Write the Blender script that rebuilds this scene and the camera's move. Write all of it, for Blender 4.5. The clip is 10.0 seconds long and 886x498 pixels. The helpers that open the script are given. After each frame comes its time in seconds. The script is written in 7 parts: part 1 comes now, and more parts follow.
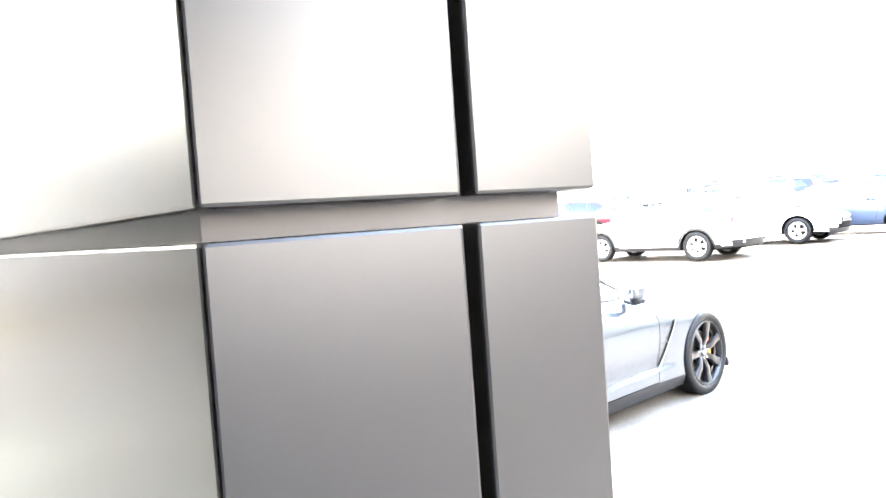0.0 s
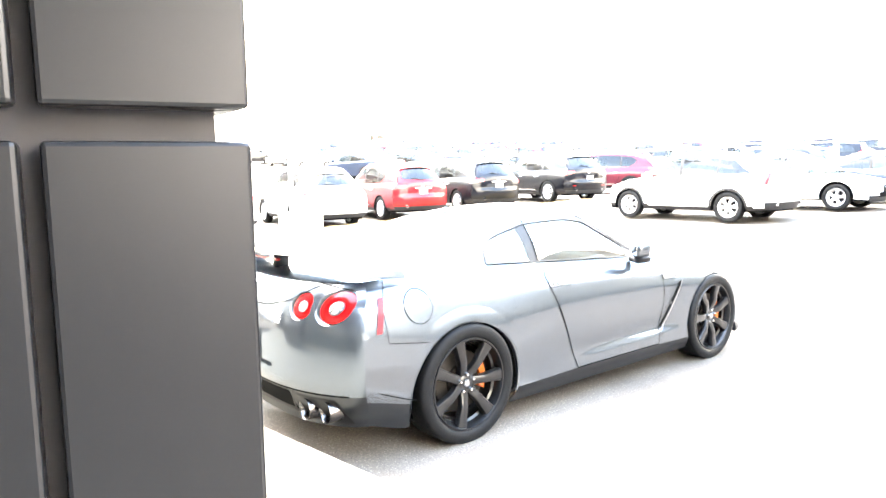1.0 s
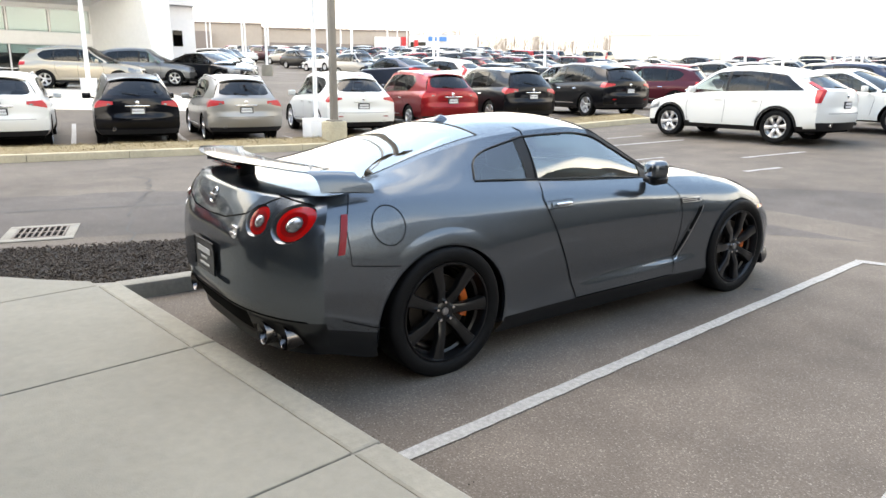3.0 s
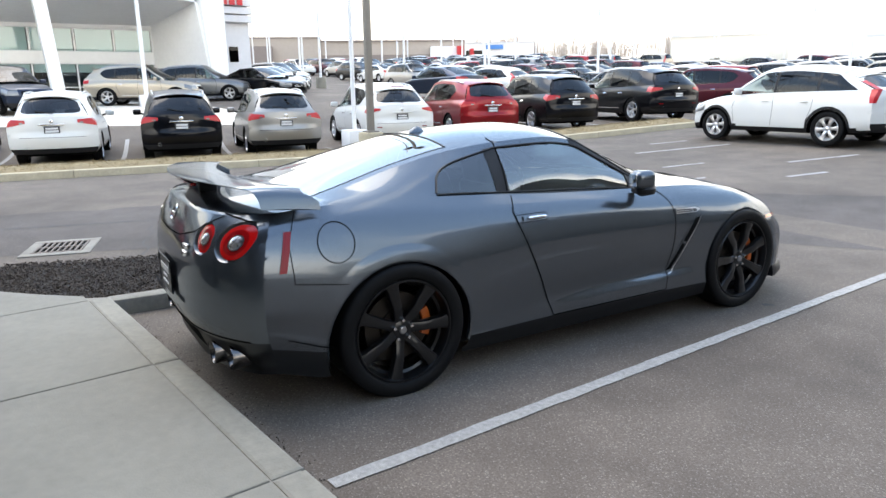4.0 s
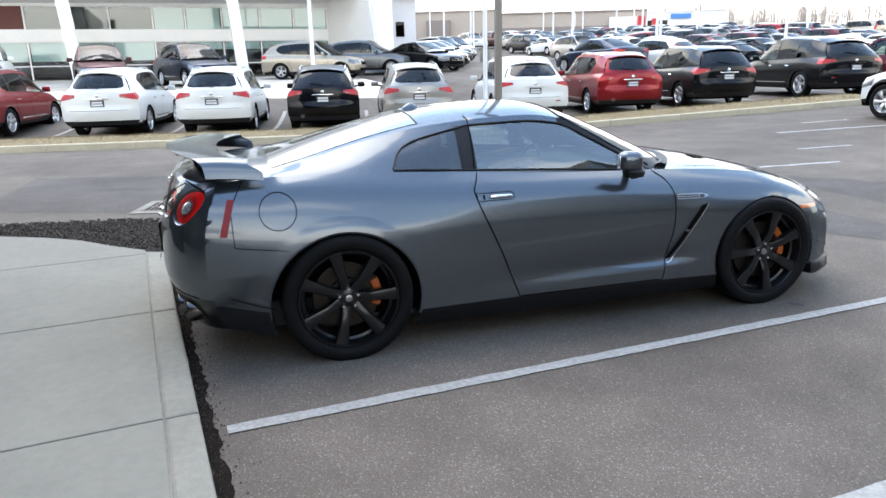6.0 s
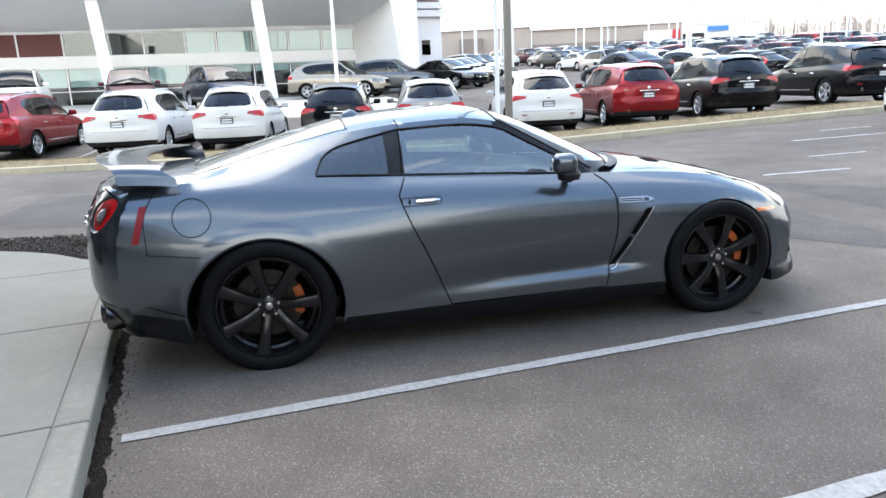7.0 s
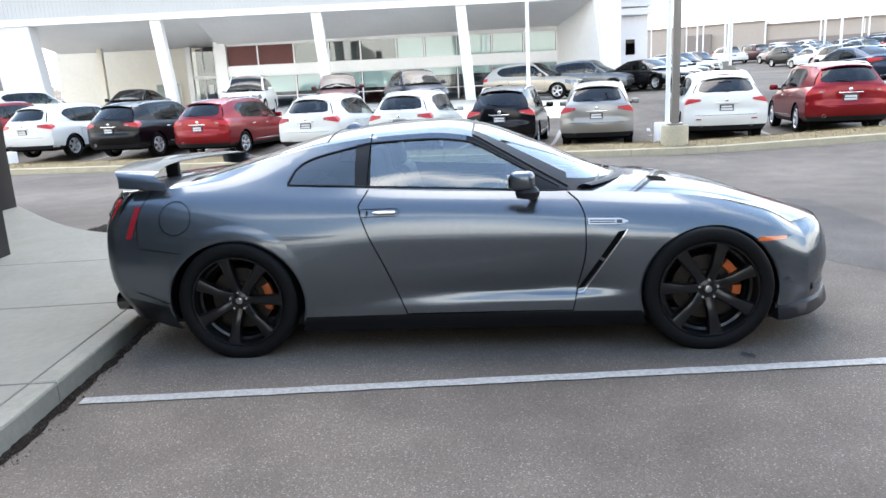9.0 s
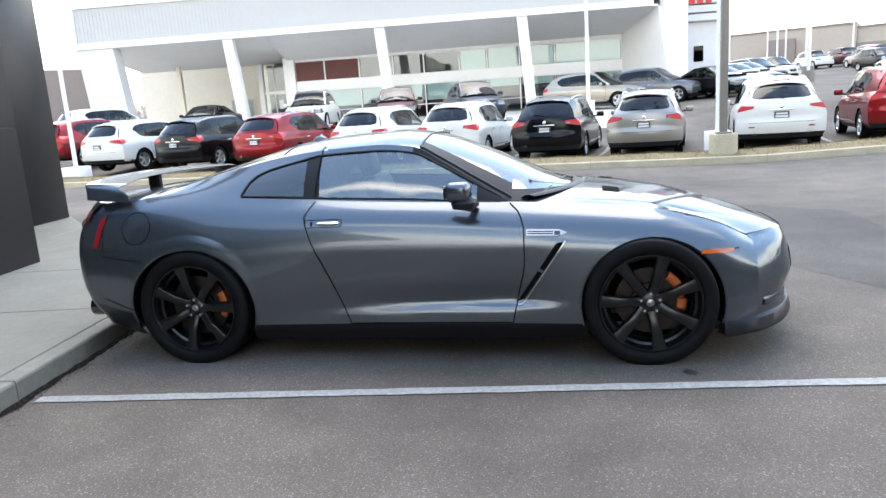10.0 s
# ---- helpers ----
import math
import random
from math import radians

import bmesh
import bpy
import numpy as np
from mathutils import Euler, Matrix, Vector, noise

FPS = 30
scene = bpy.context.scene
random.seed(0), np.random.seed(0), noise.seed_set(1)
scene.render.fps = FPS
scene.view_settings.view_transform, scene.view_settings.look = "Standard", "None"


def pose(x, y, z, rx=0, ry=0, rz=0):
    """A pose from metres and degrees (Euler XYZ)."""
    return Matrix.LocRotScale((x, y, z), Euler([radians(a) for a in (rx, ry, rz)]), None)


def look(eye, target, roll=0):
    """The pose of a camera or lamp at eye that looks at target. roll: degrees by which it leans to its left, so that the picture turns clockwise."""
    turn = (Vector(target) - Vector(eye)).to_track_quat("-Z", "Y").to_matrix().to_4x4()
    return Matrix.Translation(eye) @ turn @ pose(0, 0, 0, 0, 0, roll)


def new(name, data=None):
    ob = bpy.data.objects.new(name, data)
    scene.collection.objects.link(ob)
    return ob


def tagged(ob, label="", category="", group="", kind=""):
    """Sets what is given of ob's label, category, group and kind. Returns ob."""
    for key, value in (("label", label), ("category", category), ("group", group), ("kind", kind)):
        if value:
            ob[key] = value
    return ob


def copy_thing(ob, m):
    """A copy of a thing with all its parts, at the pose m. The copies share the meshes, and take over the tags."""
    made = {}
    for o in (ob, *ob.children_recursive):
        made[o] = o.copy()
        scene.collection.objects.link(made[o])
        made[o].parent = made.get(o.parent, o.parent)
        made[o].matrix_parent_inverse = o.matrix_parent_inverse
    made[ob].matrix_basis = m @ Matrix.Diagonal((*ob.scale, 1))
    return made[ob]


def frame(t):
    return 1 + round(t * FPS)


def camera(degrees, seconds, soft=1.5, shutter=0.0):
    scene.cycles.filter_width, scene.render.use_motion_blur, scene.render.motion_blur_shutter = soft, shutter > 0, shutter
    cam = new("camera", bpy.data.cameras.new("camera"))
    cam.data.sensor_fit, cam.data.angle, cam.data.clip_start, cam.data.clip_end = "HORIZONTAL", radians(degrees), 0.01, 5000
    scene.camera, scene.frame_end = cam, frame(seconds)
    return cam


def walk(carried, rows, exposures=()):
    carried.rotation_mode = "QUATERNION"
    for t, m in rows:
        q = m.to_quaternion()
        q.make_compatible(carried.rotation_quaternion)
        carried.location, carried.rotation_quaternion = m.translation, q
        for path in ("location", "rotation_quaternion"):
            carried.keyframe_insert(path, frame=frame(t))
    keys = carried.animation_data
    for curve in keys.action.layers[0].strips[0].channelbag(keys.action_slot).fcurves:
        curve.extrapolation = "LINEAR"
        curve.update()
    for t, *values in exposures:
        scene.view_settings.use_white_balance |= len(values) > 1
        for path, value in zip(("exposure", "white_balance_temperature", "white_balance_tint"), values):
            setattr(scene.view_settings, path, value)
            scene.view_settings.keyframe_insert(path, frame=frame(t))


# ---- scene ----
cam = camera(65.1, 10.0)
PATH = [
    (0, (3.886, -4.333, 1.665), (2.408, -2.988, 1.587), -4.1),
    (0.2, (3.926, -4.281, 1.669), (2.416, -2.974, 1.552), -2.8),
    (0.5, (3.957, -4.187, 1.662), (2.424, -2.912, 1.499), -1.5),
    (1, (3.964, -4.076, 1.646), (2.43, -2.816, 1.416), -0.9),
    (1.5, (3.943, -3.99, 1.628), (2.407, -2.749, 1.325), -0.5),
    (2, (3.909, -3.894, 1.592), (2.361, -2.694, 1.186), -0.7),
    (2.5, (3.813, -3.755, 1.589), (2.337, -2.489, 1.123), 1.7),
    (3, (3.812, -3.535, 1.596), (2.244, -2.389, 1.119), 0.6),
    (3.2, (3.87, -3.436, 1.594), (2.248, -2.348, 1.161), 1.7),
    (4.3, (4.064, -2.841, 1.614), (2.384, -1.868, 1.137), -1.5),
    (4.5, (4.133, -2.738, 1.598), (2.42, -1.829, 1.108), -0.6),
    (5, (4.314, -2.491, 1.605), (2.519, -1.749, 1.128), -1.4),
    (5.2, (4.339, -2.378, 1.617), (2.541, -1.654, 1.127), -1.2),
    (6.3, (4.642, -1.733, 1.607), (2.769, -1.24, 1.111), -1.5),
    (6.5, (4.651, -1.603, 1.575), (2.768, -1.113, 1.11), -1.5),
    (7, (4.664, -1.277, 1.504), (2.77, -0.835, 1.04), -2.5),
    (7.5, (4.805, -0.89, 1.503), (2.877, -0.638, 1.032), -2.5),
    (8, (4.83, -0.556, 1.51), (2.883, -0.417, 1.077), -2.7),
    (8.5, (4.803, -0.191, 1.531), (2.847, -0.155, 1.116), -3.8),
    (9, (4.854, 0.213, 1.527), (2.91, 0.045, 1.091), -2.9),
    (9.5, (4.782, 0.595, 1.504), (2.842, 0.338, 1.09), -3.3),
    (10, (4.776, 1.0, 1.486), (2.853, 0.619, 1.093), -3.8),
]
EXPOSURES = [(0, 6.5, 8600, 11), (0.2, 6.5, 8600, 11), (0.5, 6.55, 8800, 11), (1, 5.8, 9200, 11), (1.5, 4.25, 9700, 10), (2, 3.3, 9400, 10), (2.5, 2.82, 9400, 10), (3, 2.46, 8900, 10), (4.5, 2.2, 7600, 9), (7, 2.31, 7500, 9), (10, 2.37, 7500, 9)]
walk(cam, [(t, look(eye, target, roll)) for t, eye, target, roll in PATH], EXPOSURES)

# ---- light ----
SUN_EL, SUN_AZ = 62.0, 260.0
world = bpy.data.worlds.new("sky")
scene.world = world
world.use_nodes = True
wn, wl = world.node_tree.nodes, world.node_tree.links
wn.clear()
w_out = wn.new("ShaderNodeOutputWorld")
w_bg = wn.new("ShaderNodeBackground")
w_sky = wn.new("ShaderNodeTexSky")
w_sky.sky_type, w_sky.sun_disc = "NISHITA", False
w_sky.sun_elevation, w_sky.sun_rotation = radians(SUN_EL), radians(SUN_AZ)
w_sky.air_density, w_sky.dust_density, w_sky.ozone_density = 1.4, 0.5, 3.5
w_co = wn.new("ShaderNodeTexCoord")
w_map = wn.new("ShaderNodeMapping")
w_map.inputs["Scale"].default_value = (1.0, 1.0, 2.6)
w_map.inputs["Rotation"].default_value = (0.0, 0.0, 4.1)
w_noise = wn.new("ShaderNodeTexNoise")
w_noise.inputs["Scale"].default_value = 1.25
w_noise.inputs["Detail"].default_value = 4.0
w_noise.inputs["Roughness"].default_value = 0.5
w_ramp = wn.new("ShaderNodeValToRGB")
w_ramp.color_ramp.elements[0].position, w_ramp.color_ramp.elements[1].position = 0.43, 0.62
w_mix = wn.new("ShaderNodeMix")
w_mix.data_type = "RGBA"
wl.new(w_co.outputs["Generated"], w_map.inputs["Vector"])
wl.new(w_map.outputs["Vector"], w_noise.inputs["Vector"])
# thicker cloud towards the horizon, clearer overhead
w_sep = wn.new("ShaderNodeSeparateXYZ")
w_high = wn.new("ShaderNodeMapRange")
w_high.inputs["From Min"].default_value, w_high.inputs["From Max"].default_value = 0.06, 0.50
w_high.inputs["To Min"].default_value, w_high.inputs["To Max"].default_value = 0.40, -0.13
w_add = wn.new("ShaderNodeMath")
wl.new(w_co.outputs["Generated"], w_sep.inputs["Vector"])
wl.new(w_sep.outputs["Z"], w_high.inputs["Value"])
wl.new(w_noise.outputs["Fac"], w_add.inputs[0])
wl.new(w_high.outputs["Result"], w_add.inputs[1])
wl.new(w_add.outputs[0], w_ramp.inputs["Fac"])
wl.new(w_ramp.outputs["Color"], w_mix.inputs["Factor"])
wl.new(w_sky.outputs["Color"], w_mix.inputs["A"])
# cloud is dimmer low down than overhead, as under any overcast
w_dim = wn.new("ShaderNodeMapRange")
w_dim.inputs["From Min"].default_value, w_dim.inputs["From Max"].default_value = 0.05, 0.45
w_dim.inputs["To Min"].default_value, w_dim.inputs["To Max"].default_value = 0.56, 1.34
w_cloud = wn.new("ShaderNodeVectorMath")
w_cloud.operation = "SCALE"
w_cloud.inputs[0].default_value = (6.4, 6.75, 7.2)
wl.new(w_sep.outputs["Z"], w_dim.inputs["Value"])
wl.new(w_dim.outputs["Result"], w_cloud.inputs["Scale"])
wl.new(w_cloud.outputs["Vector"], w_mix.inputs["B"])
wl.new(w_mix.outputs["Result"], w_bg.inputs["Color"])
w_bg.inputs["Strength"].default_value = 0.15
wl.new(w_bg.outputs["Background"], w_out.inputs["Surface"])
sun = new("sun", bpy.data.lights.new("sun", "SUN"))
sun.data.energy, sun.data.angle, sun.data.color = 0.55, radians(50), (1.0, 0.97, 0.93)
sun_dir = Vector((math.cos(radians(SUN_EL)) * math.sin(radians(SUN_AZ)), math.cos(radians(SUN_EL)) * math.cos(radians(SUN_AZ)), math.sin(radians(SUN_EL))))
sun.matrix_world = look(sun_dir * 60, (0, 0, 0))


# ---- materials ----
def mat(name, color, rough=0.5, metal=0.0, coat=0.0, coat_rough=0.04, vary=0.0, scale=6.0, bump=0.0, bump_scale=60.0, spec=0.5,
        emit=0.0, alpha_glass=False, per_object=False, flake=False, stretch=None):
    m = bpy.data.materials.new(name)
    m.use_nodes = True
    n, l = m.node_tree.nodes, m.node_tree.links
    b = n["Principled BSDF"]
    b.inputs["Base Color"].default_value = (*color, 1)
    b.inputs["Roughness"].default_value = rough
    b.inputs["Metallic"].default_value = metal
    b.inputs["Coat Weight"].default_value = coat
    b.inputs["Coat Roughness"].default_value = coat_rough
    b.inputs["Specular IOR Level"].default_value = spec
    if emit:
        b.inputs["Emission Color"].default_value = (*color, 1)
        b.inputs["Emission Strength"].default_value = emit
    co = n.new("ShaderNodeTexCoord")
    vec = co.outputs["Object"]
    if stretch:
        mp = n.new("ShaderNodeMapping")
        mp.inputs["Scale"].default_value = stretch
        l.new(vec, mp.inputs["Vector"])
        vec = mp.outputs["Vector"]
    base = None
    if per_object:
        info = n.new("ShaderNodeObjectInfo")
        base = info.outputs["Color"]
        l.new(base, b.inputs["Base Color"])
    if vary:
        t1, t2 = n.new("ShaderNodeTexNoise"), n.new("ShaderNodeTexNoise")
        t1.inputs["Scale"].default_value, t2.inputs["Scale"].default_value = scale, scale * 9
        t1.inputs["Detail"].default_value, t2.inputs["Detail"].default_value = 5, 4
        l.new(vec, t1.inputs["Vector"])
        l.new(vec, t2.inputs["Vector"])
        add = n.new("ShaderNodeMath")
        add.operation = "ADD"
        l.new(t1.outputs["Fac"], add.inputs[0])
        l.new(t2.outputs["Fac"], add.inputs[1])
        rng = n.new("ShaderNodeMapRange")
        rng.inputs["From Min"].default_value, rng.inputs["From Max"].default_value = 0.6, 1.4
        rng.inputs["To Min"].default_value, rng.inputs["To Max"].default_value = 1 - vary, 1 + vary
        l.new(add.outputs[0], rng.inputs["Value"])
        mul = n.new("ShaderNodeVectorMath")
        mul.operation = "SCALE"
        if base:
            l.new(base, mul.inputs[0])
        else:
            mul.inputs[0].default_value = color
        l.new(rng.outputs["Result"], mul.inputs["Scale"])
        l.new(mul.outputs["Vector"], b.inputs["Base Color"])
    if bump:
        t3 = n.new("ShaderNodeTexNoise")
        t3.inputs["Scale"].default_value, t3.inputs["Detail"].default_value = bump_scale, 4
        l.new(vec, t3.inputs["Vector"])
        bp = n.new("ShaderNodeBump")
        bp.inputs["Strength"].default_value, bp.inputs["Distance"].default_value = bump, 0.01
        l.new(t3.outputs["Fac"], bp.inputs["Height"])
        l.new(bp.outputs["Normal"], b.inputs["Normal"])
    if flake:
        v = n.new("ShaderNodeTexVoronoi")
        v.inputs["Scale"].default_value = 900
        l.new(vec, v.inputs["Vector"])
        rr = n.new("ShaderNodeMapRange")
        rr.inputs["To Min"].default_value, rr.inputs["To Max"].default_value = rough - 0.05, rough + 0.07
        l.new(v.outputs["Distance"], rr.inputs["Value"])
        l.new(rr.outputs["Result"], b.inputs["Roughness"])
    return m


def glass_mat(name, tint, gloss=0.06, power=1.6):
    """Thin car or window glass: a tinted clear sheet with a mirror coat by Fresnel."""
    m = bpy.data.materials.new(name)
    m.use_nodes = True
    n, l = m.node_tree.nodes, m.node_tree.links
    n.clear()
    out, mix = n.new("ShaderNodeOutputMaterial"), n.new("ShaderNodeMixShader")
    tr, gl, fr = n.new("ShaderNodeBsdfTransparent"), n.new("ShaderNodeBsdfGlossy"), n.new("ShaderNodeFresnel")
    tr.inputs["Color"].default_value = (*tint, 1)
    gl.inputs["Roughness"].default_value = 0.01
    fr.inputs["IOR"].default_value = 1.55
    mad = n.new("ShaderNodeMath")
    mad.operation, mad.use_clamp = "MULTIPLY_ADD", True
    mad.inputs[1].default_value, mad.inputs[2].default_value = power, gloss
    l.new(fr.outputs["Fac"], mad.inputs[0])
    l.new(mad.outputs[0], mix.inputs["Fac"])
    l.new(tr.outputs["BSDF"], mix.inputs[1])
    l.new(gl.outputs["BSDF"], mix.inputs[2])
    l.new(mix.outputs["Shader"], out.inputs["Surface"])
    return m


def asphalt_mat(name="asphalt", shade=(1.0, 1.0, 1.0)):
    m = mat(name, (0.075, 0.07, 0.068), 0.88, spec=0.3)
    n, l = m.node_tree.nodes, m.node_tree.links
    b = n["Principled BSDF"]
    co = n.new("ShaderNodeTexCoord")
    stone, big, mid = [n.new("ShaderNodeTexNoise") for _ in range(3)]
    for t, s, d in ((stone, 95, 4), (big, 0.35, 6), (mid, 2.2, 6)):
        t.inputs["Scale"].default_value, t.inputs["Detail"].default_value = s, d
        l.new(co.outputs["Object"], t.inputs["Vector"])
    grain = n.new("ShaderNodeTexVoronoi")
    grain.inputs["Scale"].default_value = 155
    l.new(co.outputs["Object"], grain.inputs["Vector"])
    sep = n.new("ShaderNodeSeparateColor")
    l.new(grain.outputs["Color"], sep.inputs["Color"])
    r1 = n.new("ShaderNodeValToRGB")
    e = r1.color_ramp.elements
    e[0].position, e[0].color = 0.30, (0.74, 0.73, 0.72, 1)
    e[1].position, e[1].color = 0.70, (1.10, 1.08, 1.06, 1)
    l.new(stone.outputs["Fac"], r1.inputs["Fac"])
    r4 = n.new("ShaderNodeValToRGB")
    e = r4.color_ramp.elements
    e[0].position, e[0].color = 0.0, (0.076 * shade[0], 0.063 * shade[1], 0.053 * shade[2], 1)
    e[1].position, e[1].color = 1.0, (0.175 * shade[0], 0.154 * shade[1], 0.135 * shade[2], 1)
    mid_stop = e.new(0.90)
    mid_stop.color = (0.106 * shade[0], 0.089 * shade[1], 0.074 * shade[2], 1)
    l.new(sep.outputs["Red"], r4.inputs["Fac"])
    r2 = n.new("ShaderNodeMapRange")
    r2.inputs["From Min"].default_value, r2.inputs["From Max"].default_value = 0.35, 0.65
    r2.inputs["To Min"].default_value, r2.inputs["To Max"].default_value = 0.90, 1.52
    l.new(big.outputs["Fac"], r2.inputs["Value"])
    r3 = n.new("ShaderNodeMapRange")
    r3.inputs["From Min"].default_value, r3.inputs["From Max"].default_value = 0.3, 0.7
    r3.inputs["To Min"].default_value, r3.inputs["To Max"].default_value = 0.85, 1.13
    l.new(mid.outputs["Fac"], r3.inputs["Value"])
    add = n.new("ShaderNodeMix")
    add.data_type, add.blend_type = "RGBA", "MULTIPLY"
    add.inputs["Factor"].default_value = 1.0
    l.new(r1.outputs["Color"], add.inputs["A"])
    l.new(r4.outputs["Color"], add.inputs["B"])
    mul = n.new("ShaderNodeMath")
    mul.operation = "MULTIPLY"
    l.new(r2.outputs["Result"], mul.inputs[0])
    l.new(r3.outputs["Result"], mul.inputs[1])
    sc = n.new("ShaderNodeVectorMath")
    sc.operation = "SCALE"
    l.new(add.outputs["Result"], sc.inputs[0])
    l.new(mul.outputs[0], sc.inputs["Scale"])
    l.new(sc.outputs["Vector"], b.inputs["Base Color"])
    bp = n.new("ShaderNodeBump")
    bp.inputs["Strength"].default_value, bp.inputs["Distance"].default_value = 0.07, 0.003
    l.new(sep.outputs["Red"], bp.inputs["Height"])
    l.new(bp.outputs["Normal"], b.inputs["Normal"])
    return m


PAINT = mat("gunmetal_paint", (0.088, 0.102, 0.117), 0.27, 0.85, coat=0.88, coat_rough=0.05, flake=True)
PAINT.node_tree.nodes["Principled BSDF"].inputs["Coat IOR"].default_value = 1.52
PAINT.node_tree.nodes["Principled BSDF"].inputs["Specular Tint"].default_value = (0.22, 0.25, 0.28, 1)
PAINT_FAR = mat("car_paint", (0.5, 0.5, 0.5), 0.36, 0.0, coat=0.42, coat_rough=0.03, spec=0.08, per_object=True)


def metallic_by_tone(m):
    """Dark and coloured finishes are metallic paint, whites are solid."""
    n, l = m.node_tree.nodes, m.node_tree.links
    info = next(q for q in n if q.type == "OBJECT_INFO")
    sep, rng = n.new("ShaderNodeSeparateColor"), n.new("ShaderNodeMapRange")
    rng.inputs["From Min"].default_value, rng.inputs["From Max"].default_value = 0.30, 0.65
    rng.inputs["To Min"].default_value, rng.inputs["To Max"].default_value = 0.65, 0.0
    l.new(info.outputs["Color"], sep.inputs["Color"])
    l.new(sep.outputs["Green"], rng.inputs["Value"])
    l.new(rng.outputs["Result"], n["Principled BSDF"].inputs["Metallic"])


metallic_by_tone(PAINT_FAR)
BLACK_TRIM = mat("black_plastic", (0.010, 0.010, 0.011), 0.5, vary=0.2, scale=20, spec=0.25)
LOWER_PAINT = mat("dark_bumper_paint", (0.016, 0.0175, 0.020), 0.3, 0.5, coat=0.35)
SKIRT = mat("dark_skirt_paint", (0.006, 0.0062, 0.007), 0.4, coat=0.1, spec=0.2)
RUBBER = mat("tyre_rubber", (0.0045, 0.0046, 0.005), 0.6, spec=0.12, vary=0.25, scale=25, bump=0.2, bump_scale=200)
RIM_DARK = mat("dark_wheel_paint", (0.0055, 0.0055, 0.006), 0.34, 0.1, coat=0.3, spec=0.25)
RIM_SILVER = mat("alloy_wheel", (0.55, 0.55, 0.56), 0.3, 0.9)
CHROME = mat("chrome", (0.75, 0.75, 0.76), 0.12, 1.0)
BRUSHED = mat("brushed_steel_trim", (0.36, 0.36, 0.37), 0.3, 1.0)
STEEL = mat("brake_disc_steel", (0.030, 0.025, 0.021), 0.5, 0.8, vary=0.2, scale=30)
CALIPER = mat("orange_caliper_paint", (0.36, 0.068, 0.006), 0.4, coat=0.25)
RED_LENS = mat("red_lens", (0.45, 0.006, 0.006), 0.12, coat=0.2, spec=0.3)
DARK_RED = mat("dark_red_lens", (0.24, 0.004, 0.005), 0.12, coat=0.5, spec=0.3)
CLEAR_LENS = mat("clear_lens", (0.16, 0.17, 0.18), 0.22, 0.3, coat=0.5)
AMBER = mat("amber_lens", (0.52, 0.09, 0.006), 0.2, coat=1.0)
GLASS = glass_mat("car_glass", (0.46, 0.56, 0.53), 0.0, 1.0)
GLASS_DOOR = glass_mat("door_glass", (0.58, 0.68, 0.64), 0.13, 1.6)
GLASS_DARK = glass_mat("privacy_glass", (0.06, 0.07, 0.085), 0.0, 0.8)
GLASS_SHOP = glass_mat("shop_glass", (0.90, 0.95, 0.945), 0.05, 1.2)
INTERIOR = mat("dark_interior", (0.022, 0.022, 0.024), 0.7, vary=0.2, scale=18)
SEAT = mat("grey_seat_leather", (0.05, 0.05, 0.052), 0.5, vary=0.15, scale=14)
LINING = mat("light_headlining", (0.30, 0.28, 0.25), 0.9, vary=0.1, scale=10)
ASPHALT = asphalt_mat()
PATCH = asphalt_mat("patched_asphalt", (0.74, 0.77, 0.84))
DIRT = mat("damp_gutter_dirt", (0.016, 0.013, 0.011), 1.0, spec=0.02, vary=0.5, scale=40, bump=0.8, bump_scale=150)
SEAM = mat("tar_seam", (0.018, 0.017, 0.017), 0.7, vary=0.3, scale=30)
LINE = mat("white_road_paint", (0.29, 0.28, 0.262), 0.85, vary=0.42, scale=38, bump=0.4, bump_scale=120)
LINE_OLD = mat("worn_road_paint", (0.30, 0.29, 0.28), 0.85, vary=0.5, scale=9)
CONCRETE = mat("sidewalk_concrete", (0.187, 0.178, 0.149), 0.9, vary=0.12, scale=2.2, bump=0.25, bump_scale=140)
KERB = mat("kerb_concrete", (0.212, 0.200, 0.166), 0.9, vary=0.16, scale=3.0, bump=0.3, bump_scale=90)
OLD_KERB = mat("yellowish_kerb_concrete", (0.42, 0.36, 0.25), 0.9, vary=0.18, scale=3.0, bump=0.3, bump_scale=90)
APRON = mat("pale_concrete", (0.50, 0.45, 0.38), 0.9, vary=0.12, scale=0.8)
GRASS = mat("dry_grass", (0.21, 0.16, 0.085), 0.95, vary=0.3, scale=3, bump=0.4, bump_scale=90)
MULCH = mat("dark_mulch", (0.020, 0.017, 0.015), 0.95, vary=0.6, scale=14, bump=1.0, bump_scale=60)
CHIP = mat("mulch_chips", (0.052, 0.040, 0.032), 0.95, vary=0.5, scale=30)
BED_KERB = mat("dark_kerb_concrete", (0.21, 0.195, 0.165), 0.9, vary=0.2, scale=4.0, bump=0.3, bump_scale=90)
IRON = mat("cast_iron", (0.14, 0.115, 0.10), 0.7, 0.3, vary=0.3, scale=20)
DARK_HOLE = mat("dark_pit", (0.004, 0.004, 0.004), 0.95, spec=0.05)
PANEL = mat("metal_cladding_panel", (0.0235, 0.0225, 0.0245), 0.34, 0.5, vary=0.06, scale=3.0)
PANEL_GAP = mat("cladding_gap", (0.05, 0.046, 0.05), 0.55, 0.3)
WHITE_WALL = mat("white_stucco", (0.83, 0.83, 0.82), 0.85, vary=0.04, scale=0.6)
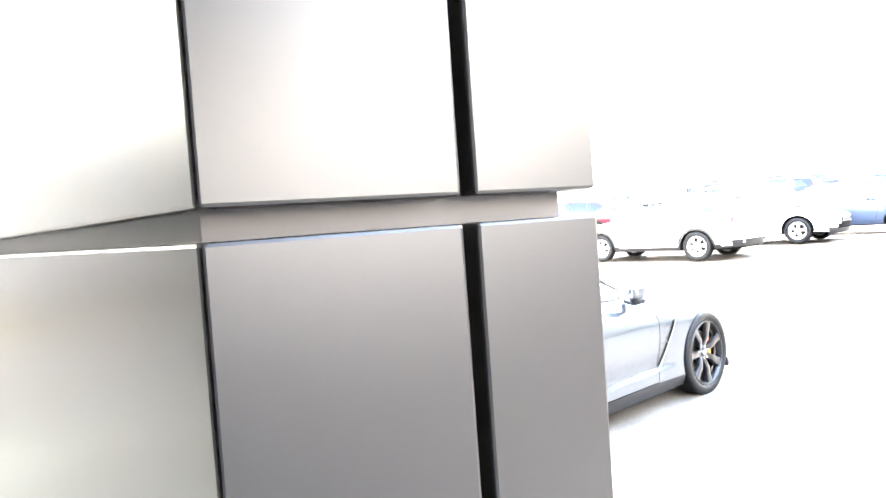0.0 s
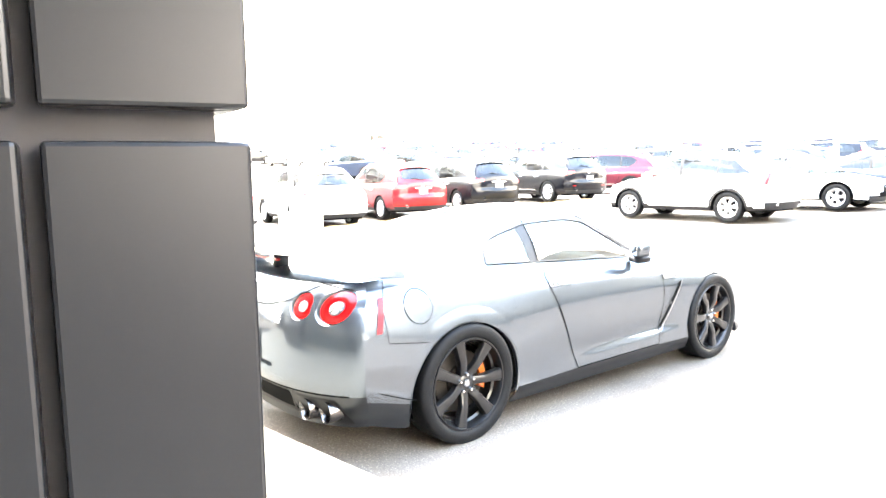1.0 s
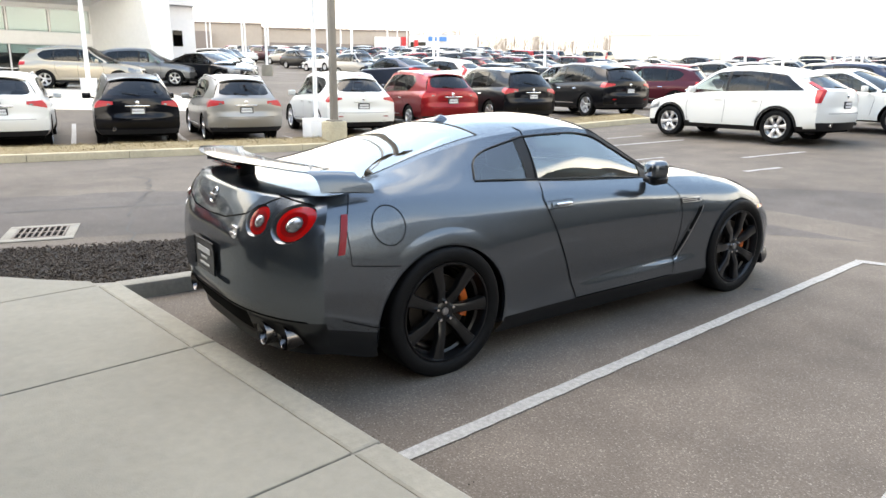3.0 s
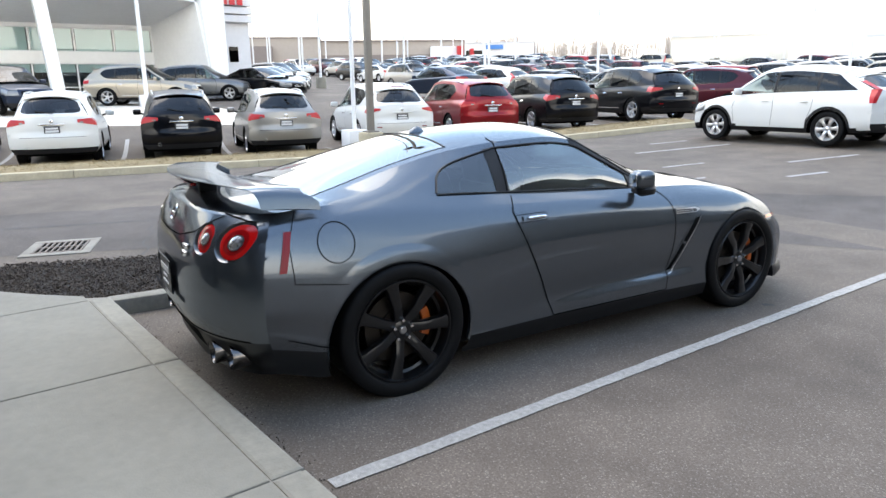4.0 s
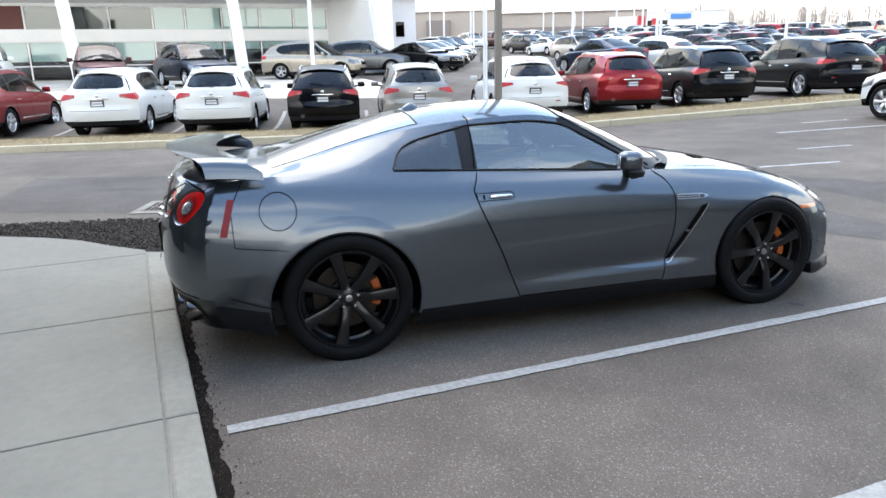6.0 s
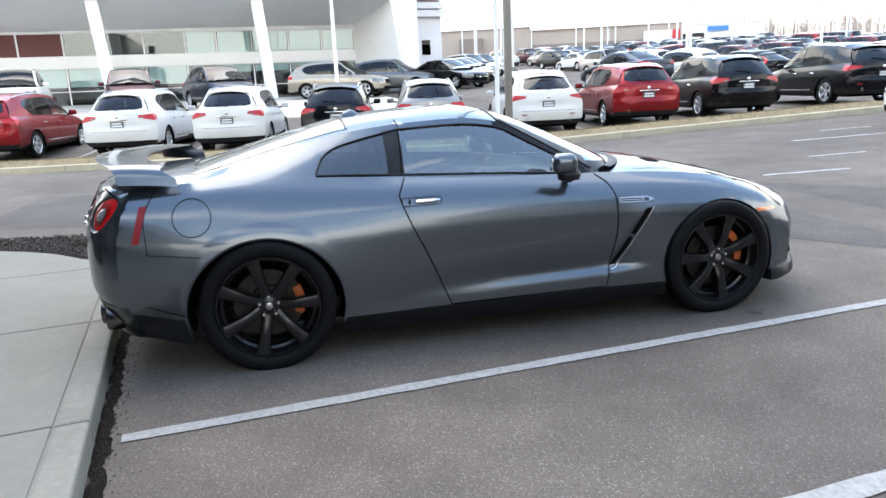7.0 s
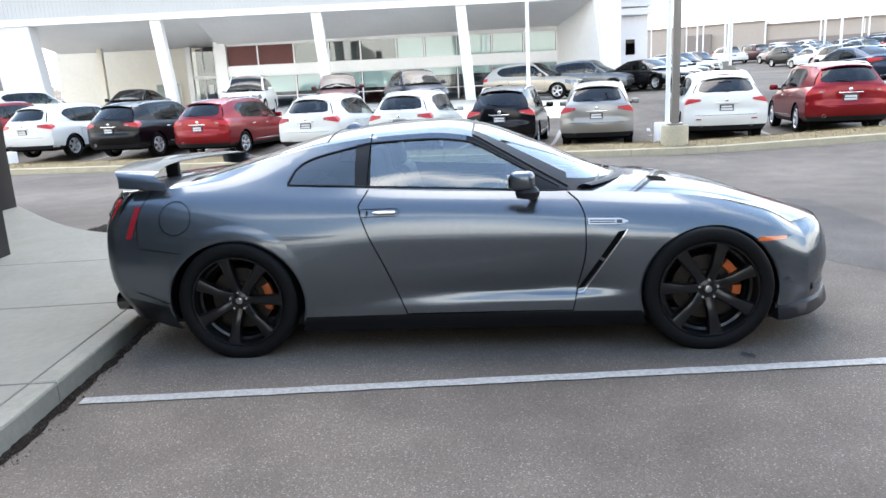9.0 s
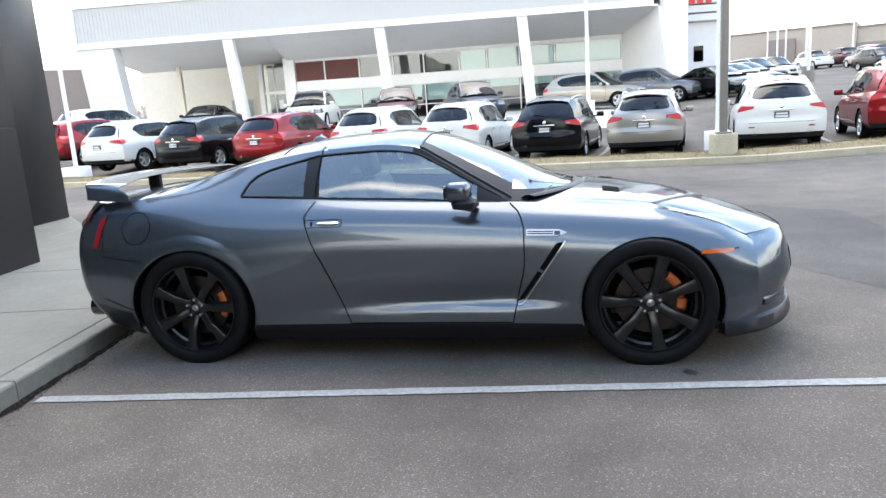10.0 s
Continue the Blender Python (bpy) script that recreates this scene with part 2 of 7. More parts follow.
GREY_WALL = mat("grey_stucco", (0.62, 0.62, 0.635), 0.85, vary=0.05, scale=0.6)
SOFFIT = mat("pale_grey_soffit", (0.86, 0.86, 0.87), 0.85, vary=0.04, scale=0.6)
CREAM = mat("cream_wall", (0.80, 0.75, 0.65), 0.85, vary=0.05, scale=0.6)
TAN = mat("tan_block_wall", (0.42, 0.36, 0.31), 0.9, vary=0.06, scale=0.3)
BROWN = mat("brown_block_wall", (0.24, 0.20, 0.18), 0.9, vary=0.06, scale=0.3)
FASCIA = mat("pale_grey_fascia", (0.50, 0.50, 0.492), 0.7, vary=0.03, scale=0.8)
LAMP_RED = mat("moulded_red_lens", (0.42, 0.012, 0.016), 0.35, coat=0.25, spec=0.25)
BLIND = mat("pale_green_blind", (0.66, 0.79, 0.775), 0.8, vary=0.05, scale=1)
# dimness of the rooms behind the glass, put into the colour
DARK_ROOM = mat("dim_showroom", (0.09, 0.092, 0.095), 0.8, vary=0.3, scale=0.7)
SHOP_DARK = mat("dark_glass_front", (0.03, 0.035, 0.034), 0.2, spec=0.4)
MAROON = mat("maroon_board", (0.12, 0.04, 0.036), 0.7, vary=0.1, scale=1)
ALU = mat("white_aluminium", (0.72, 0.73, 0.73), 0.45, 0.2)
POLE = mat("brown_grey_pole_paint", (0.20, 0.18, 0.155), 0.55, vary=0.1, scale=4)
WHITE_PAINT = mat("white_paint", (0.74, 0.74, 0.74), 0.55, vary=0.04, scale=3)
RED_PAINT = mat("red_sign_paint", (0.55, 0.025, 0.03), 0.5)
BLUE_PAINT = mat("blue_sign_paint", (0.05, 0.22, 0.55), 0.5)
# twig colour lightened to carry the haze of distance
BARK = mat("bare_twigs", (0.30, 0.245, 0.215), 0.9, vary=0.3, scale=0.4)
PLATE = mat("dark_plate", (0.03, 0.03, 0.033), 0.4)
PLATE_BAR = mat("plate_bar", (0.60, 0.60, 0.60), 0.5)


# ---- small tools ----
def curve(*pts):
    """A smooth monotone curve through (position, value) pairs."""
    xs, vs = [p[0] for p in pts], [p[1] for p in pts]
    h = [b - a for a, b in zip(xs, xs[1:])]
    d = [(b - a) / k for a, b, k in zip(vs, vs[1:], h)]
    m = [d[0]] + [0 if d[i] * d[i + 1] <= 0 else 2 * d[i] * d[i + 1] / (d[i] + d[i + 1]) for i in range(len(d) - 1)] + [d[-1]]

    def at(x):
        if x <= xs[0]:
            return vs[0]
        if x >= xs[-1]:
            return vs[-1]
        i = next(k for k in range(len(h)) if x <= xs[k + 1])
        t = (x - xs[i]) / h[i]
        return vs[i] * (1 + 2 * t) * (1 - t) ** 2 + m[i] * h[i] * t * (1 - t) ** 2 + vs[i + 1] * t * t * (3 - 2 * t) + m[i + 1] * h[i] * t * t * (t - 1)
    return at


def part(name, geo, material, parent=None, label="", smooth=40):
    """One mesh object from a bmesh or (vertices, faces); smooth: the angle up to which edges are shaded round, 0 for flat."""
    me = bpy.data.meshes.new(name)
    if isinstance(geo, bmesh.types.BMesh):
        geo.to_mesh(me)
        geo.free()
    else:
        me.from_pydata(geo[0], [], geo[1])
    me.materials.append(material)
    if smooth:
        me.polygons.foreach_set("use_smooth", [True] * len(me.polygons))
        me.set_sharp_from_angle(angle=radians(smooth))
    ob = new(name, me)
    if parent:
        ob.parent = parent
    if label:
        ob["label"] = label
    return ob


def thing(name, label, category, group="", m=None):
    ob = tagged(new(name), label, category, group)
    ob.empty_display_size = 0.2
    if m:
        ob.matrix_world = m
    return ob


def grid(f, us, vs, flip=False):
    """A sheet of quads: f(u, v) for all us and vs."""
    verts = [f(u, v) for u in us for v in vs]
    n = len(vs)
    faces = []
    for i in range(len(us) - 1):
        for j in range(n - 1):
            q = (i * n + j, i * n + j + 1, (i + 1) * n + j + 1, (i + 1) * n + j)
            faces.append(q[::-1] if flip else q)
    return verts, faces


def mirrored(geo):
    v, f = geo
    return [(-p[0], p[1], p[2]) for p in v], [q[::-1] for q in f]


def joined(*geos):
    verts, faces = [], []
    for v, f in geos:
        k = len(verts)
        verts += list(v)
        faces += [tuple(i + k for i in q) for q in f]
    return verts, faces


def spans(a, b, n):
    return [a + (b - a) * i / n for i in range(n + 1)]


def moved(geo, m):
    return [tuple(m @ Vector(p)) for p in geo[0]], geo[1]


def box(x0, x1, y0, y1, z0, z1, bevel=0.0, seg=2):
    bm = bmesh.new()
    bmesh.ops.create_cube(bm, size=1, matrix=Matrix.Translation(((x0 + x1) / 2, (y0 + y1) / 2, (z0 + z1) / 2)) @ Matrix.Diagonal((x1 - x0, y1 - y0, z1 - z0, 1)))
    if bevel:
        bmesh.ops.bevel(bm, geom=bm.edges[:], offset=bevel, segments=seg, affect="EDGES", profile=0.5)
    return geo_of(bm)


def geo_of(bm):
    bm.verts.index_update()
    v, f = [tuple(p.co) for p in bm.verts], [tuple(p.index for p in q.verts) for q in bm.faces]
    bm.free()
    return v, f


def lathe(profile, n, axis="z", cap=False):
    """Turns (radius, height) pairs round an axis."""
    verts, faces, k = [], [], len(profile)
    for i in range(n):
        a = 2 * math.pi * i / n
        for r, h in profile:
            c, s = r * math.cos(a), r * math.sin(a)
            verts.append({"z": (c, s, h), "x": (h, c, s), "y": (s, h, c)}[axis])
    for i in range(n):
        for j in range(k - 1):
            a, b = i * k + j, ((i + 1) % n) * k + j
            faces.append((a, b, b + 1, a + 1))
    if cap:
        faces.append(tuple(i * k for i in range(n))[::-1])
        faces.append(tuple(i * k + k - 1 for i in range(n)))
    return verts, faces


def tube(points, r, n=8, closed=False):
    """A round bar along points."""
    verts, faces = [], []
    pts = [Vector(p) for p in points]
    for i, p in enumerate(pts):
        a, b = pts[max(i - 1, 0)], pts[min(i + 1, len(pts) - 1)]
        if closed:
            a, b = pts[i - 1], pts[(i + 1) % len(pts)]
        d = (b - a).normalized()
        u = d.cross(Vector((0, 0, 1)) if abs(d.z) < 0.9 else Vector((1, 0, 0))).normalized()
        w = d.cross(u)
        for k in range(n):
            t = 2 * math.pi * k / n
            verts.append(tuple(p + (u * math.cos(t) + w * math.sin(t)) * (r[i] if isinstance(r, (list, tuple)) else r)))
    m = len(pts)
    for i in range(m if closed else m - 1):
        for k in range(n):
            faces.append((i * n + k, i * n + (k + 1) % n, ((i + 1) % m) * n + (k + 1) % n, ((i + 1) % m) * n + k))
    if not closed:
        faces += [tuple(range(n))[::-1], tuple((m - 1) * n + k for k in range(n))]
    return verts, faces


def slab(poly, z0, z1, bevel=0.0):
    """A flat plate of the outline poly, with its top edges rounded."""
    bm = bmesh.new()
    f = bm.faces.new([bm.verts.new((x, y, z1)) for x, y in poly])
    f.normal_update()
    if f.normal.z < 0:
        f.normal_flip()
    top = [e for e in f.edges]
    r = bmesh.ops.extrude_face_region(bm, geom=[f])
    low = [v for v in r["geom"] if isinstance(v, bmesh.types.BMVert)]
    bmesh.ops.translate(bm, verts=low, vec=(0, 0, z0 - z1))
    bmesh.ops.recalc_face_normals(bm, faces=bm.faces[:])
    if bevel:
        tops = [e for e in bm.edges if all(abs(v.co.z - z1) < 1e-6 for v in e.verts)]
        bmesh.ops.bevel(bm, geom=tops, offset=bevel, segments=2, affect="EDGES", profile=0.5)
    return geo_of(bm)


def cut_arches(geo, arches):
    """Opens elliptic wheel arches (y, z, half width, height) in a body side: nearest points move on to the rim, what lies inside goes."""
    verts, faces = [list(p) for p in geo[0]], geo[1]

    def level(p):
        return min(math.hypot((p[1] - y) / a, (p[2] - z) / b) for y, z, a, b in arches)

    lev = [level(p) for p in verts]
    snap = set()
    for f in faces:
        for i, j in zip(f, f[1:] + f[:1]):
            if (lev[i] < 1) != (lev[j] < 1):
                snap.add(i if abs(lev[i] - 1) < abs(lev[j] - 1) else j)
    for i in snap:
        p = verts[i]
        y, z, a, b = min(arches, key=lambda q: math.hypot((p[1] - q[0]) / q[2], (p[2] - q[1]) / q[3]))
        k = 1 / lev[i]
        p[1], p[2] = y + (p[1] - y) * k, z + (p[2] - z) * k
    keep = []
    for f in faces:
        g = tuple(i for i in f if i in snap or lev[i] >= 1)
        if len(g) >= 3 and not all(i in snap for i in g):
            keep.append(g)
    used = sorted({i for f in keep for i in f})
    idx = {i: k for k, i in enumerate(used)}
    return [tuple(verts[i]) for i in used], [tuple(idx[i] for i in f) for f in keep]


def smooth01(t):
    t = min(1.0, max(0.0, t))
    return t * t * (3 - 2 * t)


def ground_z(x, y):
    """The lot is level round the coupe, rises towards the showroom and up the lane."""
    s = smooth01((y - 9) / 12)
    a = 0.9 * smooth01((-x - 15) / 9) * (1 - 0.75 * s) + (0.028 + 0.018 * s) * max(0, min(-x - 24, 150))
    return a + 0.045 * max(0, min(y - 4.5, 10.5)) + 0.006 * max(0, min(y - 15, 120)) + 0.026 * max(0, min(y - 21, 80))


# ---- car bodies ----
class Hull:
    """A car body in its own frame, nose along +y: side lines (x and z as curves of y) from the sill to the shoulder, a bonnet and boot
    between the shoulders, rounded ends, and a cabin above the belt."""

    def __init__(self, lines, centre, y0, y1, rear, front, rear_tilt, front_tilt, ramp=(0.45, 0.75), rounding=3.5, shear=None, corner=0.0):
        self.shear = shear or (lambda z: 0.0)
        self.round, self.corner = rounding, corner
        self.lines, self.centre, self.y0, self.y1 = lines, centre, y0, y1
        self.rear, self.front, self.rear_tilt, self.front_tilt, self.ramp = rear, front, rear_tilt, front_tilt, ramp
        self.memo = {}

    def section(self, y):
        key = round(y, 5)
        if key not in self.memo:
            self.memo[key] = [(fz(y), fx(y)) for fx, fz in self.lines]
        return self.memo[key]

    def side_x(self, y, z):
        return curve(*self.section(min(max(y, self.y0), self.y1)))(z)

    def lean(self, y, z):
        return self.shear(z) * smooth01((self.y0 + 0.40 - y) / 0.40)

    def edge(self, y):
        z, x = self.section(min(max(y, self.y0), self.y1))[-1]
        return x, z

    def rear_y(self, x, z):
        xk = self.side_x(self.y0, z)
        r = min(abs(x) / xk, 1)
        bend = (1 - self.corner) * r ** self.round + self.corner * r ** 40
        return self.y0 + self.shear(z) - self.rear * (1 - bend) + self.rear_tilt(z) * (1 - r ** 2)

    def front_y(self, x, z):
        xk = self.side_x(self.y1, z)
        r = min(abs(x) / xk, 1)
        if self.corner:
            return self.y1 + self.front * (1 - r ** 3.0) + self.front_tilt(z) * (1 - r ** 2)
        return self.y1 + self.front * (xk * xk - min(abs(x), xk) ** 2) + self.front_tilt(z) * (1 - r ** 2)

    def top(self, s, y):
        """A point of bonnet or boot: s from 0 at the shoulder to 1 at the middle."""
        x, z = self.edge(y)
        zc = self.centre(y)
        px = x * (1 - s)
        pz = z + (zc - z) * (1 - (1 - s) ** 2.4)
        py = y
        a = smooth01((self.y0 + self.ramp[0] - y) / self.ramp[0])
        b = smooth01((y - self.y1 + self.ramp[1]) / self.ramp[1])
        if a:
            py += a * (self.rear_y(px, z) - self.y0 - self.shear(z)) + self.lean(y, z)
        if b:
            py += b * (self.front_y(px, z) - self.y1)
        return px, py, pz

    def side(self, ys, k, lo=0.0, hi=1.0):
        def f(y, v):
            sec = self.section(y)
            z = sec[0][0] + (sec[-1][0] - sec[0][0]) * v
            return curve(*sec)(z), y + self.lean(y, z), z
        return grid(f, ys, spans(lo, hi, k))

    def cap(self, rear, k, n):
        y = self.y0 if rear else self.y1
        sec = self.section(y)
        zs = spans(sec[0][0], sec[-1][0], k)

        def f(s, z):
            x = curve(*sec)(z) * (1 - s)
            return x, (self.rear_y if rear else self.front_y)(x, z), z
        cols = [t ** 2 for t in spans(0, 1, n)] if self.corner else spans(0, 1, n)
        return grid(f, cols, zs, flip=rear)

    def on_side(self, y, z, out=0.002):
        return self.side_x(y - self.lean(y, z), z) + out, y, z


def both(geo):
    return joined(geo, mirrored(geo))


def strip_on(hull, pts, w, out=0.0025):
    """A narrow band along (y, z) points on the body side."""
    verts, faces = [], []
    for i, (y, z) in enumerate(pts):
        a, b = pts[max(i - 1, 0)], pts[min(i + 1, len(pts) - 1)]
        dy, dz = b[0] - a[0], b[1] - a[1]
        n = math.hypot(dy, dz) or 1
        for k in (-1, 1):
            verts.append(hull.on_side(y - k * dz / n * w / 2, z + k * dy / n * w / 2, out))
    for i in range(len(pts) - 1):
        faces.append((2 * i, 2 * i + 1, 2 * i + 3, 2 * i + 2))
    return verts, faces


def path_between(pts, step=0.03):
    out = []
    for a, b in zip(pts, pts[1:]):
        n = max(1, int(math.dist(a, b) / step))
        out += [tuple(p + (q - p) * i / n for p, q in zip(a, b)) for i in range(n)]
    return out + [pts[-1]]


class Cabin:
    """The glasshouse: belt line, roof rail and middle line as curves of y."""

    def __init__(self, belt, rail, mid, y0, y1, bulge=0.02, crown=2.3, tip=(0.0, 1.0)):
        self.tip = tip
        self.belt, self.rail, self.mid, self.y0, self.y1, self.bulge, self.crown = belt, rail, mid, y0, y1, bulge, crown

    def tipped(self, y):
        return y + self.tip[0] * smooth01((self.y0 + self.tip[1] - y) / self.tip[1])

    def side(self, y, v, out=0.0):
        (bx, bz), (rx, rz) = self.belt(y), self.rail(y)
        b = self.bulge * min(1, max(0, rz - bz) / 0.25)
        return bx + (rx - bx) * v + b * math.sin(math.pi * v) + out, y + (self.tipped(y) - y) * v, bz + (rz - bz) * v

    def roof(self, y, s, out=0.0):
        rx, rz = self.rail(y)
        zc = self.mid(y)
        return rx * (1 - s), self.tipped(y), rz + (zc - rz) * (1 - (1 - s) ** self.crown) + out


def side_sheet(cabin, y0, y1, ny, lo, hi, nv, out=0.0):
    """Part of the cabin's side, between two heights that may change along it."""
    verts, faces = [], []
    ys = spans(y0, y1, ny)
    for y in ys:
        a, b = (lo(y) if callable(lo) else lo), (hi(y) if callable(hi) else hi)
        verts += [cabin.side(y, a + (b - a) * j / nv, out) for j in range(nv + 1)]
    for i in range(ny):
        for j in range(nv):
            q = (i * (nv + 1) + j, i * (nv + 1) + j + 1, (i + 1) * (nv + 1) + j + 1, (i + 1) * (nv + 1) + j)
            faces.append(q[::-1])
    return verts, faces


def roof_sheet(cabin, y0, y1, ny, s0, s1, ns, out=0.0):
    def half(sign):
        v, f = grid(lambda y, s: cabin.roof(y, s, out), spans(y0, y1, ny), spans(s0, s1, ns))
        return (v, [q[::-1] for q in f]) if sign > 0 else ([(-p[0], p[1], p[2]) for p in v], f)
    return joined(half(1), half(-1))


def welded(geo, dist=0.0006):
    bm = bmesh.new()
    vs = [bm.verts.new(p) for p in geo[0]]
    for q in geo[1]:
        if len(set(q)) == len(q):
            try:
                bm.faces.new([vs[i] for i in q])
            except ValueError:
                pass
    bmesh.ops.remove_doubles(bm, verts=bm.verts[:], dist=dist)
    return geo_of(bm)


def largest(geo):
    """Only the largest connected piece of a sheet."""
    root = list(range(len(geo[0])))

    def find(i):
        while root[i] != i:
            root[i] = root[root[i]]
            i = root[i]
        return i
    for q in geo[1]:
        for i in q[1:]:
            root[find(i)] = find(q[0])
    count = {}
    for q in geo[1]:
        count[find(q[0])] = count.get(find(q[0]), 0) + 1
    top = max(count, key=count.get)
    return geo[0], [q for q in geo[1] if find(q[0]) == top]


def soft_shoulder(ob, hull, cabin, y0, y1, reach=0.11, fade=0.28):
    """Rounds the shading where the rear pillar flows into the fender, as a wide fillet would."""
    me = ob.data
    normals = [Vector(q.vector) for q in me.corner_normals]
    for i, loop in enumerate(me.loops):
        p = me.vertices[loop.vertex_index].co
        if not y0 < p.y < y1:
            continue
        ex, ez = hull.edge(p.y)
        d = math.hypot(abs(p.x) - ex, p.z - ez)
        if d > reach:
            continue
        low = hull.side_x(p.y, ez - 0.05)
        (bx, bz), (rx, rz) = cabin.belt(p.y), cabin.rail(p.y)
        a, b = Vector((0.05, 0, low - ex)).normalized(), Vector((rz - bz, 0, bx - rx)).normalized()
        n = (a + b).normalized()
        n.x = math.copysign(n.x, p.x)
        w = smooth01(1 - d / reach) * smooth01((p.y - y0) / 0.1) * smooth01((y1 - p.y) / fade)
        n.y = normals[i].y
        normals[i] = normals[i].lerp(n, w).normalized()
    me.normals_split_custom_set(normals)


def facing_out(geo, centre=(0, 0, 0.5)):
    """Makes normals agree and point away from a point."""
    bm = bmesh.new()
    vs = [bm.verts.new(p) for p in geo[0]]
    for q in geo[1]:
        try:
            bm.faces.new([vs[i] for i in q])
        except ValueError:
            pass
    bmesh.ops.recalc_face_normals(bm, faces=bm.faces[:])
    bmesh.ops.delete(bm, geom=[p for p in bm.verts if not p.link_faces], context="VERTS")
    c = Vector(centre)
    bm.normal_update()
    if sum((f.calc_center_median() - c).dot(f.normal) * f.calc_area() for f in bm.faces) < 0:
        bmesh.ops.reverse_faces(bm, faces=bm.faces[:])
    return geo_of(bm)


def wheel(parent, m, radius, width, rim_r, spokes, rim_mat, caliper=False, twist=0.0, spoke_w=(0.055, 0.075), detail=48):
    """A wheel whose outer face looks along +x in its own frame."""
    w = new("wheel")
    w.empty_display_size = 0.2
    w.parent, w.matrix_local = parent, m
    h = width / 2
    r = radius
    tyre = lathe([(rim_r - 0.004, h * 0.74), (rim_r + 0.004, h * 0.88), (rim_r + (r - rim_r) * 0.22, h * 0.965), (rim_r + (r - rim_r) * 0.5, h), (rim_r + (r - rim_r) * 0.72, h * 0.975), (r - 0.012, h * 0.93),
                  (r - 0.004, h * 0.87), (r - 0.001, h * 0.76), (r, h * 0.5), (r, 0), (r, -h * 0.5), (r - 0.006, -h * 0.82), (r - 0.03, -h * 0.97), (rim_r, -h * 0.8)], detail, "x")
    part("tyre", facing_out(tyre, (0, 0, 0)), RUBBER, w, "black rubber tyre")
    rim = lathe([(rim_r + 0.005, h * 0.86), (rim_r - 0.001, h * 0.92), (rim_r - 0.007, h * 0.92), (rim_r - 0.012, h * 0.84), (rim_r - 0.020, h * 0.60), (rim_r - 0.022, h * 0.50), (rim_r - 0.036, h * 0.44),
                 (rim_r - 0.040, h * 0.10), (rim_r - 0.048, h * 0.02), (rim_r - 0.050, -h * 0.5), (rim_r, -h * 0.8)], detail, "x")
    rim = (rim[0], [q[::-1] for q in rim[1]])
    geos = [rim]
    hub = h * 0.60
    # spokes dished towards the hub, narrow in the middle and flared at the rim, with a rounded face
    section = ((-0.5, -0.042), (-0.5, -0.014), (-0.42, -0.004), (-0.22, 0.0), (0.22, 0.0), (0.42, -0.004), (0.5, -0.014), (0.5, -0.042))
    k = len(section)
    for i in range(spokes):
        a = 2 * math.pi * (i + twist) / spokes
        prof = [(0.036, spoke_w[0] * 1.05, hub + 0.004), (rim_r * 0.22, spoke_w[0] * 0.86, hub + 0.008), (rim_r * 0.36, spoke_w[0] * 0.78, hub + 0.022), (rim_r * 0.52, spoke_w[0] * 0.80, hub + 0.034),
                (rim_r * 0.70, spoke_w[0] * 0.92, h * 0.83), (rim_r * 0.86, spoke_w[1] * 0.86, h * 0.86), (rim_r - 0.008, spoke_w[1] * 1.06, h * 0.87)]
        v, f = [], []
        for d, ww, xx in prof:
            for sw, sx in section:
                e = sw * ww
                v.append((xx + sx, d * math.cos(a) - e * math.sin(a), d * math.sin(a) + e * math.cos(a)))
        for q in range(len(prof) - 1):
            for e in range(k):
                f.append((q * k + e, q * k + (e + 1) % k, q * k + k + (e + 1) % k, q * k + k + e))
        f += [tuple(range(k))[::-1], tuple(range(len(v) - k, len(v)))]
        geos.append(facing_out((v, f), tuple(sum(p[c] for p in v) / len(v) for c in range(3))))
    geos.append(lathe([(0.0, hub + 0.014), (0.036, hub + 0.014), (0.056, hub + 0.004), (0.066, hub - 0.03)], 24, "x"))
    part("rim", joined(*geos), rim_mat, w, smooth=30)
    part("hub_cap", lathe([(0.0, hub + 0.022), (0.014, hub + 0.022), (0.020, hub + 0.020), (0.024, hub + 0.010)], 18, "x"), BRUSHED if caliper else rim_mat, w)
    if caliper:
        for i in range(5):
            a = 2 * math.pi * (i + 0.25) / 5
            nut = moved(lathe([(0.0, 0.016), (0.008, 0.016), (0.010, 0.010), (0.011, 0.0)], 8, "x"), Matrix.Translation((hub + 0.008, 0.054 * math.cos(a), 0.054 * math.sin(a))))
            part("lug_nut", nut, CHROME, w)
        part("brake_disc", lathe([(0.07, 0.045), (0.10, 0.045), (0.105, 0.03), (0.19, 0.03), (0.19, 0.0), (0.07, 0.0)], 40, "x"), STEEL, w, "steel brake disc")
    else:
        part("brake_disc", lathe([(0.03, 0.02), (0.15, 0.02), (0.15, 0.0)], 24, "x"), BLACK_TRIM, w)
    return w


# ---- ground ----
def axis_steps(lo, hi, fine_lo, fine_hi, fine, coarse):
    out, p = [], lo
    while p < hi:
        out.append(p)
        p += fine if fine_lo <= p < fine_hi else coarse
    return out + [hi]


gx = axis_steps(-700, 300, -40, 8, 1.0, 11.0)
gy = axis_steps(-400, 700, -12, 24, 1.0, 11.0)
g = grid(lambda x, y: (x, y, ground_z(x, y)), gx, gy, flip=True)
tagged(part("ground", g, ASPHALT, smooth=60), "grey weathered asphalt of a car park", "ground", kind="structure")


def on_ground(x, y, up=0.004):
    return x, y, ground_z(x, y) + up


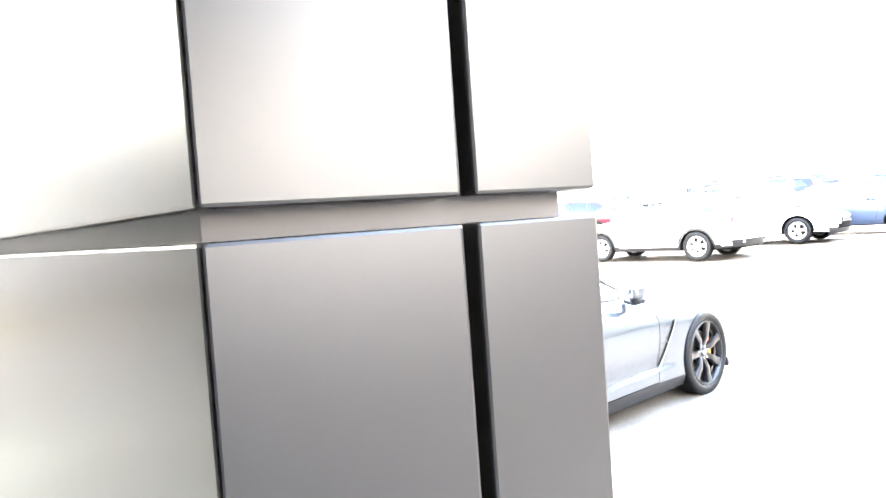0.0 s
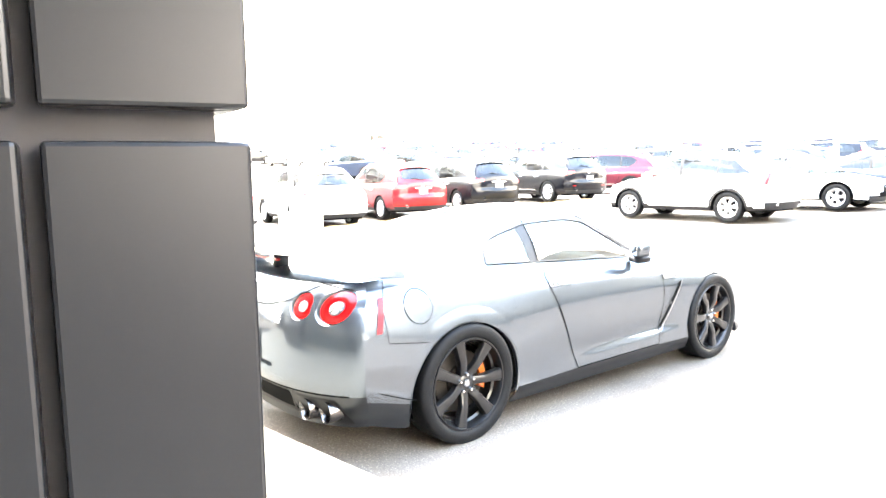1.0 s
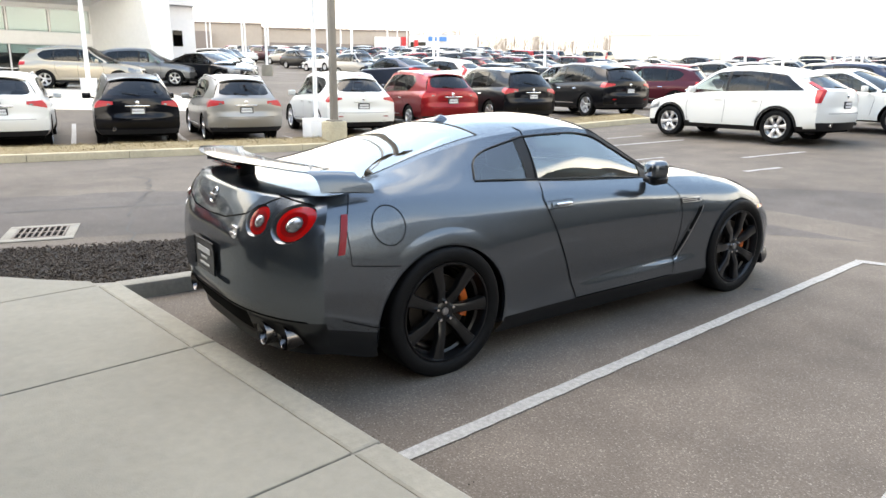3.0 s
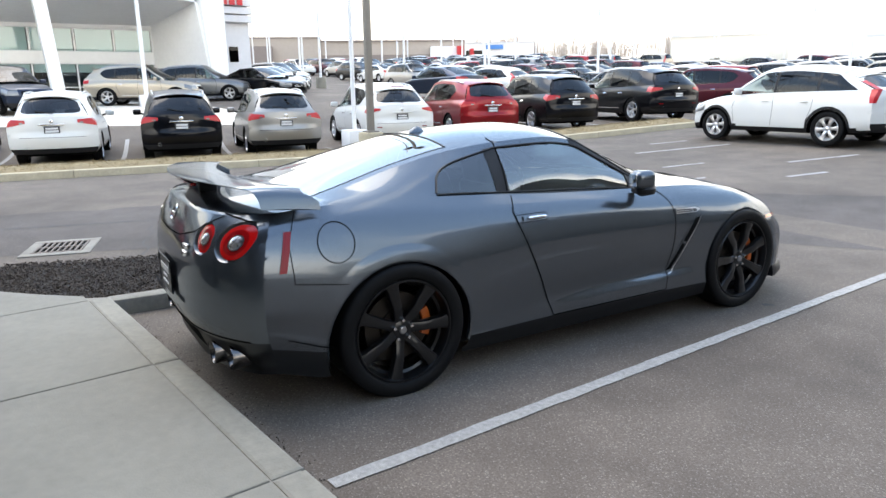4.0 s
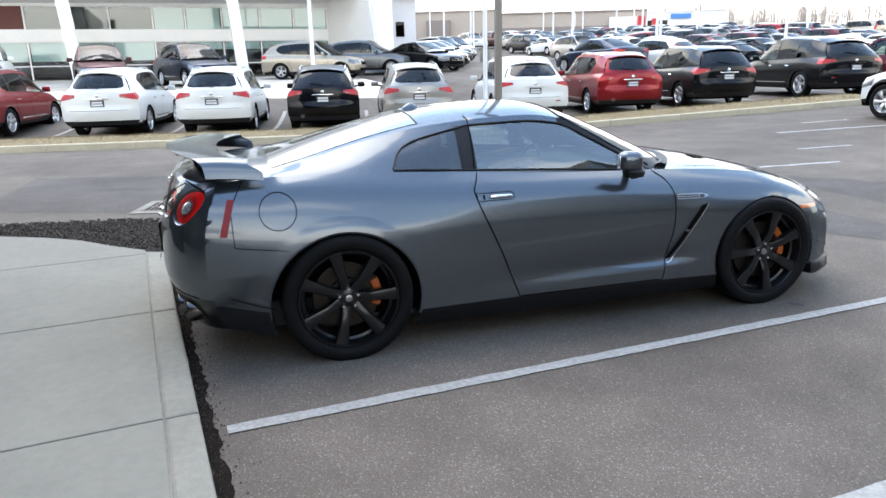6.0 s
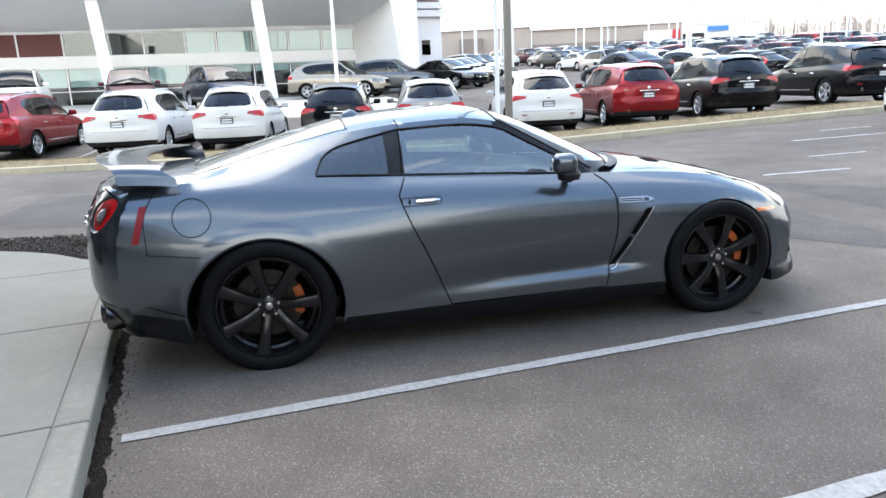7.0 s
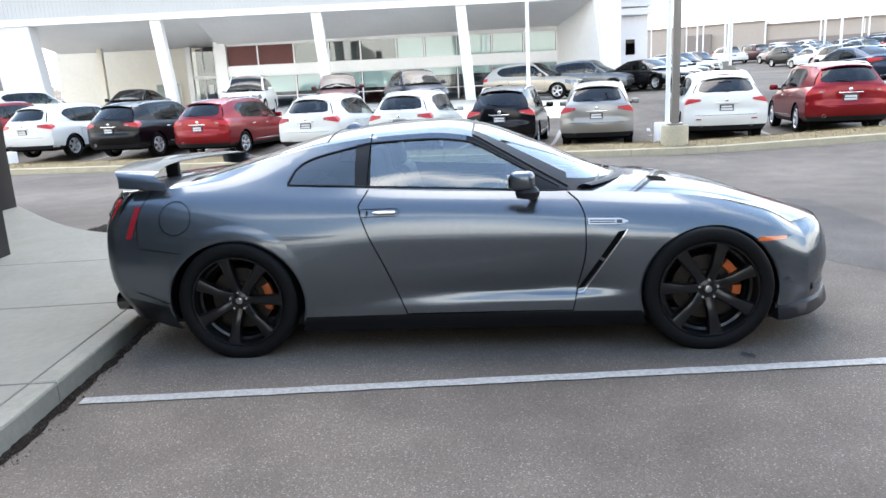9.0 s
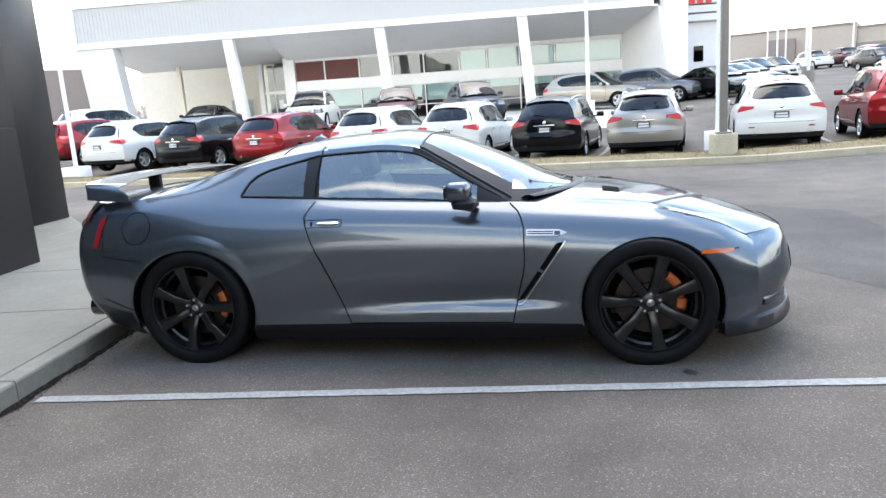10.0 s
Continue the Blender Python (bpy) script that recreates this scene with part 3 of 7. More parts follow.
def ground_strip(name, pts, w, material, label, category="road marking", up=0.006, kind="", step=0.5, wobble=0.0, parent=None):
    pts = path_between(pts, step)
    v, f = [], []
    r = random.Random(len(pts))
    for i, (x, y) in enumerate(pts):
        a, b = pts[max(i - 1, 0)], pts[min(i + 1, len(pts) - 1)]
        dx, dy = b[0] - a[0], b[1] - a[1]
        n = math.hypot(dx, dy) or 1
        for k in (-1, 1):
            e = w / 2 + r.uniform(-wobble, wobble)
            px, py = x - k * dy / n * e, y + k * dx / n * e
            v.append(on_ground(px, py, up))
    for i in range(len(pts) - 1):
        f.append((2 * i, 2 * i + 2, 2 * i + 3, 2 * i + 1))
    ob = part(name, (v, f), material, parent, smooth=0)
    if not parent:
        tagged(ob, label, category, kind=kind)
    return ob


# the marked bays round the coupe
ground_strip("bay_line", [(1.535, -2.075), (1.09, 3.16)], 0.082, LINE, "white painted line of the parking bay", kind="structure", step=0.08, wobble=0.004)
ground_strip("bay_line", [(1.05, 3.19), (4.9, 4.62)], 0.10, LINE, "white painted end line of the parking bays", kind="structure", step=0.08, wobble=0.004)
ground_strip("bay_line", [(2.715, 1.8), (3.04, -2.0)], 0.105, LINE, "white painted line of the next bay", kind="structure", step=0.08, wobble=0.004)
# a darker patched band of asphalt across the lane
edge_a = [(-4.8, -5.0), (-3.4, -1.2), (-2.2, 2.3), (-0.6, 3.2), (1.4, 4.55), (4.5, 6.0), (9.0, 8.2)]
edge_b = [(-7.6, -5.0), (-6.4, -1.0), (-5.3, 2.6), (-3.4, 5.0), (-0.4, 6.9), (3.4, 8.6), (8.0, 11.0)]
r = random.Random(13)
v, f = [], []
n = 60
for i in range(n + 1):
    t = i / n * (len(edge_a) - 1)
    k = min(int(t), len(edge_a) - 2)
    pa = Vector(edge_a[k]).lerp(Vector(edge_a[k + 1]), t - k)
    pb = Vector(edge_b[k]).lerp(Vector(edge_b[k + 1]), t - k) + Vector((r.uniform(-0.10, 0.10), r.uniform(-0.12, 0.12)))
    for j in range(9):
        p = pa.lerp(pb, j / 8)
        v.append(on_ground(p.x, p.y, 0.0025))
for i in range(n):
    for j in range(8):
        f.append((i * 9 + j, i * 9 + 9 + j, i * 9 + 10 + j, i * 9 + 1 + j))
tagged(part("asphalt_patch", facing_out((v, f), (0, 0, -50)), PATCH, smooth=60), "darker blue-grey patched band of asphalt", "road patch", kind="structure")
# tar seams and cracks
ground_strip("asphalt_seam", [(-6.3, -5.0), (-5.4, -1.6), (-4.4, 1.5)], 0.05, SEAM, "tar seam across the lane", "seam", 0.006, "structure", 0.15, 0.012)
crack = [(-8.25, -0.95), (-7.6, -0.85), (-7.1, -1.05), (-6.5, -1.15), (-5.9, -1.4), (-5.2, -1.68), (-4.5, -1.82), (-3.9, -1.98), (-3.4, -2.05)]
r = random.Random(4)
crack = [(x + r.uniform(-0.03, 0.03), y + r.uniform(-0.07, 0.07)) for x, y in path_between(crack, 0.14)]
ground_strip("crack", crack, 0.022, SEAM, "jagged crack in the asphalt", "crack", 0.007, "structure", 0.3, 0.008)
for x, y, l in ((-3.8, 5.4, 1.2), (-4.8, 7.0, 0.9), (-6.6, 8.2, 2.4), (-2.6, 7.4, 0.8), (-7.5, 9.6, 1.0), (-3.5, 8.8, 1.6)):
    ground_strip("worn_line", [(x, y), (x + 0.25 * l, y + 0.97 * l)], 0.10, LINE_OLD, "worn white road line", kind="structure", step=0.15, wobble=0.02)
ground_strip("oil_spot", [(1.02, 1.55), (1.06, 1.62)], 0.06, SEAM, "small oil spot on the asphalt", "stain", 0.003, "structure", 0.03, 0.015)

# ---- sidewalk ----
A = math.atan(0.125)
eu, ev = Vector((math.cos(A), math.sin(A))), Vector((math.sin(A), -math.cos(A)))
O = Vector((0.0, -2.380))


def lot(u, v):
    """u along the kerb, v back from it."""
    p = O + eu * u + ev * v
    return p.x, p.y


walk_ob = tagged(new("sidewalk"), "pale concrete sidewalk of scored slabs with a kerb edge", "sidewalk", kind="structure")
KH = 0.125
uw = curve((0.0, -1.60), (0.183, -1.72), (0.775, -2.46), (2.12, -3.44), (4.31, -6.08), (6.5, -8.7))
part("bed", slab([lot(-1.58, 0.02), lot(7.0, 0.02), lot(7.0, 6.5)] + [lot(uw(v) + 0.03, v) for v in spans(6.5, 0.15, 12)], -0.05, KH - 0.010), BED_KERB, walk_ob, smooth=0)
joints = [-1.55 + 0.0, 0.03, 1.56, 3.09, 4.62, 6.15, 7.0]
for a, b in zip(joints, joints[1:]):
    g = slab([lot(a + 0.004, 0.0), lot(b - 0.004, 0.0), lot(b - 0.004, 0.148), lot(a + 0.004, 0.148)], -0.02, KH, 0.018)
    part("kerb_stone", g, KERB, walk_ob, smooth=20)
rows = [0.151, 1.72, 3.25, 4.8, 6.5]
for a, b in zip(joints, joints[1:]):
    for c, d in zip(rows, rows[1:]):
        poly = [lot(a + 0.005, c), lot(b - 0.005, c), lot(b - 0.005, d - 0.005), lot(a + 0.005, d - 0.005)]
        part("slab", slab(poly, 0.0, KH, 0.007), CONCRETE, walk_ob, smooth=20)
for c, d in zip(rows, rows[1:]):
    part("slab", slab([lot(-1.555, c), lot(-1.555, d - 0.005)] + [lot(uw(v), v) for v in spans(d - 0.005, c, 6)], 0.0, KH, 0.007), CONCRETE, walk_ob, smooth=20)

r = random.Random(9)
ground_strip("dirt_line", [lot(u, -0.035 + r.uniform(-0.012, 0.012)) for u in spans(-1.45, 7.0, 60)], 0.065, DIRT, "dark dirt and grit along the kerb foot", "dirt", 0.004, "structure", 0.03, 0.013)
# loose grit and crumbs of mulch in the gutter
v, f = [], []
for i in range(2600):
    u, q = r.uniform(-1.4, 6.5), abs(r.gauss(0, 0.045 + 0.025 * math.sin(i * 0.9))) + 0.01
    x, y = lot(u, -q)
    a, w = r.uniform(0, 6.28), r.uniform(0.0025, 0.007)
    k = len(v)
    v += [(x + w * math.cos(a + t) * e, y + w * math.sin(a + t), 0.002) for t, e in ((0, 1.0), (2.1, 1.3), (4.2, 0.8))] + [(x, y, 0.003 + w * 0.9)]
    f += [(k, k + 1, k + 3), (k + 1, k + 2, k + 3), (k + 2, k, k + 3)]
tagged(part("grit", (v, f), CHIP, smooth=0), "loose dark grit along the kerb foot", "grit", kind="stuff")

# ---- planting bed with its kerb ----
bed = [(-1.62, -2.66), (-2.35, -3.44), (-2.62, -3.95), (-3.15, -4.9), (-3.55, -4.85), (-3.38, -3.9), (-3.22, -3.1), (-2.72, -1.55), (-2.2, 0.0), (-1.35, 0.0), (-1.40, -1.6)]
bv, bf = [], []
random_bed = random.Random(3)


def inside(x, y, poly):
    c = False
    for (x1, y1), (x2, y2) in zip(poly, poly[1:] + poly[:1]):
        if (y1 > y) != (y2 > y) and x < (x2 - x1) * (y - y1) / (y2 - y1) + x1:
            c = not c
    return c


tagged(part("mulch_bed", slab(bed, -0.02, 0.085), MULCH, smooth=0), "dark brown mulch in a planting bed", "mulch", kind="stuff")
v, f = [], []
n = 0
while n < 9000:
    x, y = random_bed.uniform(-3.6, -1.3), random_bed.uniform(-4.9, -1.0)
    if not inside(x, y, bed):
        continue
    n += 1
    s = random_bed.uniform(0.006, 0.020)
    m = Matrix.Translation((x, y, 0.088 + random_bed.uniform(0, 0.022))) @ Euler((random_bed.uniform(-0.9, 0.9), random_bed.uniform(-0.9, 0.9), random_bed.uniform(0, 6.3))).to_matrix().to_4x4()
    k = len(v)
    v += [tuple(m @ Vector(p)) for p in ((-s, -s * 0.45, 0), (s, -s * 0.3, 0), (s * 0.8, s * 0.4, 0.004), (-s * 0.9, s * 0.4, 0.003), (0, 0, 0.012))]
    f += [(k, k + 1, k + 4), (k + 1, k + 2, k + 4), (k + 2, k + 3, k + 4), (k + 3, k, k + 4)]
tagged(part("mulch_chips", (v, f), CHIP, smooth=0), "loose dark mulch chips", "mulch", kind="stuff")
kerb_run = [(-1.51, -2.60), (-1.49, -1.9), (-1.42, -1.0), (-1.33, 0.0)]
for a, b in zip(kerb_run, kerb_run[1:]):
    d = (Vector(b) - Vector(a)).normalized()
    nrm = Vector((d.y, -d.x)) * 0.075
    pa, pb = Vector(a) + d * 0.003, Vector(b) - d * 0.003
    tagged(part("bed_kerb", slab([tuple(pa - nrm), tuple(pb - nrm), tuple(pb + nrm), tuple(pa + nrm)], -0.02, 0.12, 0.02), BED_KERB, smooth=30), "low weathered concrete kerb piece along the mulch bed", "kerb", kind="structure")

# ---- storm drain ----
drain = thing("storm_drain", "cast iron storm drain grate in a concrete frame", "drain", m=pose(-4.29, -2.76, 0.0, 0, 0, 76) @ Matrix.Diagonal((0.72, 0.88, 1, 1)))
part("concrete_frame", joined(*[box(*q, -0.02, 0.012, 0.006) for q in ((-0.46, 0.46, 0.30, 0.44), (-0.46, 0.46, -0.44, -0.30), (-0.46, -0.33, -0.30, 0.30), (0.33, 0.46, -0.30, 0.30))]), BED_KERB, drain)
part("pit", box(-0.33, 0.33, -0.30, 0.30, -0.02, 0.004), DARK_HOLE, drain)
for i in range(9):
    x = -0.31 + 0.62 * i / 8
    part("grate_bar", box(x - 0.013, x + 0.013, -0.30, 0.30, 0.004, 0.016, 0.003), IRON, drain)
for y in (-0.29, 0.0, 0.29):
    part("cross_bar", box(-0.33, 0.33, y - 0.016, y + 0.016, 0.004, 0.0165, 0.003), IRON, drain)

# ---- clad pillars ----
def clad_pillar(label, corners, z0, z1, joint_z, seams, gap=0.018):
    """A pillar of clad sheets on the plan corners (counter-clockwise), parted by narrow sunk joints; seams: distances along the first side."""
    p = thing("clad_pillar", label, "pillar", "clad pillars")
    pts = [Vector(c) for c in corners]
    n = len(pts)
    mid = sum(pts, Vector((0, 0))) / n
    core = [tuple(q + (mid - q).normalized() * 0.03) for q in pts]
    part("core", slab(core, z0 + 0.01, z1), PANEL_GAP, p, smooth=0)
    levels = [z0] + joint_z + [z1]
    for a, b in zip(levels, levels[1:]):
        lo, hi = a + (gap / 2 if a != z0 else 0), b - (gap / 2 if b != z1 else 0)
        for k in range(n):
            s, e = pts[k], pts[(k + 1) % n]
            d = (e - s).normalized()
            inw = Vector((-d.y, d.x)) * 0.022
            cuts = [0.0] + (seams if k == 0 else []) + [(e - s).length]
            for c0, c1 in zip(cuts, cuts[1:]):
                g0 = 0.005 if c0 > 0 else 0.0005
                g1 = 0.005 if c1 < (e - s).length else 0.0005
                v0, v1 = s + d * (c0 + g0), s + d * (c1 - g1)
                t0 = 0.0225 if c0 == 0 else 0
                t1 = 0.0225 if c1 == cuts[-1] else 0
                poly = [tuple(v0), tuple(v1), tuple(v1 + inw - d * t1), tuple(v0 + inw + d * t0)]
                bm = bmesh.new()
                low = [bm.verts.new((x, y, lo)) for x, y in poly]
                top = [bm.verts.new((x, y, hi)) for x, y in poly]
                bm.faces.new(low[::-1])
                bm.faces.new(top)
                for q in range(4):
                    bm.faces.new((low[q], low[(q + 1) % 4], top[(q + 1) % 4], top[q]))
                bmesh.ops.recalc_face_normals(bm, faces=bm.faces[:])
                bmesh.ops.bevel(bm, geom=bm.edges[:], offset=0.0028, segments=2, affect="EDGES", profile=0.5)
                part("cladding_panel", geo_of(bm), PANEL, p, smooth=0)
    return p


clad_pillar("grey metal-clad pillar with narrow panel joints beside the sidewalk", [(3.525, -4.180), (3.588, -3.906), (3.12, -3.86), (2.70, -4.18)], KH, 3.6, [0.55, 1.672, 2.8], [0.171])
clad_pillar("tall dark metal-clad pillar on the sidewalk", [(-0.55, -5.25), (-0.60, -4.70), (-1.80, -4.86), (-1.75, -5.41)], KH, 6.2, [1.6, 3.1, 4.6], [])

# ---- grass strip with kerbs ----
KX = lambda y: -10.95 + 0.125 * y
strip = tagged(new("grass_strip"), "raised strip of dry grass between concrete kerbs", "grass strip", kind="structure")
ysn = spans(-46, 13.6, 34)
for a, b in zip(ysn, ysn[1:]):
    d = 0.006
    v, f = [], []
    for y in (a + d, b - d):
        x, z = KX(y), ground_z(KX(y), y)
        v += [(x, y, z - 0.05), (x - 0.02, y, z + 0.13), (x - 0.035, y, z + 0.145), (x - 0.15, y, z + 0.145), (x - 0.15, y, z - 0.05)]
    for j in range(5):
        f.append((j, (j + 1) % 5, 5 + (j + 1) % 5, 5 + j))
    f += [(4, 3, 2, 1, 0), (5, 6, 7, 8, 9)]
    part("kerb_stone", facing_out((v, f), (KX(a) - 0.08, (a + b) / 2, ground_z(KX(a), a) + 0.05)), OLD_KERB, strip, smooth=30)


def turf(u, y):
    x = KX(y) - 0.15 - 1.35 * u
    return x, y, ground_z(x, y) + 0.14 + 0.07 * math.sin(math.pi * u) + 0.02 * noise.noise((x * 2, y * 2, 0)) - 0.10 * max(0, u - 0.8) / 0.2


part("turf", grid(turf, spans(0, 1, 10), spans(-46, 13.6, 240)), GRASS, strip, "dry winter grass")
v, f = [], []
rg = random.Random(5)
for _ in range(26000):
    u, y = rg.random(), rg.uniform(-20, 13.5)
    x, y, z = turf(u, y)
    h, a = rg.uniform(0.02, 0.06), rg.uniform(0, 6.3)
    k = len(v)
    dx, dy = 0.005 * math.cos(a), 0.005 * math.sin(a)
    v += [(x - dx, y - dy, z - 0.01), (x + dx, y + dy, z - 0.01), (x + rg.uniform(-0.03, 0.03), y + rg.uniform(-0.03, 0.03), z + h)]
    f.append((k, k + 1, k + 2))
tagged(part("grass_blades", (v, f), GRASS, smooth=0), "dry yellow grass blades on the strip", "grass", kind="stuff")
# bay lines behind the strip
for py in (15.9, 12.5, 9.4, 6.85, 4.1, 1.45, -1.05, -3.65, -6.5, -9.6, -12.5):
    x = -13.1 + 0.16 * py
    ground_strip("bay_line", [(x + 0.3, py - 0.1), (x - 4.9, py + 0.75)], 0.11, LINE, "white line between the bays behind the strip", kind="structure", up=0.008)
# pale concrete apron before the showroom
v, f = grid(lambda u, w: on_ground(-20.2 + 0.16 * w - 12.5 * u, w, 0.010), spans(0, 1, 16), spans(-30, 4.0, 34), True)
tagged(part("apron", (v, f), APRON, smooth=0), "pale concrete apron in front of the showroom", "pavement", kind="structure")

# ---- poles ----
def light_pole(name, label, x, y, h, w, base_r, base_h, material, square=True, heads=True, base_mat=KERB):
    z = ground_z(x, y)
    p = thing(name, label, "pole", "lamp posts", Matrix.Translation((x, y, z)))
    if base_r:
        part("base", lathe([(base_r * 1.02, 0), (base_r, base_h * 0.94), (base_r * 0.95, base_h), (0, base_h)], 24), base_mat, p, "concrete base")
    if square:
        part("shaft", box(-w / 2, w / 2, -w / 2, w / 2, base_h, h, 0.012), material, p)
        part("foot_plate", box(-w, w, -w, w, base_h, base_h + 0.04, 0.005), material, p)
    else:
        part("shaft", tube([(0, 0, base_h), (0, 0, h * 0.5), (0, 0, h)], [w / 2, w * 0.42, w * 0.33], 14), material, p)
    if heads:
        for sx in (1, -1):
            part("lamp_head", box(min(sx * 0.25, sx * 1.0), max(sx * 0.25, sx * 1.0), -0.18, 0.18, h - 0.06, h + 0.10, 0.03), material, p)
        part("lamp_arm", tube([(-0.4, 0, h), (0.4, 0, h)], 0.04, 8), material, p)
    return p


light_pole("lamp_post", "square brown-grey lamp post on a round concrete base", -11.0, 4.1, 9.0, 0.145, 0.29, 0.60, POLE, base_mat=OLD_KERB)
wp = thing("flag_pole", "slim white pole on a white block behind the grass strip", "pole", "white poles", Matrix.Translation((-12.2, 4.22, ground_z(-12.2, 4.22))))
part("base_block", box(-0.26, 0.26, -0.26, 0.26, 0, 0.60, 0.02), WHITE_PAINT, wp)
part("shaft", tube([(0, 0, 0.6), (0, 0, 5), (0, 0, 10)], [0.055, 0.05, 0.035], 12), WHITE_PAINT, wp)
wp = thing("flag_pole", "slim white pole on a white block by the lane", "pole", "white poles", Matrix.Translation((-14.2, -14.05, 0)))
part("base_block", box(-0.30, 0.30, -0.30, 0.30, 0, 0.50, 0.02), WHITE_PAINT, wp)
part("shaft", tube([(0, 0, 0.5), (0, 0, 5), (0, 0, 10)], [0.065, 0.058, 0.04], 12), WHITE_PAINT, wp)
wp = thing("flag_pole", "slim white pole before the showroom", "pole", "white poles", Matrix.Translation((-26.6, 1.62, ground_z(-26.6, 1.62))))
part("base_block", box(-0.26, 0.26, -0.26, 0.26, 0, 0.5, 0.02), WHITE_PAINT, wp)
part("shaft", tube([(0, 0, 0.5), (0, 0, 5), (0, 0, 10)], [0.085, 0.075, 0.05], 12), WHITE_PAINT, wp)
light_pole("lamp_post", "tall brown-grey lamp post beyond the white crossover", -7.0, 24.2, 10.0, 0.17, 0.3, 0.7, POLE)
rp = random.Random(11)
for i in range(125):
    a = rp.uniform(0, 1)
    dist = rp.uniform(45, 170)
    ang = radians(100 + 75 * a)
    x, y = 4 + dist * math.cos(ang), -3 + dist * math.sin(ang)
    if y < 14 and x > -60 or y < 14:
        continue
    light_pole("lamp_post", "distant pale lamp post over the far lot", x, y, rp.uniform(8.5, 12), 0.17, 0.35, 0.7, WHITE_PAINT, False, rp.random() < 0.6)

# ---- showroom ----
LU, NU = Vector((0.1, -0.995)), Vector((0.995, 0.1))
W0 = Vector((-36.8, 2.0))
show_m = Matrix(((LU.x, -NU.x, 0, W0.x), (LU.y, -NU.y, 0, W0.y), (0, 0, 1, 0), (0, 0, 0, 1)))
FZ = 1.0
show = thing("showroom", "white two-storey car showroom with slanting columns and a ribbed fascia", "building", m=show_m)


def sbox(name, u0, u1, o0, o1, z0, z1, mt, parent=None, label="", bevel=0.0):
    """u along the front, o out from the glass line towards the lot."""
    return part(name, box(u0, u1, min(-o0, -o1), max(-o0, -o1), z0, z1, bevel), mt, parent or show, label, smooth=30)


sbox("floor_slab", -6.5, 28.5, -12, 4.6, FZ - 0.6, FZ + 0.05, APRON)
sbox("fascia", -2.6, 27.9, 3.9, 4.4, 5.86, 6.18, WHITE_WALL)
sbox("fascia", -2.6, 27.9, 3.9, 4.4, 7.95, 9.6, WHITE_WALL)
sbox("fascia_backing", -2.6, 27.9, 3.9, 4.30, 6.18, 7.95, FASCIA)
rib = box(-0.035, 0.035, -4.325, -4.30, 6.18, 7.95)
for i in range(150):
    u = -2.4 + 30.2 * i / 149
    part("fascia_rib", moved(rib, Matrix.Translation((u, 0, 0))), FASCIA, show, smooth=0)
sbox("fascia_end", 27.6, 27.95, 3.9, 4.42, 6.18, 7.95, WHITE_WALL)
sbox("main_roof", -4.4, 27.9, -14, 3.9, 9.3, 9.6, WHITE_WALL)
# sloping soffit from the fascia down to the window heads
def plate4(name, pts, mt, label="", back=0.12):
    v = [Vector(p) for p in pts]
    n = (v[1] - v[0]).cross(v[3] - v[0]).normalized() * back
    g = ([tuple(p) for p in v] + [tuple(p - n) for p in v], [(0, 1, 2, 3), (7, 6, 5, 4), (0, 4, 5, 1), (1, 5, 6, 2), (2, 6, 7, 3), (3, 7, 4, 0)])
    return part(name, facing_out(g, tuple(sum(p[k] for p in g[0]) / 8 for k in range(3))), mt, show, label, smooth=0)


plate4("soffit", [(-1.9, 0.0, 4.95), (17.5, 0.0, 4.80), (17.5, -4.0, 5.87), (-2.9, -4.0, 5.87)], SOFFIT)
plate4("soffit", [(17.5, 3.0, 5.0), (27.9, 3.0, 5.0), (27.9, -4.0, 5.87), (17.5, -4.0, 5.87)], SOFFIT)
# slanted end wall
plate4("end_wall", [(-1.75, 0.0, FZ), (-1.75, 0.0, 4.95), (-2.9, -4.0, 5.87), (-3.45, -4.3, FZ)], WHITE_WALL, "", 0.3)
plate4("end_wall", [(-3.45, -4.3, FZ), (-2.9, -4.05, 9.6), (-4.3, -3.9, 9.6), (-4.4, -3.9, FZ)], WHITE_WALL, "", 0.3)
# window bands
us = [-1.75, 0.15, 2.0, 4.0, 5.85, 7.45, 9.5, 11.3, 13.3, 15.35, 17.1]
for a, b in zip(us, us[1:]):
    for z0, z1, up in ((3.60, 4.78, True), (FZ + 0.12, 3.05, False)):
        win = part("window", box(a + 0.04, b - 0.04, -0.012, 0.012, z0, z1), GLASS_SHOP, show, "", 0)
        for q in (box(a - 0.03, a + 0.04, -0.06, 0.04, z0, z1), box(a + 0.04, b - 0.04, -0.06, 0.04, z1 - 0.05, z1), box(a + 0.04, b - 0.04, -0.06, 0.04, z0, z0 + 0.05)):
            part("window_frame", q, ALU, win, "", 0)
        if up and (a < 1 or 2 <= a < 7):
            part("blind", box(a + 0.08, b - 0.08, 0.05, 0.07, z0 + 0.05, z1), BLIND, win, "drawn pale green blind", 0)
        # dark board added close behind these panes so that they read dim
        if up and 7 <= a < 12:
            part("inner_screen", box(a + 0.06, b - 0.06, 0.45, 0.50, z0, z1), DARK_ROOM, win, "dark backing board added to dim the pane", 0)
        if up and a > 12:
            part("board", box(a + 0.05, b - 0.05, -0.03, -0.014, z0 + 0.05, z1 - 0.05), MAROON, win, "", 0)
        if not up and a not in (5.85,):
            part("blind", box(a + 0.08, b - 0.08, 0.05, 0.07, z1 - (0.95 if a > 7 else 0.45), z1), BLIND, win, "half-drawn pale green blind", 0)
        if not up:
            part("rail", box(a + 0.04, b - 0.04, -0.02, 0.02, FZ + 0.85, FZ + 0.90), ALU, win, "", 0)
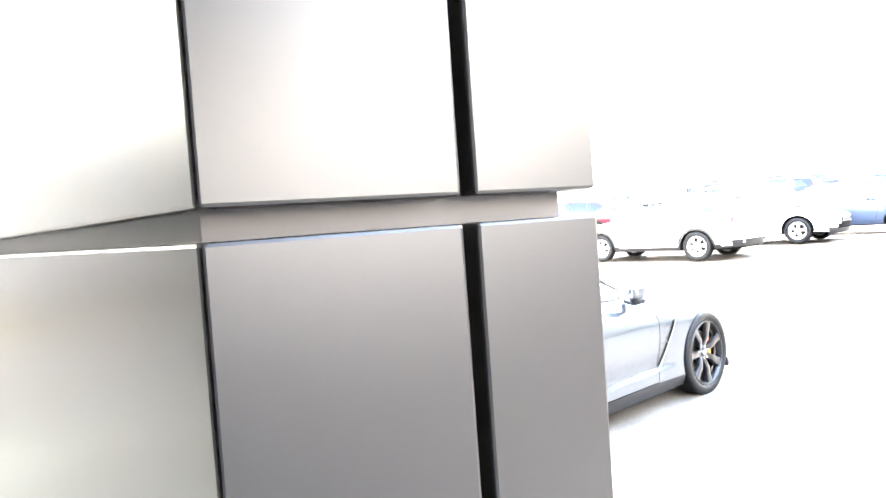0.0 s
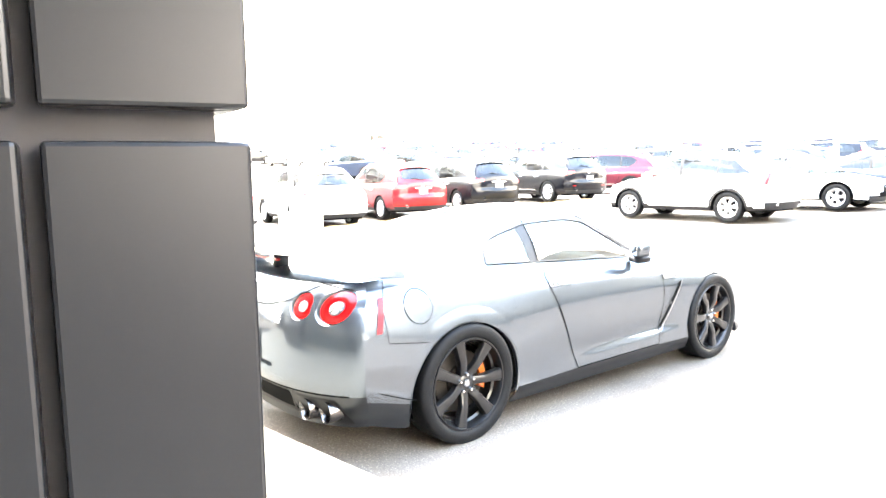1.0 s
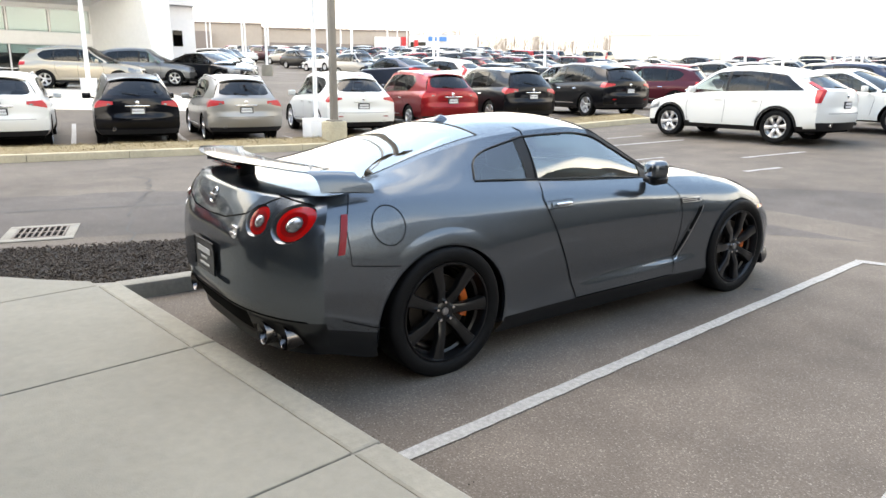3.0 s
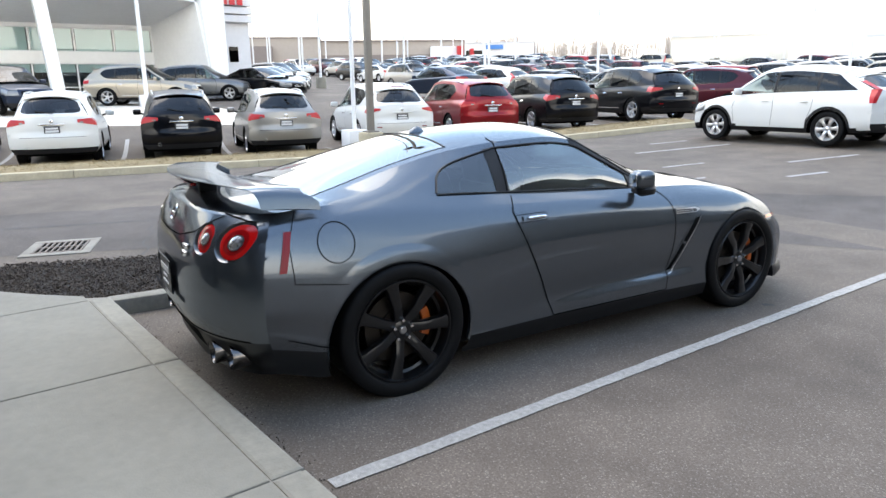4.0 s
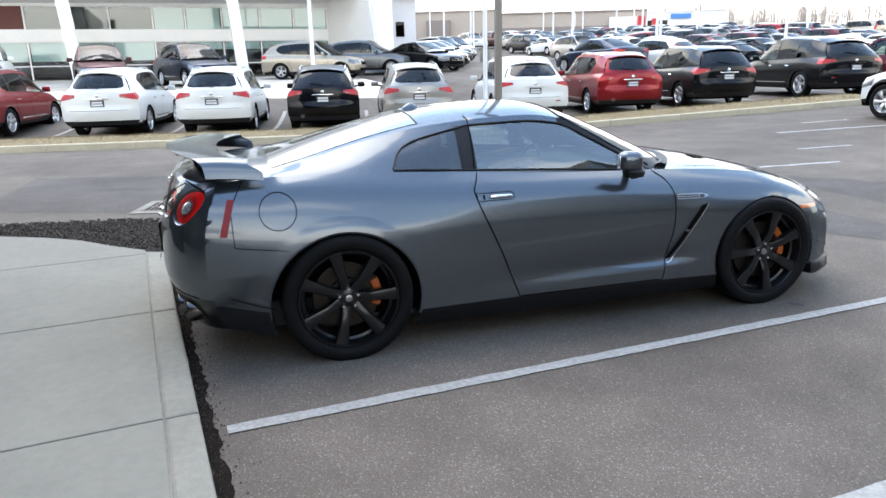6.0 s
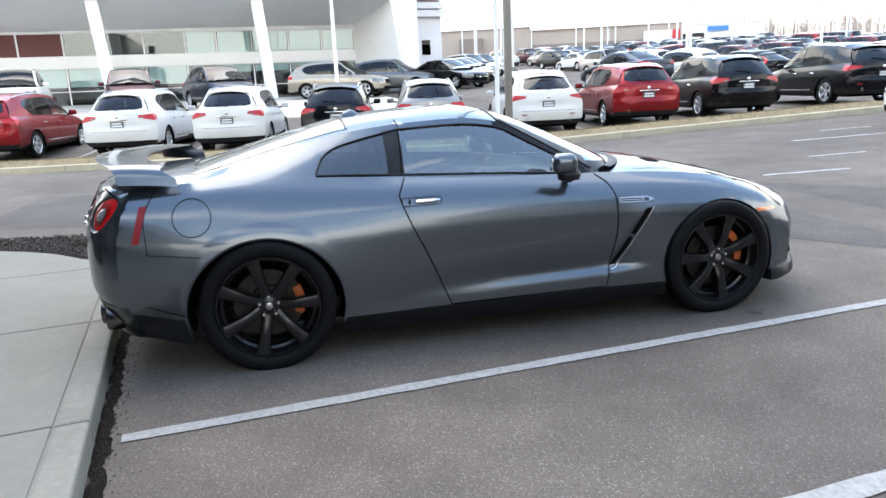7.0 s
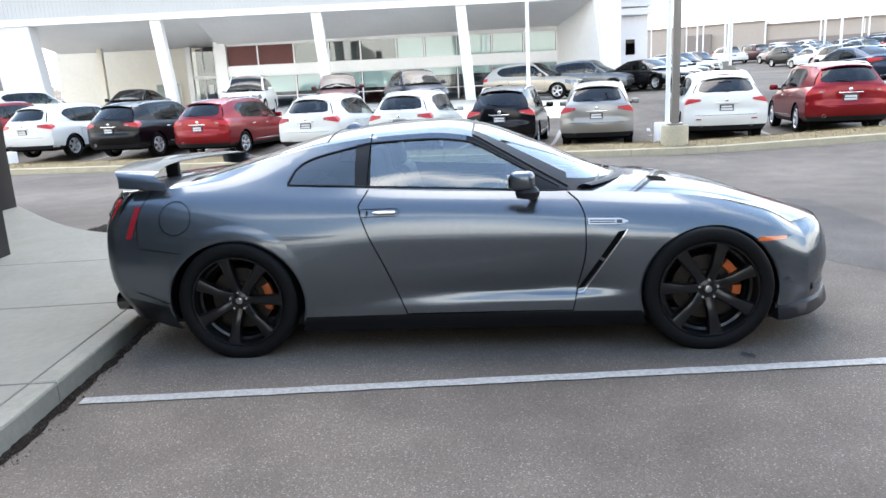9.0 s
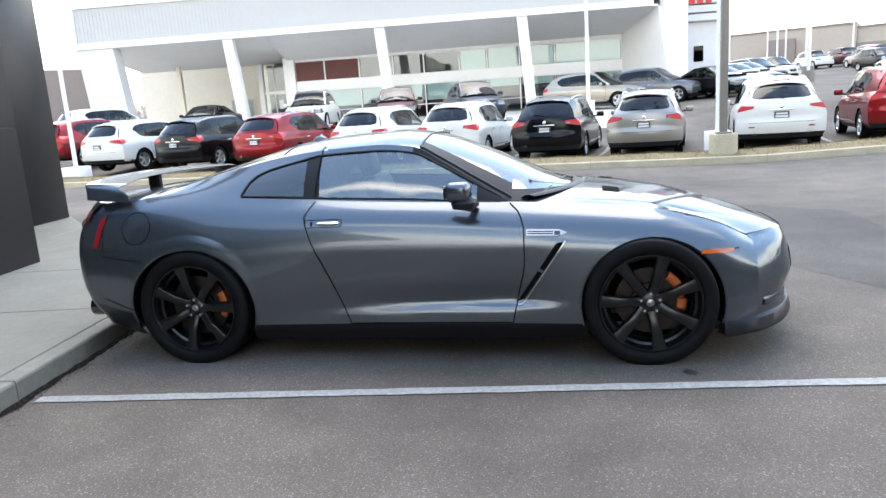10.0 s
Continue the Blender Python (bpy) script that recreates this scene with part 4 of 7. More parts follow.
sbox("band", -1.75, 17.1, -0.05, 0.12, 3.05, 3.60, WHITE_WALL)
sbox("band", -1.75, 17.1, -0.05, 0.12, 4.78, 5.10, WHITE_WALL)
sbox("sill_wall", -1.75, 17.1, -0.05, 0.10, FZ, FZ + 0.12, WHITE_WALL)
sbox("pier", 17.1, 17.75, -0.4, 0.25, FZ, 5.0, WHITE_WALL)
sbox("pier", 19.9, 20.2, -2.6, -2.3, FZ, 5.0, WHITE_WALL)
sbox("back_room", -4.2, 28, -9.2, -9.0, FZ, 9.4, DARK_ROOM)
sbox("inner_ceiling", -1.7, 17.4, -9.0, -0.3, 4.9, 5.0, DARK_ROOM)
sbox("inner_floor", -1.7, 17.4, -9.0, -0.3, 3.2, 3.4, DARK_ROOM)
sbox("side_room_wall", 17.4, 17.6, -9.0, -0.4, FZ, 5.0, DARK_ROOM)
sbox("side_wall_right", -4.4, -4.15, -12.0, 3.9, FZ - 0.5, 9.4, GREY_WALL)
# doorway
# dark board added behind the doors to stand for the unlit inside
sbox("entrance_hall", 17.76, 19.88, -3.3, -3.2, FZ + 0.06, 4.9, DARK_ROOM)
for a, b in ((17.75, 18.5), (18.5, 19.2), (19.2, 19.9)):
    d = part("entrance_door" if a > 18 else "window", box(a + 0.04, b - 0.04, 2.40, 2.43, FZ + 0.1, 3.1), GLASS_SHOP, show, "", 0)
    part("door_frame", joined(box(a, a + 0.05, 2.36, 2.46, FZ, 4.8), box(a + 0.05, b, 2.36, 2.46, 3.1, 3.3)), ALU, d, "", 0)
    part("transom_pane", box(a + 0.05, b, 2.40, 2.43, 3.3, 4.7), GLASS_SHOP, d, "", 0)
part("door_notice", box(18.75, 19.05, 2.385, 2.395, 2.2, 2.75), WHITE_PAINT, show, "", 0)
# slanting columns
for ut, ub in ((19.4, 18.95), (11.27, 10.9), (3.92, 3.55)):
    v = [(ub - 0.26, -3.75, FZ), (ub + 0.26, -3.75, FZ), (ub + 0.26, -4.25, FZ), (ub - 0.26, -4.25, FZ), (ut - 0.26, -3.75, 5.87), (ut + 0.26, -3.75, 5.87), (ut + 0.26, -4.25, 5.87), (ut - 0.26, -4.25, 5.87)]
    part("column", facing_out((v, [(0, 1, 2, 3), (4, 5, 6, 7), (0, 1, 5, 4), (1, 2, 6, 5), (2, 3, 7, 6), (3, 0, 4, 7)]), (ub, -4, 3)), WHITE_WALL, show, "white slanting column", 0)
# big end pier and the drive-through behind it
plate4("end_pier", [(25.2, -4.3, FZ), (27.3, -4.3, FZ), (27.75, -4.3, 5.87), (25.7, -4.3, 5.87)], GREY_WALL, "", 0.8)
sbox("pass_wall", 20.2, 29.6, -6.0, -5.8, FZ, 5.6, CREAM)
for a, b in ((20.4, 21.0), (21.9, 22.6), (22.7, 23.4)):
    w = part("window", box(a, b, 5.70, 5.74, FZ + 0.4, 3.0), GLASS_SHOP, show, "", 0)
    part("window_frame", joined(box(a - 0.05, a, 5.68, 5.76, FZ + 0.4, 3.05), box(b, b + 0.05, 5.68, 5.76, FZ + 0.4, 3.05), box(a, b, 5.68, 5.76, 3.0, 3.06)), ALU, w, "", 0)
sbox("pass_post", 25.0, 25.3, -2.2, -1.9, FZ, 5.2, CREAM)
# sign block at the end
sbox("sign_block", -6.3, -4.4, -2.0, 2.2, FZ - 0.4, 5.1, GREY_WALL)
for i in range(5):
    sbox("louvre", -6.4, -4.45, 2.2, 2.55, 5.15 + 0.42 * i, 5.15 + 0.42 * i + 0.33, GREY_WALL)
sbox("louvre_back", -6.3, -4.45, 1.9, 2.18, 5.1, 8.2, GREY_WALL)
for k in range(3):
    sbox("sign_letter", -4.75 - 0.42 * k - 0.30, -4.75 - 0.42 * k, 2.56, 2.62, 6.0, 6.62, RED_PAINT, None, "red sign letter block")
for z0, z1 in ((1.7, 2.5), (3.1, 3.9)):
    w = sbox("window", -5.6, -5.1, 2.205, 2.23, z0, z1, GLASS_DARK)
# ---- far buildings ----
def far_box(name, label, x, y, rz, parts):
    b = thing(name, label, "building", "far buildings", pose(x, y, ground_z(x, y) if y > 60 else 0, 0, 0, rz))
    for nm, dims, mt in parts:
        part(nm, box(*dims, 0.0), mt, b, "", 0)
    return b


# local x along its front
far_box("tan_store", "long low tan store with a red entrance tower", -101, 29, math.degrees(math.atan2(29, 12.5)),
        [("wall", (-7, 9.0, 0, 30, -0.5, 8.9), TAN), ("wall_return", (-1.5, 2.0, -1.2, -0.02, -0.5, 7.8), BROWN), ("wall", (9.0, 31, 0.6, 30, -0.5, 8.4), TAN), ("band", (9.2, 30, 0.3, 0.58, 5.2, 6.5), BROWN),
         ("coping", (-7.1, 9.0, -0.15, 30, 8.9, 9.15), BROWN), ("coping", (9.0, 31, 0.4, 30, 8.4, 8.65), BROWN),
         ("entrance_front", (25.5, 30, -0.8, 0.28, -0.4, 7.6), WHITE_WALL), ("sign_tower", (29.4, 30.3, -1.9, -0.82, -0.4, 7.6), RED_PAINT), ("sign_tower", (31.4, 31.9, -1.9, -0.82, -0.4, 7.2), RED_PAINT)] +
        [("window", (11 + 3.0 * i, 12.4 + 3.0 * i, 0.52, 0.58, 3.4, 5.0), GLASS_DARK) for i in range(5)])
far_box("white_store", "distant low white store with a blue sign", -112, 74, 60, [("wall", (-8, 12, 0, 10, -0.5, 3.2), WHITE_WALL), ("coping", (-8.2, 12.2, -0.2, 10, 3.2, 3.4), GREY_WALL), ("sign", (2.5, 6, -0.4, -0.22, 2.1, 2.9), BLUE_PAINT),
          ("window", (-4, 2, -0.1, -0.02, 0.9, 1.9), GLASS_DARK)])
far_box("cream_store", "distant plain cream store", -62, 86, 38, [("wall", (-9, 7, 0, 14, -0.5, 3.6), CREAM), ("coping", (-9.2, 7.2, -0.2, 14, 3.6, 3.8), WHITE_WALL)])
far_box("warehouse", "distant pale gabled warehouse with a roller door", -42, 84, 28, [("wall", (-9, 9, 0, 20, -0.5, 3.9), WHITE_WALL), ("door", (-0.8, 1.0, -0.1, -0.02, 0.6, 3.0), CREAM), ("door_head", (-0.9, 1.1, -0.16, -0.02, 3.0, 3.25), GREY_WALL),
          ("gable", (-6.5, 6.5, 0.1, 19.9, 3.9, 4.5), WHITE_WALL), ("gable", (-3, 3, 0.2, 19.8, 4.5, 5.0), WHITE_WALL)])
far_box("brick_block", "distant brown brick block of flats", -62, -62, 45, [("wall", (-7, 7, 0, 12, -1, 8.2), BROWN)] + [("window", (-6 + 2.6 * i, -4.8 + 2.6 * i, -0.1, -0.02, 1.5 + 2.4 * j, 2.7 + 2.4 * j), GLASS_DARK) for i in range(5) for j in range(3)])
# ---- far bare woods ----
v, f = [], []
rt = random.Random(21)
for i in range(2200):
    ang = radians(rt.uniform(85, 236))
    dist = rt.uniform(225, 280)
    x, y = 4 + dist * math.cos(ang), -3 + dist * math.sin(ang)
    z = ground_z(x, y) - 0.5
    h = (rt.uniform(5.2, 7.4) + 0.8 * math.sin(ang * 23) + 0.6 * math.sin(ang * 61)) * (1.3 if ang < 2.7 else 0.9)
    dx, dy = math.sin(ang), -math.cos(ang)
    for b in range(24):
        a = 0 if b == 0 else rt.uniform(-1.15, 1.15)
        z0 = z + (0 if b == 0 else h * rt.uniform(0.1, 0.75))
        l = h * 0.8 if b == 0 else h * rt.uniform(0.10, 0.24)
        k = len(v)
        w = 0.11 if b == 0 else 0.04
        off = 0 if b == 0 else rt.uniform(-1.3, 1.3)
        bx, by = x + dx * off, y + dy * off
        tx, ty = bx + dx * l * math.sin(a), by + dy * l * math.sin(a)
        v += [(bx - dx * w, by - dy * w, z0), (bx + dx * w, by + dy * w, z0), (tx + dx * 0.02, ty + dy * 0.02, z0 + l * math.cos(a)), (tx - dx * 0.02, ty - dy * 0.02, z0 + l * math.cos(a))]
        f += [(k, k + 1, k + 2), (k, k + 2, k + 3)]
tagged(part("far_woods", (v, f), BARK, smooth=0), "distant line of bare winter trees, paled for haze", "trees", kind="stuff")
# ---- building behind the sidewalk ----
south = tagged(new("wall_south"), "dark glass and metal-clad front behind the sidewalk", "wall", kind="structure")
south.matrix_world = pose(-5.35, -7.42, 0, 0, 0, 7.1)
part("wall_core", box(0, 20, -0.5, 0.0, -0.2, 7.0), SHOP_DARK, south, smooth=0)
for i in range(13):
    part("cladding_panel", box(0.02 + i * 1.55 if i else -0.02, (i + 1) * 1.55 - 0.02 if i else 0.9, 0.001, 0.05, 4.2, 7.0, 0.004), PANEL, south)
part("cladding_panel", box(-0.06, 0.95, 0.002, 0.06, KH, 4.18, 0.004), PANEL, south)
part("corner_panel", box(-0.06, -0.002, -0.55, 0.0, KH, 7.0, 0.004), PANEL, south)

# unseen roof from the front to the clad pillars, added to darken the tail
canopy = tagged(new("ceiling"), "unseen flat dark canopy on the clad pillars, added to shade the tail", "canopy", kind="structure")
v = [(-0.35, -6.85), (13.8, -5.1), (13.4, -2.9), (4.2, -3.95), (2.6, -4.05), (-0.35, -4.75)]
part("canopy_slab", slab([(x, y) for x, y in v[::1]], 3.605, 4.25), PANEL, canopy, smooth=0)

# unseen dark front closing the lot north-east, added to darken the door's reflections
north = tagged(new("wall_north"), "unseen dark glass and metal-clad front added to darken reflections", "wall", kind="structure")
north.matrix_world = pose(8.6, 6.0, 0, 0, 0, 0)
part("wall_core", box(0, 0.5, 0, 34, -0.3, 6.2), SHOP_DARK, north, smooth=0)
part("return_wall", box(0.5, 16, 0, 0.5, -0.3, 6.2), SHOP_DARK, north, smooth=0)
for i in range(11):
    part("cladding_panel", box(-0.06, -0.002, 0.02 + i * 3.05, 3.03 + i * 3.05, 3.4, 6.2, 0.004), PANEL, north, smooth=0)

# plain building that closes the lot on the far side of the walk
east = tagged(new("wall_east"), "plain grey block wall closing the lot", "wall", kind="structure")
east.matrix_world = pose(24, 4, 0, 0, 0, 0)
part("wall_core", box(0, 0.5, -45, 45, -0.3, 2.6), GREY_WALL, east, smooth=0)
part("coping", box(-0.06, 0.56, -45.1, 45.1, 2.601, 2.75), GREY_WALL, east, smooth=0)


# ---- the grey coupe ----
def coupe_hull():
    zx = [
        (curve((-2.12, 0.80), (-1.7, 0.85), (-1, 0.87), (1, 0.87), (1.7, 0.844), (1.97, 0.760)), curve((-2.12, 0.225), (-1.8, 0.165), (-1, 0.14), (1, 0.14), (1.8, 0.15), (1.97, 0.155))),
        (curve((-2.12, 0.885), (-1.74, 0.925), (-1.39, 0.945), (-1.0, 0.93), (-0.3, 0.902), (0.6, 0.905), (1.0, 0.922), (1.39, 0.935), (1.8, 0.909), (1.97, 0.830)),
         curve((-2.12, 0.39), (-1.74, 0.315), (-0.97, 0.25), (1.05, 0.243), (1.8, 0.25), (1.97, 0.25))),
        (curve((-2.12, 0.905), (-1.74, 0.935), (-1.39, 0.947), (-1.0, 0.932), (-0.4, 0.900), (0.3, 0.899), (0.62, 0.899), (0.72, 0.905), (1.0, 0.922), (1.39, 0.94), (1.8, 0.909), (1.97, 0.835)),
         curve((-2.12, 0.50), (-1.74, 0.42), (-0.97, 0.335), (-0.4, 0.318), (0.62, 0.335), (1.05, 0.335), (1.8, 0.33), (1.97, 0.32))),
        (curve((-2.12, 0.908), (-1.74, 0.937), (-1.39, 0.948), (-0.9, 0.928), (-0.4, 0.893), (0.1, 0.874), (0.58, 0.866), (0.68, 0.876), (1.0, 0.922), (1.39, 0.94), (1.8, 0.909), (1.97, 0.835)),
         curve((-2.12, 0.53), (-1.74, 0.455), (-0.97, 0.37), (-0.4, 0.345), (0.62, 0.368), (1.05, 0.375), (1.8, 0.365), (1.97, 0.35))),
        (curve((-2.12, 0.915), (-1.74, 0.942), (-1.39, 0.949), (-1.0, 0.935), (-0.4, 0.90), (0.3, 0.887), (0.62, 0.884), (1.0, 0.922), (1.39, 0.94), (1.75, 0.909), (1.97, 0.835)),
         curve((-2.12, 0.58), (-1.5, 0.52), (-0.97, 0.50), (1.05, 0.50), (1.6, 0.47), (1.97, 0.42))),
        (curve((-2.12, 0.91), (-1.7, 0.933), (-1.39, 0.938), (-1.0, 0.925), (-0.4, 0.90), (0.3, 0.891), (0.7, 0.892), (1.0, 0.915), (1.39, 0.93), (1.75, 0.894), (1.97, 0.820)),
         curve((-2.12, 0.74), (-1.5, 0.69), (0, 0.68), (1.2, 0.67), (1.6, 0.61), (1.97, 0.52))),
        (curve((-2.12, 0.885), (-1.7, 0.898), (-1.39, 0.897), (-1.0, 0.886), (-0.4, 0.874), (0.3, 0.862), (0.7, 0.86), (1.0, 0.872), (1.39, 0.885), (1.75, 0.854), (1.97, 0.785)),
         curve((-2.12, 0.86), (-1.5, 0.83), (0, 0.82), (1.0, 0.785), (1.39, 0.76), (1.75, 0.68), (1.97, 0.58))),
        (curve((-2.12, 0.84), (-1.7, 0.848), (-1.39, 0.842), (-1.0, 0.834), (-0.4, 0.825), (0.3, 0.81), (0.7, 0.80), (1.0, 0.81), (1.39, 0.825), (1.75, 0.794), (1.97, 0.730)),
         curve((-2.12, 0.96), (-1.5, 0.95), (-1.0, 0.93), (0, 0.90), (0.7, 0.868), (1.0, 0.855), (1.39, 0.822), (1.75, 0.735), (1.97, 0.63))),
        (curve((-2.12, 0.76), (-1.7, 0.78), (-1.3, 0.765), (-1.0, 0.75), (0, 0.735), (0.5, 0.725), (0.7, 0.715), (1.0, 0.71), (1.39, 0.715), (1.75, 0.694), (1.97, 0.620)),
         curve((-2.12, 1.03), (-1.7, 1.045), (-1.3, 1.035), (-1.0, 1.02), (-0.5, 0.985), (0, 0.957), (0.45, 0.937), (0.7, 0.925), (1.0, 0.908), (1.39, 0.868), (1.75, 0.775), (1.97, 0.66))),
    ]
    centre = curve((-2.12, 1.0302), (-2.0, 1.058), (-1.7, 1.085), (-1.0, 1.06), (0.6, 0.955), (0.95, 0.962), (1.2, 0.945), (1.5, 0.875), (1.75, 0.76), (1.97, 0.655))
    return Hull(zx, centre, -2.12, 1.97, 0.265, 0.30,
                curve((0.27, 0.03), (0.40, 0.005), (0.50, -0.008), (0.62, 0.0), (0.80, -0.004), (0.92, 0.005), (1.03, 0.015)),
                curve((0.155, -0.01), (0.20, 0.02), (0.30, -0.03), (0.45, 0.02), (0.56, 0.0), (0.66, -0.03)),
                shear=curve((0.27, 0.07), (0.40, 0.025), (0.52, 0.003), (0.64, 0.0), (0.76, 0.008), (0.86, 0.028), (0.95, 0.055), (1.03, 0.088)), rounding=3.4, corner=0.13)


def build_coupe():
    car = thing("sports_car", "dark grey metallic two-door coupe with a rear wing", "car")
    hull = coupe_hull()
    arches = [(-1.395, 0.345, 0.432, 0.398), (1.40, 0.345, 0.40, 0.385)]
    ys = spans(-2.12, 1.97, 150)
    # painted body above the sill, dark skirt below it
    def flank(first, last, n):
        def at(y, v):
            sec = hull.section(y)
            z = sec[first][0] + (sec[last][0] - sec[first][0]) * v
            return curve(*sec)(z), y + hull.lean(y, z), z
        return cut_arches(grid(at, ys, spans(0, 1, n)), arches)
    body_side, skirt_side = flank(1, -1, 34), flank(0, 1, 5)
    tops = [grid(lambda s, y: hull.top(s, y), [t ** 2 for t in spans(0, 1, 44)], spans(-2.12, -1.55, 16)), grid(lambda s, y: hull.top(s, y), [t ** 2 for t in spans(0, 1, 30)], spans(0.55, 1.97, 40))]
    rear, front = hull.cap(True, 60, 44), hull.cap(False, 26, 30)
    lamps = [(0.745, 0.908, 0.093), (0.553, 0.905, 0.078)]

    def clear_of_lamps(q):
        x, z = sum(rear[0][i][0] for i in q) / 4, sum(rear[0][i][2] for i in q) / 4
        return all(math.hypot(x - cx, z - cz) > r + 0.004 for cx, cz, r in lamps)
    rear_low = (rear[0], [q for q in rear[1] if sum(rear[0][i][2] for i in q) / 4 <= 0.43])
    rear = (rear[0], [q for q in rear[1] if sum(rear[0][i][2] for i in q) / 4 > 0.43 and clear_of_lamps(q)])
    front_low = (front[0], [q for q in front[1] if sum(front[0][i][2] for i in q) / 4 < 0.25])
    front = (front[0], [q for q in front[1] if sum(front[0][i][2] for i in q) / 4 >= 0.25])
    body = part("body", facing_out(welded(both(joined(body_side, *tops, rear, front)), 0.0008)), PAINT, car, "dark grey metallic paint", smooth=50)
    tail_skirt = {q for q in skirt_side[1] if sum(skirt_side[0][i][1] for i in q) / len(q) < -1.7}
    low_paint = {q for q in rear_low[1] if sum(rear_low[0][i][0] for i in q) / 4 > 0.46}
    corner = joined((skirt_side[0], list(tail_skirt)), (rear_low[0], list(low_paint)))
    skirt_side = (skirt_side[0], [q for q in skirt_side[1] if q not in tail_skirt])
    rear_low = (rear_low[0], [q for q in rear_low[1] if q not in low_paint])
    nose_skirt = (skirt_side[0], [q for q in skirt_side[1] if sum(skirt_side[0][i][1] for i in q) / len(q) > 1.4])
    skirt_side = (skirt_side[0], [q for q in skirt_side[1] if -1.0 < sum(skirt_side[0][i][1] for i in q) / len(q) < 1.1])
    skirt_side, nose_skirt = largest(skirt_side), largest(nose_skirt)
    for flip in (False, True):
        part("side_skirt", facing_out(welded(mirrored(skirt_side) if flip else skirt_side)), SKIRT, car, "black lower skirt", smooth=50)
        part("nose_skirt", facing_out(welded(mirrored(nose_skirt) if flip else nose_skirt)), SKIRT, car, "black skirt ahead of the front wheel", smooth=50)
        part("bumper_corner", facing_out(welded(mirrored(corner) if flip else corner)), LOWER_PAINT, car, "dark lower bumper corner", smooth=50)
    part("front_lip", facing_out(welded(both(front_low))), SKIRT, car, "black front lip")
    # arch rims and liners
    for yc, zc, a, b in arches:
        for sx in (1, -1):
            rim, liner = [], []
            angs = spans(-0.30, math.pi + 0.30, 44)
            v, f = [], []
            for t in angs:
                y, z = yc + a * math.cos(t), zc + b * math.sin(t)
                x = hull.side_x(y, max(z, 0.15))
                v += [(sx * (x + 0.002), y, z), (sx * (x - 0.004), yc + (a - 0.012) * math.cos(t), zc + (b - 0.012) * math.sin(t)), (sx * (x - 0.05), yc + (a - 0.010) * math.cos(t), zc + (b - 0.010) * math.sin(t))]
            for i in range(44):
                for k in range(2):
                    f.append((i * 3 + k, i * 3 + k + 1, i * 3 + 4 + k, i * 3 + 3 + k))
            part("arch_rim", facing_out((v, f), (sx * 0.9, yc, zc)), PAINT, car)
            if yc < 0:
                # rolled lip round the rear arch, upright where the fender leans in
                v, f = [], []
                for t in spans(0.12, math.pi - 0.12, 44):
                    fade = min(1, math.sin(t) * 1.35)
                    y, z = yc + a * math.cos(t), zc + b * math.sin(t)
                    x = hull.side_x(y, max(z, 0.15)) + 0.003
                    ring = [(x, y, z)]
                    for k, lift in ((0.030 * fade, 0.50), (0.055 * fade, 0.22), (0.085 * fade, 0.0)):
                        yk, zk = yc + (a + k) * math.cos(t), zc + (b + k) * math.sin(t)
                        own = hull.side_x(yk, zk) - 0.0005
                        ring.append((own + (x - own) * lift if x > own else own + 0.003 * lift, yk, zk))
                    v += [(sx * p[0], p[1], p[2]) for p in ring]
                for i in range(44):
                    for k in range(3):
                        f.append((i * 4 + k, i * 4 + k + 1, i * 4 + 5 + k, i * 4 + 4 + k))
                part("arch_lip", facing_out((v, f), (sx * 0.5, yc, zc)), PAINT, car, smooth=60)
            v2, f2 = [], []
            for t in angs:
                for x in (0.90, 0.62):
                    v2.append((sx * x, yc + (a - 0.011) * math.cos(t), zc + (b - 0.011) * math.sin(t)))
            n = len(angs)
            for i in range(n - 1):
                f2.append((2 * i, 2 * i + 1, 2 * i + 3, 2 * i + 2))
            f2.append(tuple(2 * i + 1 for i in range(n)))
            part("wheel_liner", (v2, f2), DARK_HOLE, car)
    part("underbody", box(-0.80, 0.80, -1.72, 1.98, 0.16, 0.22, 0.02), BLACK_TRIM, car)
    # doors: a skin proud of the body, with its shut line
    d_rear = curve((0.24, -0.355), (0.5, -0.46), (0.86, -0.615), (0.905, -0.625), (0.945, -0.60), (0.985, -0.575))
    d_front = curve((0.22, 0.615), (0.4, 0.655), (0.62, 0.70), (0.78, 0.70), (0.87, 0.675), (0.925, 0.615))

    def door_skin(u, v):
        z0, z1 = 0.252, 0.93
        ya = d_rear(z0 + (z1 - z0) * v)
        yb = d_front(z0 + (z1 - z0) * v)
        y = ya + (yb - ya) * u
        zt = hull.section(y)[-1][0] - 0.012
        z = z0 + (zt - z0) * v
        return hull.on_side(y, z, 0.0022)
    skin = grid(door_skin, spans(0, 1, 36), spans(0, 1, 26), flip=True)
    shut = path_between([(d_front(z), z) for z in spans(0.925, 0.25, 16)] + [(d_rear(z), z) for z in spans(0.25, 0.985, 18)], 0.02)
    for flip in (False, True):
        door = part("door", facing_out(mirrored(skin) if flip else skin), PAINT, car, "dark grey metallic door", smooth=50)
        g = strip_on(hull, shut, 0.007, 0.0035)
        part("shut_line", mirrored(g) if flip else g, DARK_HOLE, door)
        # flush handle in a recess
        zc = 0.862
        rec = grid(lambda y, z: hull.on_side(y, z, 0.004), spans(-0.612, -0.385, 10), spans(zc - 0.021, zc + 0.021, 3), True)
